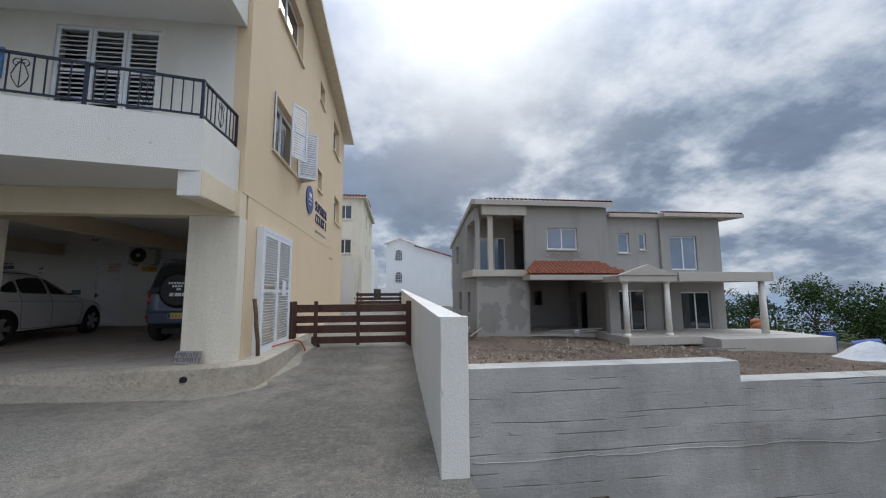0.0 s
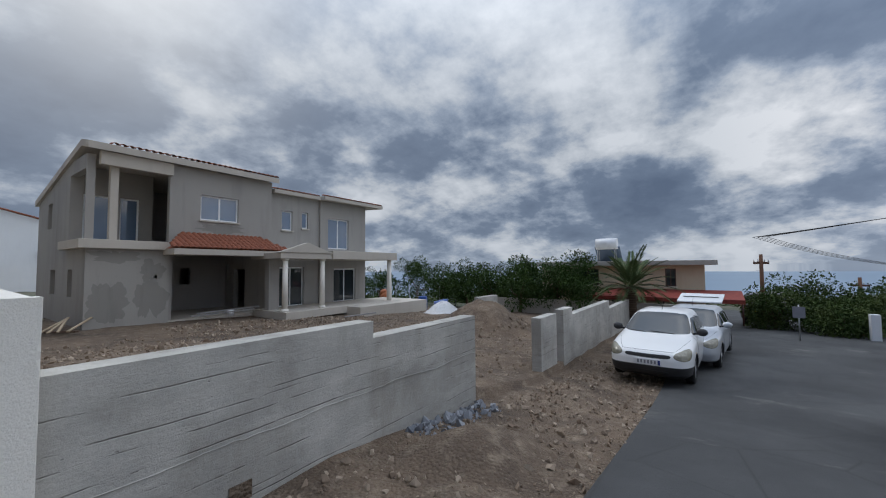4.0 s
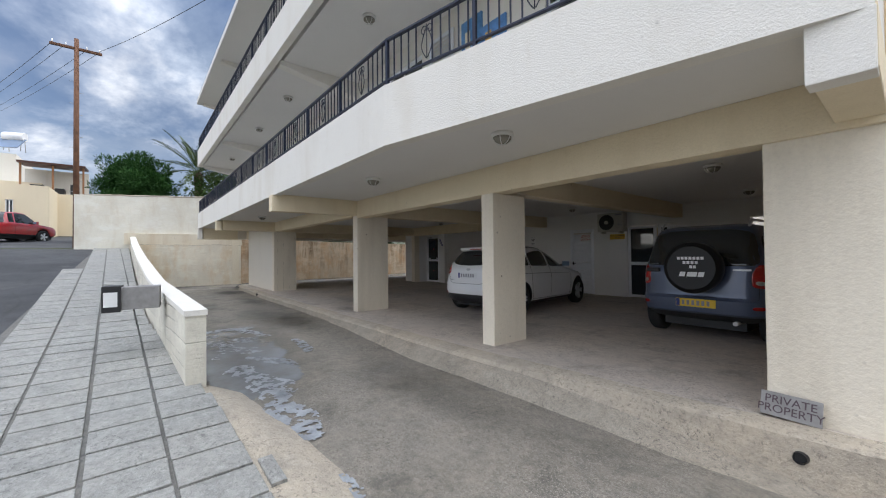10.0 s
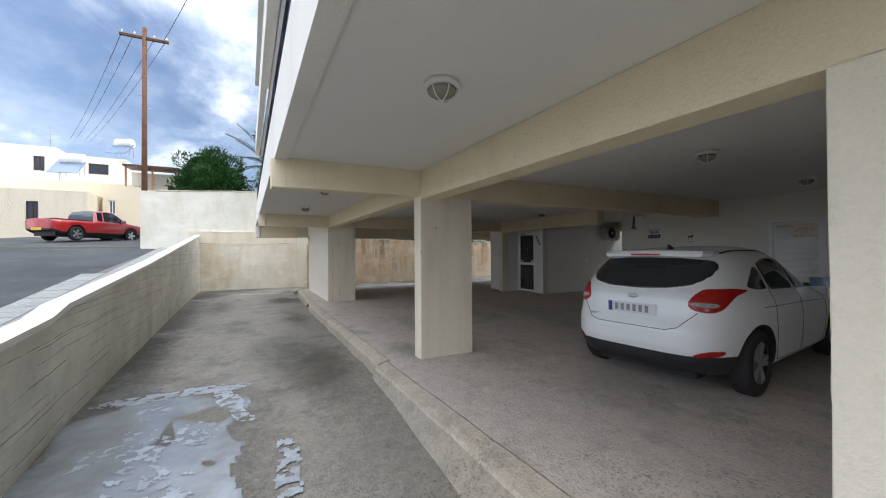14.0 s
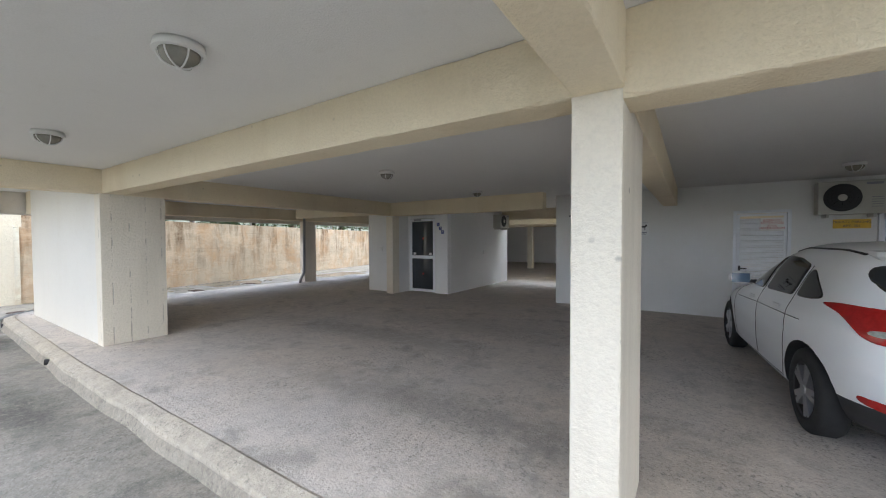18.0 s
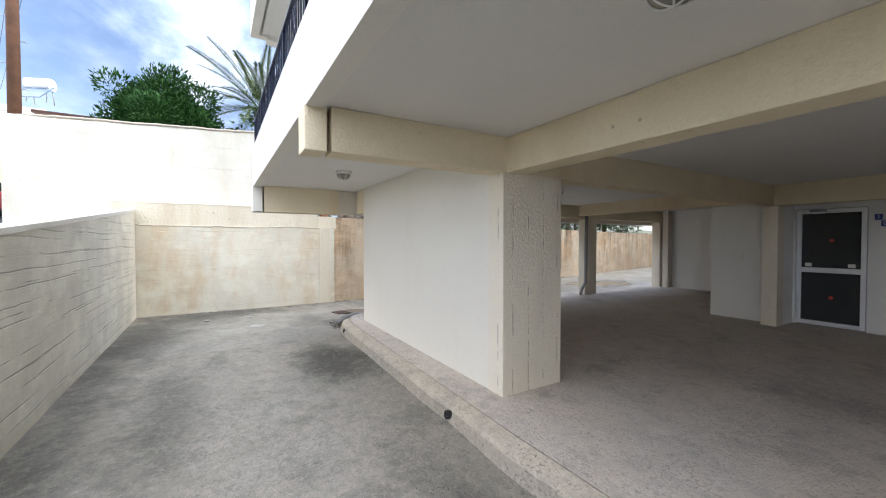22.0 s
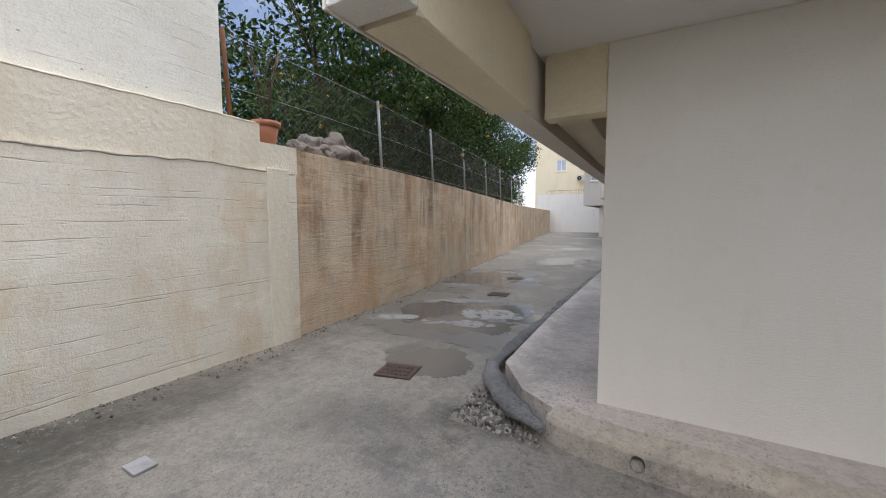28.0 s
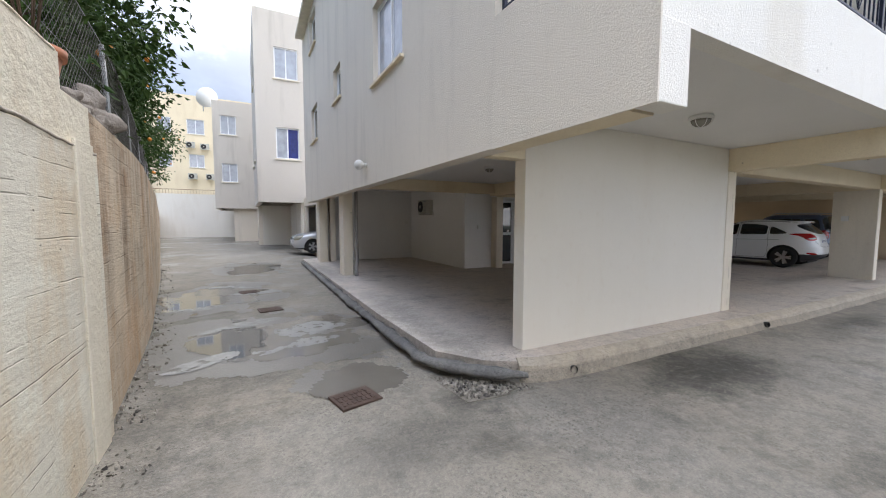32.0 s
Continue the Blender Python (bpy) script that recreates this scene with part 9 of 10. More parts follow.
ESTATE = CarShape(L, 1.92, [(0, 1.15), (0.05, 1.22), (0.15, 1.5), (0.3, 1.70), (0.8, 1.75), (2.4, 1.74), (2.7, 1.68), (3.4, 1.18), (3.5, 1.13), (4.4, 1.02), (4.6, 0.92), (L, 0.85)],
                  [(0, 1.12), (1.5, 1.10), (3.3, 1.06), (L, 0.86)], 0.30, PLAN(L), (0.85, 3.6), 0.37)


def estate_bits(e, S, last):
    lamp_side(e, S, 0.0, snap(S, 0.16), 3, 6, "tail_lamp", M_LAMPRED, "tall red tail lamp")
    lamp_end(e, S, 0, 3, 6, 0.8, 1.0, "tail_lamp", M_LAMPRED, "tall red tail lamp")
    lamp_side(e, S, snap(S, 4.15), snap(S, 4.55), 4, 6, "headlight", M_LAMPCLEAR)
    plate(e, S, 0, 0.88, M_PLATEY)


vehicle("estate_car", (28.5, -2.4, ROADZ(30) + 0.02), -114, "dark grey off-road estate car standing across the road", ESTATE, P_DARK, [(0.4, 1.3), (1.4, 2.3), (2.4, 3.15)], (2.7, 3.42), (0.06, 0.28), (1.35, 2.35, 3.3), estate_bits)
new_car("saloon_car", (5.8, -3.4, ROADZ(8.5) + 0.02), -90, "silver car parked on the far side of the road", SMALL, P_SILVER, lambda y: 0.24, small_panels([(0.42, 1.0), (1.08, 1.8), (1.9, 2.62)]), small_seams, small_bits, [(1.25, 0.86), (2.0, 0.86)], (2.5, 0.98))
new_car("saloon_car", (-20.1, 23.4, SLAB - 0.018), 90, "silver car standing nose out in the far bay", SMALL, P_SILVER, lambda y: 0.24, small_panels([(0.42, 1.34), (1.44, 2.62)]), small_seams, small_bits, [(1.6, 0.86)], (2.5, 0.98))
L = 4.7
PICK = CarShape(L, 1.66, [(0, 0.98), (1.75, 0.98), (1.8, 1.0), (1.84, 1.40), (1.95, 1.50), (2.5, 1.55), (2.85, 1.52), (2.95, 1.46), (3.5, 1.03), (3.6, 0.99), (4.4, 0.90), (4.6, 0.8), (L, 0.7)],
                [(0, 0.97), (1.8, 0.98), (3.4, 0.94), (L, 0.75)], 0.32, PLAN(L), (0.98, 3.75), 0.33)


def pick_bits(e, S, last):
    lamp_end(e, S, 0, 3, 5, 0.84, 1.0, "tail_lamp", M_LAMPRED, "red tail lamp")
    plate(e, S, 0, 0.5, M_PLATEY)
    box("bed_cover", (-0.70, 0.08, 0.985), (0.70, 1.72, 0.998), M_BLACK, e)


vehicle("pickup_car", (-32.4, -5.5, road_z(-33.6) + 0.03), 57, "red pickup with a black bumper parked up the road", PICK, P_RED, [(1.95, 2.2), (2.28, 3.3)], (2.93, 3.52), (1.8, 1.97), (2.25, 3.4), pick_bits, trim_rows=1)

# ---- plants ----
def leaf_mat(name, a, b, c):
    m = Mat(name, 0.7, 0.0, 0.15)
    m.colour(m.mix(m.math("MULTIPLY", m.ramp(m.noise(1.3, 3), [(0.4, 0.0), (0.65, 1.0)]), 0.6), m.mix(m.island, a, b), c))
    m.b.inputs["Subsurface Weight"].default_value = 0.0
    return m.m


M_LEAF = leaf_mat("dark_green_leaves", (0.028, 0.060, 0.014), (0.075, 0.125, 0.030), (0.03, 0.05, 0.015))
M_HEDGE = leaf_mat("hedge_leaves", (0.022, 0.045, 0.012), (0.07, 0.11, 0.03), (0.10, 0.12, 0.035))
M_CONIFER = leaf_mat("conifer_sprays", (0.018, 0.065, 0.016), (0.05, 0.13, 0.028), (0.02, 0.05, 0.015))
M_PALM = leaf_mat("palm_leaflets", (0.05, 0.085, 0.035), (0.13, 0.17, 0.07), (0.09, 0.12, 0.05))
M_BARK = plain("rough_bark", (0.13, 0.085, 0.055), 0.9, vary=0.5, scale=9, bumpy=0.8)
M_ORANGE = plain("orange_peel", (0.75, 0.27, 0.02), 0.5, vary=0.15)
M_POLE = plain("creosoted_pole", (0.16, 0.075, 0.04), 0.85, vary=0.4, scale=4, bumpy=0.5)
M_WIRE = plain("black_cable", (0.02, 0.02, 0.022), 0.6)
M_POT = plain("terracotta_pot", (0.42, 0.17, 0.09), 0.8, vary=0.25, scale=7)
M_STEEL = plain("galvanised_steel", (0.42, 0.43, 0.43), 0.45, 0.6, vary=0.3)
M_RUSTY = plain("rusty_steel", (0.22, 0.085, 0.035), 0.85, vary=0.5, scale=12, bumpy=0.5)


def leaf(bm, at, way, size, rnd, slim=0.5):
    up = Vector((rnd.uniform(-1, 1), rnd.uniform(-1, 1), rnd.uniform(-1, 1)))
    side = way.cross(up)
    if side.length < 1e-3:
        return
    side.normalize()
    n = side.cross(way) * 0.12
    a, b, c, d = at, at + way * size * 0.45 + side * size * slim * 0.5 + n * size, at + way * size, at + way * size * 0.45 - side * size * slim * 0.5 + n * size
    bm.faces.new([bm.verts.new(p) for p in (a, b, c, d)])


def crown_bm(clumps, leaves, size, seed, squash=0.8, slim=0.5, upward=0.0):
    """Leaves set over many uneven clumps, leaving gaps between them."""
    rnd = random.Random(seed)
    bm = bmesh.new()
    for c, r in clumps:
        for _ in range(int(leaves * r * r)):
            d = Vector((rnd.gauss(0, 1), rnd.gauss(0, 1), rnd.gauss(0, 1))).normalized()
            k = r * (0.55 + 0.5 * rnd.random()) * (1 + 0.25 * noise.noise(d * 2.3 + c))
            p = c + Vector((d.x * k, d.y * k, d.z * k * squash))
            w = (d + Vector((rnd.uniform(-1, 1), rnd.uniform(-1, 1), rnd.uniform(-1, 1) - 0.25 + upward)) * 0.9).normalized()
            leaf(bm, p, w, size * (0.6 + 0.8 * rnd.random()), rnd, slim)
    return bm


def clumps_in(centre, radii, n, r0, r1, seed):
    rnd = random.Random(seed)
    out = []
    for _ in range(n):
        d = Vector((rnd.gauss(0, 1), rnd.gauss(0, 1), rnd.gauss(0, 1))).normalized() * (0.35 + 0.65 * rnd.random())
        out.append((Vector((centre[0] + d.x * radii[0], centre[1] + d.y * radii[1], centre[2] + d.z * radii[2])), r0 + (r1 - r0) * rnd.random()))
    return out


def tree(name, foot, centre, radii, label, mat, seed, n=26, r0=0.4, r1=0.75, leaves=420, size=0.11, slim=0.5, fruit=0, category="tree", group="", trunk=0.1, upward=0.0):
    e = empty(name, foot, label=label, category=category, group=group)
    o = Vector(foot)
    cl = clumps_in(Vector(centre) - o, radii, n, r0, r1, seed)
    rnd = random.Random(seed + 1)
    bm = bmesh.new()
    fork = Vector((0, 0, max(0.4, (centre[2] - foot[2]) * 0.55)))
    add_tube(bm, (0, 0, -0.1), fork, trunk, trunk * 0.75, 9)
    part("trunk", bm, M_BARK, e)
    for c, r in cl[:7]:
        mid = fork.lerp(c, 0.5) + Vector((rnd.uniform(-0.2, 0.2), rnd.uniform(-0.2, 0.2), -0.1))
        bm = bmesh.new()
        add_tube(bm, fork, mid, trunk * 0.55, trunk * 0.35, 7)
        add_tube(bm, mid, c, trunk * 0.35, trunk * 0.12, 6)
        part("limb", bm, M_BARK, e)
    part("crown", crown_bm(cl, leaves, size, seed, slim=slim, upward=upward), mat, e)
    for k in range(fruit):
        c, r = cl[k % len(cl)]
        d = Vector((rnd.uniform(0.2, 1), rnd.uniform(-1, 0.3), rnd.uniform(-1, 0.1))).normalized() * r * 1.05
        bm = bmesh.new()
        bmesh.ops.create_icosphere(bm, subdivisions=2, radius=0.042, matrix=Matrix.Translation(c + d))
        part("orange", bm, M_ORANGE, e, smooth=True)
    return e


def frond_bm(length, droop, seed, leaflets=34, wide=0.42):
    """One feather leaf of a date palm, rooted at the origin, reaching along +y."""
    rnd = random.Random(seed)
    bm = bmesh.new()
    pts = [Vector((0, length * f * (1 - 0.18 * droop * f), length * (0.28 * f - droop * 0.75 * f * f))) for f in (i / 12 for i in range(13))]
    for i in range(12):
        add_tube(bm, pts[i], pts[i + 1], 0.022 * (1 - i / 13), 0.022 * (1 - (i + 1) / 13), 5, caps=False)
    for k in range(leaflets):
        f = 0.16 + 0.84 * k / (leaflets - 1)
        i = min(11, int(f * 12))
        p = pts[i].lerp(pts[i + 1], f * 12 - i)
        along = (pts[i + 1] - pts[i]).normalized()
        ln = wide * (0.55 + 0.6 * math.sin(math.pi * min(1, f * 0.9 + 0.1))) * (0.85 + 0.3 * rnd.random())
        for s in (-1, 1):
            w = (Vector((s, 0, 0.25)) * 0.8 + along * (0.75 + 0.5 * f) + Vector((0, 0, -0.15 * rnd.random()))).normalized()
            sd = w.cross(Vector((0, 0, 1))).normalized() * 0.022
            tip = p + w * ln + Vector((0, 0, -0.06 * ln))
            bm.faces.new([bm.verts.new(v) for v in (p - sd * 0.5, p + w * ln * 0.4 - sd, tip, p + w * ln * 0.4 + sd)])
    return bm


def palm(foot, top, length, n, label, seed, trunk=0.24):
    e = empty("palm_tree", foot, label=label, category="palm", group="palms")
    h = top - foot[2]
    rnd = random.Random(seed)
    bm = bmesh.new()
    k = 0
    z = -0.1
    while z < h:
        r = trunk * (1.0 + 0.12 * (k % 2))
        add_tube(bm, (0, 0, z), (0, 0, z + 0.14), r * 1.1, r * 0.92, 12)
        z += 0.12
        k += 1
    part("trunk", bm, M_BARK, e)
    for i in range(n):
        a = i * 137.5
        lift = 62 - 85 * (i / n)
        m = Matrix.Translation((0, 0, h)) @ Matrix.Rotation(radians(a), 4, "Z") @ Matrix.Rotation(radians(lift), 4, "X")
        bm = frond_bm(length * (0.85 + 0.25 * rnd.random()), 0.25 + 0.25 * rnd.random() + 0.25 * i / n, seed * 50 + i)
        bm.transform(m)
        part("frond", bm, M_PALM, e)
    return e


# row of orange trees behind the alley's retaining wall
for k, y in enumerate((9.6, 12.6, 15.8, 19.2, 22.8, 26.4)):
    x = alley_x(y) - 1.9
    tree("orange_tree", (x, y, 2.1), (x + 0.55, y + 0.2, 5.1 + 0.25 * (k % 2)), (1.75, 2.0, 1.9), "dense orange tree with ripe fruit leaning over the wall", M_LEAF, 10 + k, 36, 0.5, 0.9, 430, 0.125, fruit=12 if k < 5 else 5, group="orange trees", trunk=0.11)
for k, y in enumerate((8.2, 10.8, 13.4, 16.0, 18.8, 21.6, 24.6, 28.0)):
    x = alley_x(y) - 1.5
    tree("garden_bush", (x, y, 2.1), (x, y, 3.1), (0.9, 1.5, 0.9), "dark undergrowth behind the chain-link fence", M_LEAF, 130 + k, 22, 0.4, 0.7, 380, 0.12, group="garden undergrowth", category="bush", trunk=0.05)
for k, y in enumerate((7.0, 11.5, 16.0, 21.0, 26.5)):
    x = alley_x(y) - 5.2
    tree("garden_tree", (x, y, 2.1), (x, y, 5.2), (1.9, 2.4, 2.6), "dark dense tree deeper in the garden", M_LEAF, 150 + k, 30, 0.7, 1.2, 170, 0.2, group="garden trees", trunk=0.14)
tree("round_conifer", (-33.6, 2.0, 2.1), (-33.6, 1.9, 5.6), (2.0, 2.0, 2.6), "rounded bright green conifer behind the garden wall", M_CONIFER, 31, 170, 0.5, 0.75, 900, 0.16, 0.34, upward=0.9, trunk=0.18)
palm((-34.2, 5.4, 2.1), 7.4, 3.3, 30, "tall date palm behind the garden wall", 4)
palm((23.0, 3.42, plot_z(23, 3.4) - 0.1), -0.15, 2.5, 34, "date palm beside the low house", 7, 0.26)
# dark trees behind the building plot
for k, (x, y, top, w) in enumerate(((24.2, 6.0, 1.5, 1.3), (24.6, 8.0, 1.6, 1.4), (24.0, 10.2, 1.55, 1.5), (24.8, 12.6, 1.2, 1.5), (25.4, 15.2, 1.4, 1.6), (26.5, 18.2, 1.2, 1.7), (28.5, 22.5, 1.9, 2.0), (27, 26, 0.8, 2.2), (31, 12, 0.9, 2.2))):
    z = plot_z(x, min(y, 20)) - 0.15
    tree("garden_tree", (x, y, z), (x, y, (z + top) / 2 + 0.25), (w, w, (top - z) / 2 - 0.15), "dark leafy garden tree beyond the building plot", M_LEAF, 60 + k, 30, 0.45, 0.85, 420, 0.15, group="garden trees", trunk=0.12)
for k, (x, y, top, w) in enumerate(((27.2, -2.9, 0.0, 1.2), (27.4, -4.4, 0.35, 1.3), (26.6, -6.0, 0.1, 1.4), (25.0, -5.0, -0.8, 1.0), (28.5, -8.0, 0.4, 1.8), (27, -10.5, 0.2, 1.8), (32, -4.0, 0.2, 2.0))):
    z = road_z(x) - 0.15
    tree("roadside_bush", (x, y, z), (x, y, (z + top) / 2), (w, w, (top - z) / 2 - 0.1), "sprawling green bush at the bend of the road", M_HEDGE, 80 + k, 30, 0.4, 0.75, 420, 0.14, group="roadside bushes", category="bush", trunk=0.08)
# far scrub on the slope down to the sea
rnd = random.Random(5)
far = []
for _ in range(420):
    x = 34 + 210 * rnd.random() ** 1.6
    y = -70 + 190 * rnd.random()
    if abs(y + 1) < 4 and x < 60:
        continue
    far.append((Vector((x, y, falling(x, y) + 0.9)), 0.8 + 1.6 * rnd.random()))
tagged(part("far_scrub", crown_bm(far, 60, 0.45, 6, 0.75), M_HEDGE), "distant scrub and olive trees on the hillside", "scrub", kind="stuff")

# potted plants, rocks and fence on the retaining walls
pot = empty("flower_pot", (-27.80, 6.6, 2.442), label="large terracotta pot with a bare shrub on the wall", category="pot")
tube("pot_body", (0, 0, 0), (0, 0, 0.27), 0.11, M_POT, pot, 0.165, 24)
tube("pot_rim", (0, 0, 0.25), (0, 0, 0.31), 0.185, M_POT, pot, 0.19, 24)
tube("soil", (0, 0, 0.305), (0, 0, 0.315), 0.16, M_BARK, pot, sides=20)
rnd = random.Random(9)
for k in range(9):
    a = rnd.random() * 6.28
    bm = bmesh.new()
    add_path(bm, [(0.03 * math.cos(a), 0.03 * math.sin(a), 0.3), (0.1 * math.cos(a), 0.1 * math.sin(a), 0.8), (0.22 * math.cos(a + 0.4), 0.22 * math.sin(a + 0.4), 1.1 + 0.3 * rnd.random())], 0.006, 5)
    part("stem", bm, M_BARK, pot)
part("leaves", crown_bm([(Vector((0, 0, 1.0)), 0.3)], 500, 0.08, 3), M_HEDGE, pot)
for k, (y, x, r) in enumerate(((7.5, -27.95, 0.24), (7.95, -27.95, 0.30), (8.4, -28.0, 0.22), (7.2, -27.9, 0.15), (8.75, -28.05, 0.15), (7.75, -27.8, 0.13))):
    bm = bmesh.new()
    bmesh.ops.create_icosphere(bm, subdivisions=4, radius=r)
    for v in bm.verts:
        v.co *= 1 + 0.55 * noise.fractal(v.co * 3.4 / r * 0.4 + Vector((k * 7, 0, 0)), 1.0, 2.0, 5)
        v.co.z *= 0.8
    bm.transform(Matrix.Translation((x, y, 2.42 + r * 0.5)))
    tagged(part("rock", bm, stone_rock if k else (stone_rock := stucco("rough_rock", (0.23, 0.195, 0.16), (0.10, 0.09, 0.075), grain=20, depth=0.05)), smooth=True), "rough lump of grey-brown rock on the wall top", "rock", "rocks on the wall")
fence = empty("chain_link_fence", (-28.0, 7.0, 2.4), label="rusty chain-link fence with steel posts on the retaining wall", category="fence")
o = Vector((-28.0, 7.0, 2.4))
fx = lambda y: alley_x(max(6.9, y)) - 0.22
for y in (6.15, 9.35, 11.9, 14.6, 17.4, 20.2, 23.2):
    tube("post", Vector((fx(y), y, 2.25)) - o, Vector((fx(y) - 0.05, y - 0.05, 3.78)) - o, 0.028, M_RUSTY if y < 7 else M_STEEL, fence)
bm = bmesh.new()
step = 0.085
for k in range(int(18.2 / step)):
    for s in (-1, 1):
        ya = 5.2 + k * step
        p, q = (ya, 2.42, 0), (ya + 1.32 * 1.0, 3.74, 0)
        if s < 0:
            p, q = (ya, 3.74, 0), (ya + 1.32, 2.42, 0)
        if ya < 6.1 or ya + 1.32 > 23.3:
            continue
        add_tube(bm, Vector((fx(p[0]) - 0.02, p[0], p[1])) - o, Vector((fx(q[0]) - 0.02, q[0], q[1])) - o, 0.0026, sides=3, caps=False)
ml = part("wire_mesh", bm, plain("dull_fence_wire", (0.13, 0.12, 0.11), 0.7, 0.3, vary=0.3), fence)
for z in (2.5, 3.1, 3.72):
    bm = bmesh.new()
    add_path(bm, [Vector((fx(y) - 0.02, y, z)) - o for y in steps(6.15, 23.2, 1.5)], 0.004, 4)
    part("strain_wire", bm, M_STEEL, fence)

# ---- utility poles and cables ----
def cable(pts, r, label="thin black overhead cable"):
    bm = bmesh.new()
    for a, b in zip(pts, pts[1:]):
        a, b = Vector(a), Vector(b)
        sag = 0.012 * (b - a).length
        add_path(bm, [a.lerp(b, f) - Vector((0, 0, sag * 4 * f * (1 - f))) for f in (i / 10 for i in range(11))], r, 4)
    tagged(part("overhead_cable", bm, M_WIRE), label, "cable", "overhead cables")


def utility_pole(at, h, label, rz=0.0, r=0.13, arm=1.9):
    e = empty("utility_pole", at, rz, label=label, category="pole", group="utility poles")
    tube("pole_shaft", (0, 0, -0.3), (0, 0, h), r, M_POLE, e, r * 0.7, 16)
    box("crossarm", (-0.06, -arm / 2, h - 0.55), (0.06, arm / 2, h - 0.43), M_POLE, e, 0.01)
    for k in (-0.45, -0.2, 0.2, 0.45):
        tube("insulator", (0, k * arm, h - 0.43), (0, k * arm, h - 0.28), 0.035, M_PVC, e, 0.025)
    for k in range(int(h * 1.2)):
        s = -1 if k % 2 else 1
        tube("step_bolt", (0, s * r * 0.6, 2.2 + k * 0.55), (0, s * (r + 0.12), 2.2 + k * 0.55), 0.01, M_STEEL, e) if 2.2 + k * 0.55 < h - 0.6 else None
    return e


utility_pole((-28.3, -0.33, 1.95), 10.4, "tall brown wooden utility pole with climbing bolts")
utility_pole((28.0, -2.52, road_z(28) - 0.1), 4.2, "wooden utility pole at the bend of the road", r=0.12, arm=0.7)
utility_pole((34.0, -7.7, road_z(34) - 0.1), 3.2, "wooden utility pole beyond the road", r=0.12, arm=0.8)
utility_pole((33.0, 6.5, -2.3), 4.4, "wooden utility pole behind the low house", r=0.1, arm=0.9)
for dy in (-0.85, -0.4, 0.4, 0.85):
    cable([(-28.3, -0.33 + dy, 11.95), (-62, -13 + dy, 14.5)], 0.012)
cable([(-28.3, 0.4, 11.9), (-12.5, 4.7, 8.9)], 0.012, "thin black service cable from the pole to the eave")
for k in range(4):
    cable([(28, -2.2 - 0.2 * k, 2.6), (34, -7.4 - 0.2 * k, 1.3), (60, -24, 0.5)], 0.012)
    cable([(28, -2.2 - 0.2 * k, 2.6), (12, -22, 5.5 + 0.1 * k)], 0.012)
sp = empty("road_sign", (22.0, -3.08, road_z(22)), -90, label="blank grey road sign on a thin steel post", category="sign")
tube("sign_post", (0, 0, -0.1), (0, 0, 1.5), 0.025, M_STEEL, sp)
box("sign_plate", (-0.2, -0.03, 0.95), (0.2, -0.015, 1.42), M_GREYBAR, sp, 0.01)

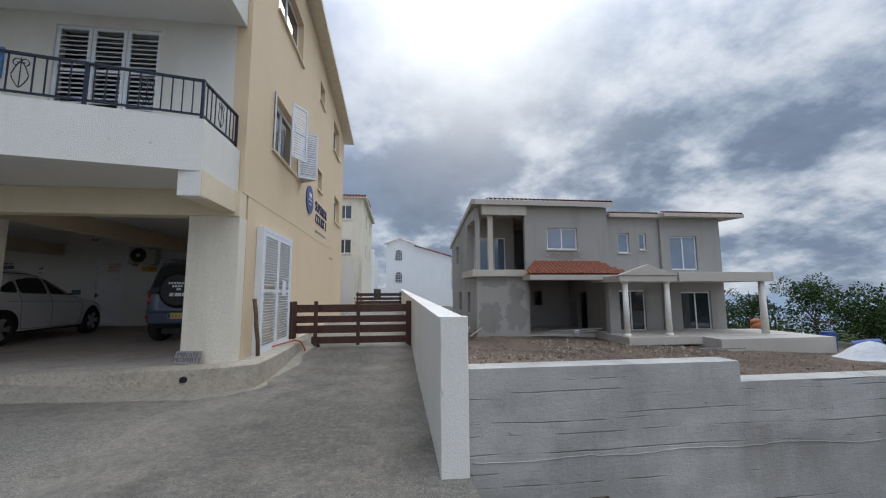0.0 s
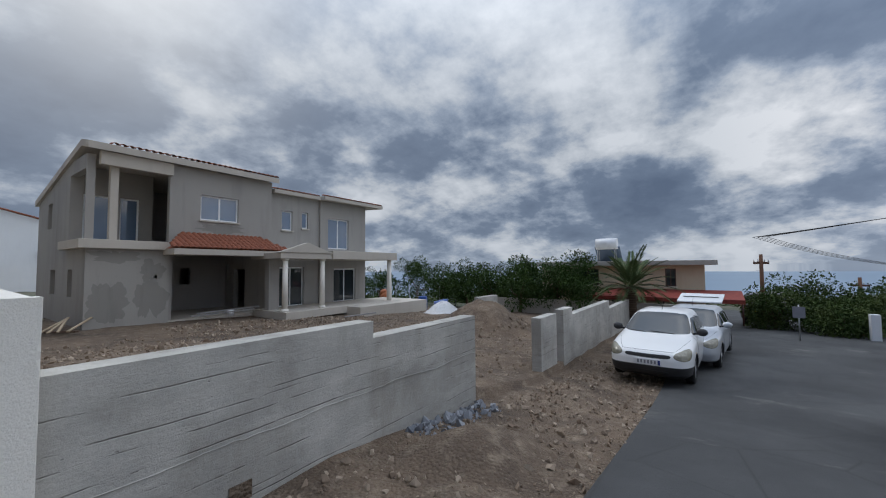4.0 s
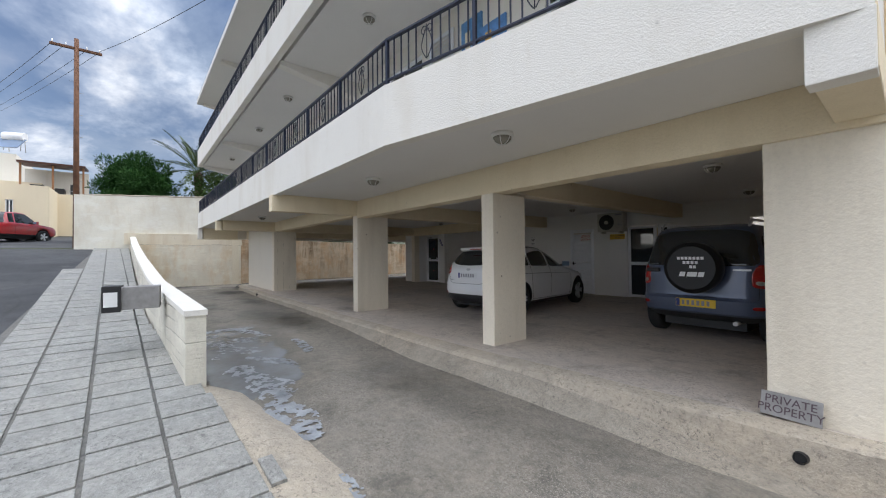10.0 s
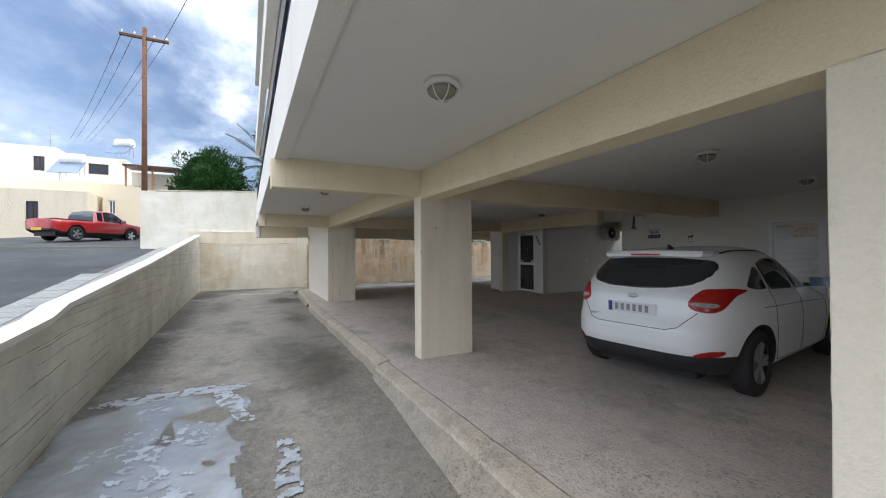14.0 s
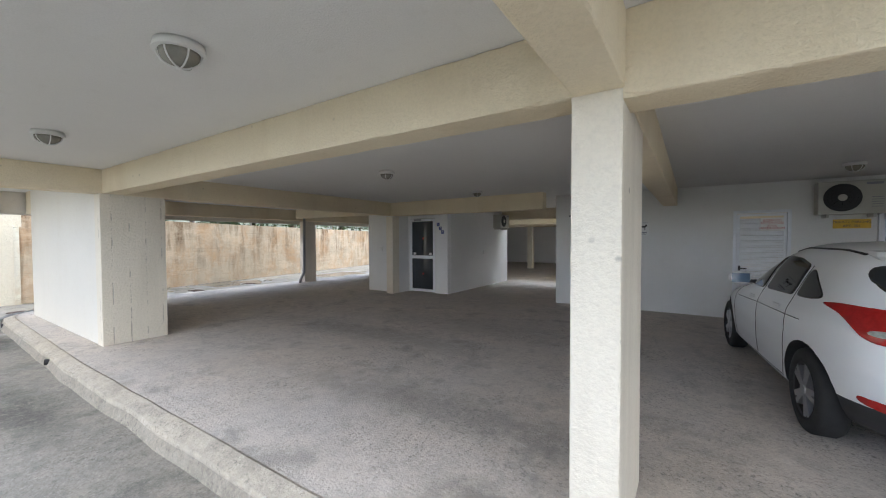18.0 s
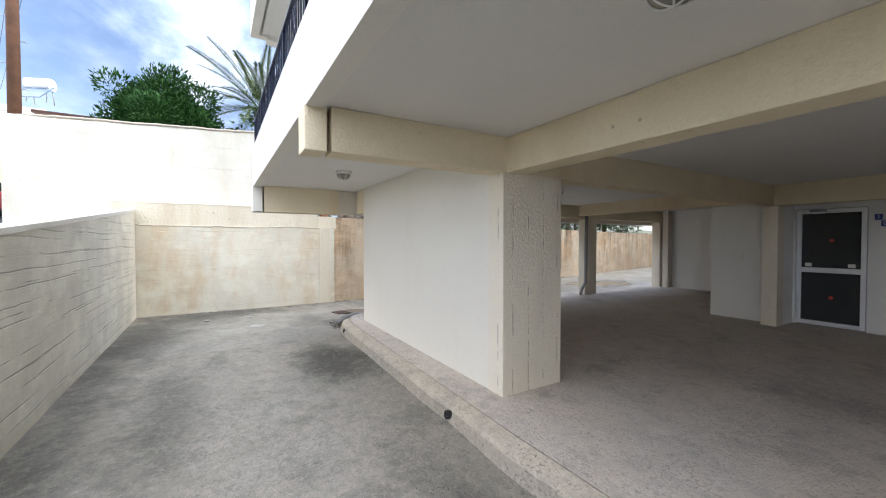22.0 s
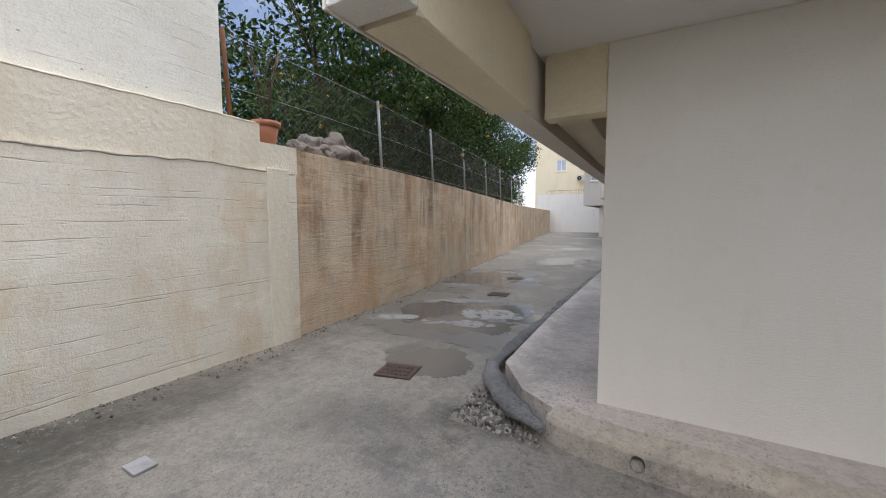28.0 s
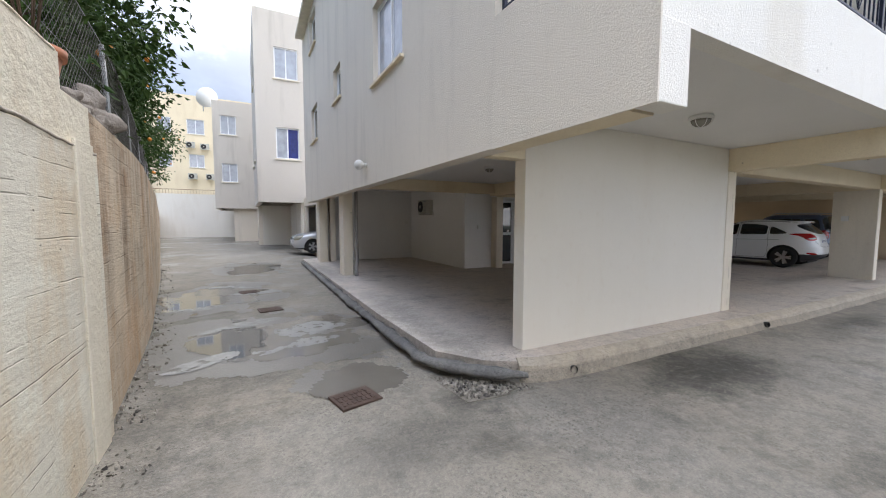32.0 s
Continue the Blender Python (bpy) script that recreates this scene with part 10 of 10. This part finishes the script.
# ---- neighbouring buildings ----
def block(name, lo, hi, mat, openings, label, category="building", roof=None, parapet=0.0, glassy=None, slab=True):
    """A building with real window holes. openings: (face, u0, z0, u1, z1, kind) with face s, n, e or w."""
    e = empty(name, ((lo[0] + hi[0]) / 2, (lo[1] + hi[1]) / 2, lo[2]), label=label, category=category, group="neighbouring buildings")
    o = Matrix.Translation(-Vector(e.matrix_basis.translation))
    t = 0.25
    for face in "snew":
        holes = [tuple(h[1:5]) for h in openings if h[0] == face]
        bm = bmesh.new()
        if face in "sn":
            a, b = (lo[1], lo[1] + t) if face == "s" else (hi[1] - t, hi[1])
            wall_with_holes(bm, lo[0], hi[0], lo[2], hi[2] + parapet, a, b, holes, "y")
        else:
            a, b = (lo[0], lo[0] + t) if face == "w" else (hi[0] - t, hi[0])
            wall_with_holes(bm, lo[1] + t, hi[1] - t, lo[2], hi[2] + parapet, a, b, holes, "x")
        bm.transform(o)
        part("wall", bm, mat, e)
    box("roof", Vector(lo) * 0 + Vector((lo[0] + t, lo[1] + t, hi[2] - 0.25)), (hi[0] - t, hi[1] - t, hi[2] - 0.02), M_EAVE, e).matrix_basis = o
    if slab:
        box("room_back", (lo[0] + t + 0.9, lo[1] + t + 0.9, lo[2]), (hi[0] - t - 0.9, hi[1] - t - 0.9, hi[2] - 0.3), M_ROOM, e).matrix_basis = o
    for h in openings:
        face, u0, z0, u1, z1 = h[:5]
        kind = h[5] if len(h) > 5 else "w"
        if kind == "open":
            continue
        ax = "y" if face in "sn" else "x"
        pl = {"s": lo[1], "n": hi[1], "w": lo[0], "e": hi[0]}[face]
        out = -1 if face in "sw" else 1
        din, f = -out * 0.12, 0.06

        def pane_box(nm, a, b, c, d, d0, d1, m, par):
            p0, p1 = ((a, pl + d0, b), (c, pl + d1, d)) if ax == "y" else ((pl + d0, a, b), (pl + d1, c, d))
            ob = box(nm, p0, p1, m, par)
            ob.matrix_basis = o if par is e else Matrix()
            return ob

        bm = bmesh.new()
        mid = (u0 + u1) / 2
        for a, b, c, d in ((u0, z0, u0 + f, z1), (u1 - f, z0, u1, z1), (u0 + f, z0, u1 - f, z0 + f), (u0 + f, z1 - f, u1 - f, z1), (mid - f / 2, z0 + f, mid + f / 2, z1 - f)):
            p0, p1 = ((a, pl + din, b), (c, pl + din * 0.5, d)) if ax == "y" else ((pl + din, a, b), (pl + din * 0.5, c, d))
            add_box(bm, p0, p1)
        w = part("window", bm, M_BROWN if kind == "brown" else M_PVC, e)
        w.matrix_basis = o
        gm = {"curtain": M_CURTAIN, "blue": M_BLUECURTAIN, "door": M_PVC}.get(kind, M_GLASS)
        for a, c, m in ((u0 + f, mid - f / 2, M_CURTAIN if kind == "blue" else gm), (mid + f / 2, u1 - f, gm)):
            pane_box("pane", a, z0 + f, c, z1 - f, din * 0.8, din * 0.9, m, w)
        pane_box("window_sill", u0 - 0.08, z0 - 0.07, u1 + 0.08, z0 - 0.002, 0.0, out * 0.07, M_EAVE, e) if kind != "door" else None
    if roof:
        roof(e, o)
    return e


def eave(lo, hi, z, over=0.3, rise=0.5, tiles=True):
    """A low tiled roof with an edge board."""
    def go(e, o):
        box("eave_board", (lo[0] - over, lo[1] - over, z), (hi[0] + over, hi[1] + over, z + 0.16), M_EAVE, e).matrix_basis = o
        bm = bmesh.new()
        n = int((hi[0] - lo[0] + 2 * over) / 0.24)
        for k in range(n):
            x = lo[0] - over + 0.12 + k * 0.24
            add_tube(bm, (x, lo[1] - over - 0.04, z + 0.17), (x, (lo[1] + hi[1]) / 2, z + 0.17 + rise), 0.11, sides=8)
        bm.transform(o)
        part("roof_tiles", bm, M_TILE, e)
    return go


def solar_tank(at, rz=0.0, s=1.0):
    e = empty("solar_water_heater", at, rz, label="white rooftop water tank with a sloping solar panel", category="solar heater", group="solar water heaters")
    tube("tank", (-0.75 * s, 0, 1.35 * s), (0.75 * s, 0, 1.35 * s), 0.42 * s, M_PVC, e, sides=22)
    for x in (-0.6, 0.6):
        for y in (-0.35, 0.35):
            tube("stand_leg", (x * s, y * s, 0), (x * s, y * 0.6 * s, 1.0 * s), 0.025, M_STEEL, e)
    box("solar_panel", (-0.9 * s, -0.02, 0), (0.9 * s, 0.04, 1.6 * s), M_SKYGLASS, e, m=pose(0, -1.3 * s, 0.05, -48, 0, 0))
    return e


# the block beyond the gate
block("apartment_building", (-14, 32.0, -0.3), (-2.6, 44.0, 9.0), M_COLUMN, [("s", -4.6, 4.3, -3.5, 5.5), ("s", -4.6, 7.2, -3.5, 8.4), ("s", -4.75, 0.0, -3.75, 2.1, "door"), ("e", 35, 4.3, 36.2, 5.4), ("e", 35, 7.2, 36.2, 8.3), ("e", 40, 4.3, 41.2, 5.4), ("e", 40, 7.2, 41.2, 8.3)],
      "cream stuccoed apartment block with a tiled roof edge", roof=eave((-14, 32, 0), (-2.6, 44, 0), 9.0))
fp = empty("flower_pot", (-2.75, 30.6, drive_z(-2, 30)), label="terracotta pot with a leafy white-flowered plant by the drive", category="pot")
tube("pot_body", (0, 0, 0), (0, 0, 0.3), 0.14, M_POT, fp, 0.2, 20)
part("leaves", crown_bm([(Vector((0, 0, 0.55)), 0.34), (Vector((0.15, 0.1, 0.5)), 0.25)], 420, 0.11, 8), M_HEDGE, fp)
# white villa with arched windows, seen beyond the gate
villa = empty("white_villa", (4, 70, 0), label="white rendered villa with arched windows and a tiled eave", category="house", group="neighbouring buildings")
vo = Vector((4, 70, 0))
M_VILLA = stucco("bright_white_render", (0.82, 0.83, 0.84), (0.6, 0.6, 0.58), grain=30, depth=0.01, streak=0.15)
prism("gable_wall", [(-1.5, 0), (3.3, 0), (3.3, 9.5), (0.9, 10.7), (-1.5, 9.7)], 0, 7.0, M_VILLA, villa, m=Matrix.Translation(-vo + Vector((0, 75, 0))) @ pose(0, 0, 0, 90))
prism("side_wall", [(3.3, -1.5), (10.3, -1.5), (10.3, 7.4), (3.3, 9.4)], 0, 6.0, M_VILLA, villa, m=Matrix.Translation(-vo + Vector((0, 74.5, 0))) @ pose(0, 0, 0, 90))
for x0, x1, za, zb, d in ((-1.9, 0.9, 9.55, 10.75, 0), (0.9, 3.8, 10.75, 9.45, 0), (3.5, 10.9, 9.4, 7.3, 0.4)):
    bm = bmesh.new()
    add_tube(bm, (x0 - 4, -2.25 + d, za), (x1 - 4, -2.25 + d, zb), 0.13, sides=6)
    part("tiled_verge", bm, M_TILE if d else M_EAVE, villa)
for z0, z1 in ((6.7, 8.6), (2.8, 4.6)):
    arch = [(0.1, z0), (1.3, z0), (1.3, z1 - 0.5)] + [(0.7 + 0.6 * math.cos(a), z1 - 0.5 + 0.5 * math.sin(a)) for a in steps(0.3, 2.84, 0.32)] + [(0.1, z1 - 0.5)]
    w = prism("window", arch, -0.01, 0.05, M_GLASS, villa, m=Matrix.Translation(-vo + Vector((0, 68, 0))) @ pose(0, 0, 0, 90))
    for k in range(1, 4):
        box("window_bar", (0.1 + 0.3 * k - 0.025 - 4, -2.09, z0), (0.1 + 0.3 * k + 0.025 - 4, -2.055, z1 - 0.05), M_PVC, w).matrix_basis = w.matrix_basis.inverted()
    for k in range(1, 4):
        box("window_bar", (0.1 - 4, -2.09, z0 + (z1 - z0) * k / 4 - 0.025), (1.3 - 4, -2.055, z0 + (z1 - z0) * k / 4 + 0.025), M_PVC, w).matrix_basis = w.matrix_basis.inverted()
    bm = bmesh.new()
    add_path(bm, [(p[0] - 4, -2.06, p[1]) for p in arch + arch[:1]], 0.06, 6)
    part("window_surround", bm, M_VILLA, villa)
box("balcony_slab", (6.3, -2.2, 3.2), (13, 1, 3.4), M_VILLA, villa)
box("balcony_room", (6.6, -0.5, 3.4), (13, 1, 6.4), M_VILLA, villa)
box("balcony_door", (8.3, -0.56, 3.4), (10.5, -0.49, 5.4), M_GLASS, villa)
for k in range(24):
    tube("baluster", (6.4 + k * 0.28, -2.15, 3.4), (6.4 + k * 0.28, -2.15, 4.4), 0.02, M_BLACK, villa, sides=5)
tube("handrail", (6.3, -2.15, 4.42), (13, -2.15, 4.42), 0.035, M_BLACK, villa, sides=6)
yard = tagged(prism("wall_villa_yard", [(-4.4, 60), (11.3, 60), (11.3, 60.3), (-4.4, 60.3)], -2, lambda x, y: 1.75 - 0.02 * (x + 4), M_VILLA), "white yard wall before the villa", "wall", kind="structure")
box("grille", (-4.2, 59.97, 0.2), (-2.1, 59.995, 1.5), M_GLASS, yard)
tree("cypress", (2.2, 76, 0), (2.2, 76, 8), (0.35, 0.35, 4.9), "slim dark cypress behind the villa", M_CONIFER, 91, 26, 0.3, 0.6, 200, 0.2, 0.3, upward=1.2)
block("house", (-14, 80, 0), (-4.2, 90, 7.6), M_WHITE, [("s", -9, 4.4, -7.6, 5.7), ("s", -6.6, 4.4, -5.4, 5.7)], "white house with rooftop water tanks beyond the gate", "house", parapet=0.4)
solar_tank((-5.4, 82, 7.9), 0, 1.25)
# house seen to the left of the unfinished one
block("house", (-16, 52, 0), (-3.2, 62, 6.8), M_VILLA, [("e", 54, 3.5, 55.4, 4.8)], "low white house behind the boundary wall", "house", parapet=0.3)
# alley blocks
block("apartment_building", (-25.9, 25.2, 2.55), (-14, 33, 12.0), M_BLOCK, [("s", -24.95, 4.9, -23.77, 6.55, "blue"), ("s", -24.95, 9.1, -23.77, 10.7, "curtain"), ("w", 27, 5.0, 28.1, 6.3), ("w", 27, 9.1, 28.1, 10.4), ("w", 30, 5.0, 31, 6.3)],
      "off-white stuccoed alley block over open parking", parapet=0.5, slab=False)
tagged(box("wall_alley_pier", (-25.75, 31.2, -0.6), (-25.45, 33.0, 2.56), M_SIDE), "stuccoed pier under the alley block", "wall", kind="structure")
tagged(box("wall_alley_bay", (-25.5, 31.0, -0.6), (-23.6, 31.2, 2.56), M_WHITE), "white back wall of the covered bay", "wall", kind="structure")
tagged(box("wall_alley_bay_side", (-23.75, 25.4, -0.6), (-23.6, 31.0, 2.56), M_WHITE), "white side wall of the covered bay", "wall", kind="structure")
block("apartment_building", (-28.5, 36.2, 2.5), (-20.5, 44.5, 10.4), M_BLOCK, [("s", -28.0, 4.5, -26.95, 5.9, "curtain"), ("s", -28.0, 8.05, -26.95, 9.45, "curtain"), ("w", 39, 4.5, 40, 5.8), ("w", 39, 8.05, 40, 9.4)],
      "off-white stuccoed block farther up the alley", parapet=0.1, slab=False)
tagged(box("wall_alley_base", (-27.3, 36.6, -0.6), (-20.5, 44.5, 2.5), M_SIDE), "stuccoed ground floor of the farther block", "wall", kind="structure")
block("apartment_building", (-37, 52.0, 0), (-18, 62, 14.6), M_CREAM, [("s", -31.8, 10.85, -30.2, 12.4, "curtain"), ("s", -31.7, 7.3, -30.3, 8.7, "curtain"), ("s", -34.4, 10.85, -33.2, 12.4, "curtain"), ("s", -34.4, 7.3, -33.2, 8.7, "curtain"), ("s", -29, 10.85, -27.6, 12.4), ("s", -29, 7.3, -27.6, 8.7)],
      "cream apartment block with cooling units beyond the alley", parapet=0.3)
for x, z in ((-31.9, 9.3), (-30.6, 9.2), (-31.8, 6.0), (-30.2, 6.0)):
    cooler((x, 51.72, z), 0, label="white outdoor cooling unit on the cream block")
dish = empty("satellite_dish", (-29.3, 40, 10.5), 20, label="white satellite dish on the roof edge", category="satellite dish")
tube("dish_post", (0, 0, 0), (0, 0, 0.9), 0.04, M_STEEL, dish)
bm = bmesh.new()
bmesh.ops.create_uvsphere(bm, u_segments=24, v_segments=12, radius=1.1)
bmesh.ops.delete(bm, geom=[v for v in bm.verts if v.co.z > -0.62], context="VERTS")
bm.transform(Matrix.Translation((0, -0.3, 1.25)) @ Matrix.Rotation(radians(-62), 4, "X"))
part("dish_bowl", bm, M_PVC, dish, smooth=True)
er = empty("wall_railing", (-34, 46.15, 4.08), label="thin dark steel railing on the end wall", category="railing")
for k in range(40):
    tube("baluster", (k * 0.24, 0, 0), (k * 0.24, 0, 0.42), 0.012, M_RUSTY, er, sides=5)
tube("handrail", (0, 0, 0.42), (9.5, 0, 0.42), 0.02, M_RUSTY, er, sides=6)
# the low house with an awning at the bend
block("low_house", (26.5, 0.1, -2.4), (34, 9.6, 1.05), M_CREAM, [("w", 1.5, -0.2, 2.05, 0.85, "brown"), ("w", 5.8, -0.2, 7.2, 0.85, "brown")], "low flat-roofed cream house", "house")
tagged(box("roof_slab", (25.9, -0.5, 1.052), (34.5, 9.8, 1.33), M_RENDER_PALE, bevel=0.02), "weathered flat concrete roof of the low house", "roof", kind="structure")
aw = empty("awning", (25.0, 1.5, -0.8), label="dark red awning on posts before the low house", category="awning")
bm = bmesh.new()
add_box(bm, (-0.7, -3.0, 0.16), (1.5, 4.2, 0.2), 0, pose(0, 0, 0.0, 0, -9, 0))
part("canopy", bm, M_REDROOF := plain("faded_red_awning", (0.26, 0.045, 0.03), 0.8, vary=0.3), aw)
box("valance", (-0.72, -3.0, -0.12), (-0.69, 4.2, 0.07), M_REDROOF, aw)
for y in (-2.9, 0.5, 4.0):
    tube("awning_post", (-0.6, y, -1.2), (-0.6, y, 0.05), 0.04, M_BROWN, aw)
solar_tank((28.2, 5.6, 1.34), 90, 0.9)
tagged(box("wall_far_garden", (24.0, 1.2, -2.2), (24.2, 12, -1.05), M_RENDER_PALE), "low pale garden wall behind the plot", "wall", kind="structure")
shed = empty("wire_mesh_fence", (26, 15, plot_z(26, 15)), label="wire mesh fence panels behind the building plot", category="fence")
for k in range(6):
    tube("fence_post", (0, k * 1.6, 0), (0, k * 1.6, 1.6), 0.03, M_STEEL, shed)
for k in range(9):
    tube("mesh_wire", (0, 0, 0.15 + 0.17 * k), (0, 8, 0.15 + 0.17 * k), 0.006, M_STEEL, shed, sides=4)
gp = empty("gate_post", (24.0, -5.74, road_z(24) - 0.05), label="white rendered gate post beside the road", category="post")
box("post_body", (-0.15, -0.15, 0), (0.15, 0.15, 1.15), M_VILLA, gp, 0.02)

# ---- old houses up the road ----
STONE = stucco("limewashed_stone", (0.74, 0.66, 0.52), (0.45, 0.36, 0.25), grain=10, depth=0.05, streak=0.3)
TOWN = stucco("town_cream", (0.78, 0.68, 0.50), (0.5, 0.4, 0.28), grain=40, depth=0.01, streak=0.2)
block("stone_house", (-47, -20, 2.0), (-40, -5.86, 5.75), STONE, [("e", -8.9, 3.85, -8.3, 5.1, "brown")], "old limewashed stone house with a grey shutter", "house", parapet=0.15)
block("town_house", (-52, -24, 2.0), (-47.2, -4.2, 7.6), TOWN, [], "flat cream house wall behind the stone house", "house")
block("town_house", (-47, -5.6, 2.4), (-42, -3.1, 6.6), TOWN, [("e", -5.24, 4.55, -4.85, 5.6)], "cream house with a small white window", "house", parapet=0.1)
block("town_house", (-60, -20, 6.0), (-50, -10.9, 10.7), M_WHITE, [("e", -12.3, 8.75, -11.6, 10.0, "brown")], "white upper house with a small balcony", "house", parapet=0.15)
block("town_house", (-60, -10.9, 6.0), (-50.5, -6.2, 10.4), M_WHITE, [("e", -8.9, 8.85, -7.5, 9.8, "brown")], "white upper house with a wide window", "house")
ter = empty("timber_terrace", (-46, -3.4, 6.6), label="covered timber roof terrace with dark furniture", category="terrace")
box("terrace_roof", (-2.5, -1.95, 2.35), (0.3, 1.95, 2.5), M_BROWN, ter, m=pose(0, 0, 0, 0, 3, 0))
for y in (-1.8, 0, 1.8):
    box("terrace_post", (-0.06, y - 0.06, 0), (0.06, y + 0.06, 2.4), plain("terrace_timber", (0.30, 0.14, 0.06), 0.7) if y < -1 else bpy.data.materials["terrace_timber"], ter)
box("terrace_wall", (-2.6, -1.95, -0.2), (-2.4, 1.95, 2.3), M_WHITE, ter)
box("terrace_base", (-2.5, -1.95, -3.4), (0.3, 1.95, 0.02), TOWN, ter)
for k, (y, w, h) in enumerate(((-1.0, 0.8, 0.8), (0.3, 0.6, 0.6), (1.2, 0.5, 1.0))):
    box("terrace_furniture", (-1.4, y - w / 2, 0.0), (-0.6, y + w / 2, h), M_BLACK, ter, 0.05)
solar_tank((-45, -8.2, 7.65), 80, 1.0)
solar_tank((-49.5, -6.1, 10.45), 70, 0.9)
for x, y, z in ((-49, -10.9, 10.7), (-47.5, -9.8, 7.6)):
    a = empty("roof_antenna", (x, y, z), 30, label="thin metal roof antenna", category="antenna", group="antennas")
    tube("mast", (0, 0, 0), (0, 0, 1.5), 0.02, M_STEEL, a)
    for k in range(5):
        tube("rod", (-0.4 + 0.05 * k, k * 0.15 - 0.3, 1.45), (0.4 - 0.05 * k, k * 0.15 - 0.3, 1.45), 0.01, M_STEEL, a, sides=5)

# the bluff edge of the white wall and the foot hole in the grey wall
wg = bpy.data.objects["wall_grey"]
for z, x0, x1 in ((-0.42, 0.95, 6.1),):
    bm = bmesh.new()
    pts = [Vector((x, 3.398 + 0.004 * noise.noise(Vector((x * 6, 0, 0))), z + 0.05 * noise.noise(Vector((x * 1.1, 3, 0))) + 0.02 * noise.noise(Vector((x * 9, 1, 0))))) for x in steps(x0, x1, 0.08)]
    add_path(bm, pts, 0.006, 6)
    part("pour_ridge", bm, M_GREYWALL, wg, "rough ridge of concrete between two pours")
box("foot_hole", (2.03, 3.385, -0.93), (2.22, 3.398, -0.78), M_DIRT, wg)

# ---- from plan units to metres ----
for me in bpy.data.meshes:
    me.transform(Matrix.Scale(UNIT, 4))
for ob in scene.objects:
    if ob.type in {"MESH", "EMPTY"}:
        at = ob.matrix_basis.copy()
        at.translation *= UNIT
        ob.matrix_basis = at
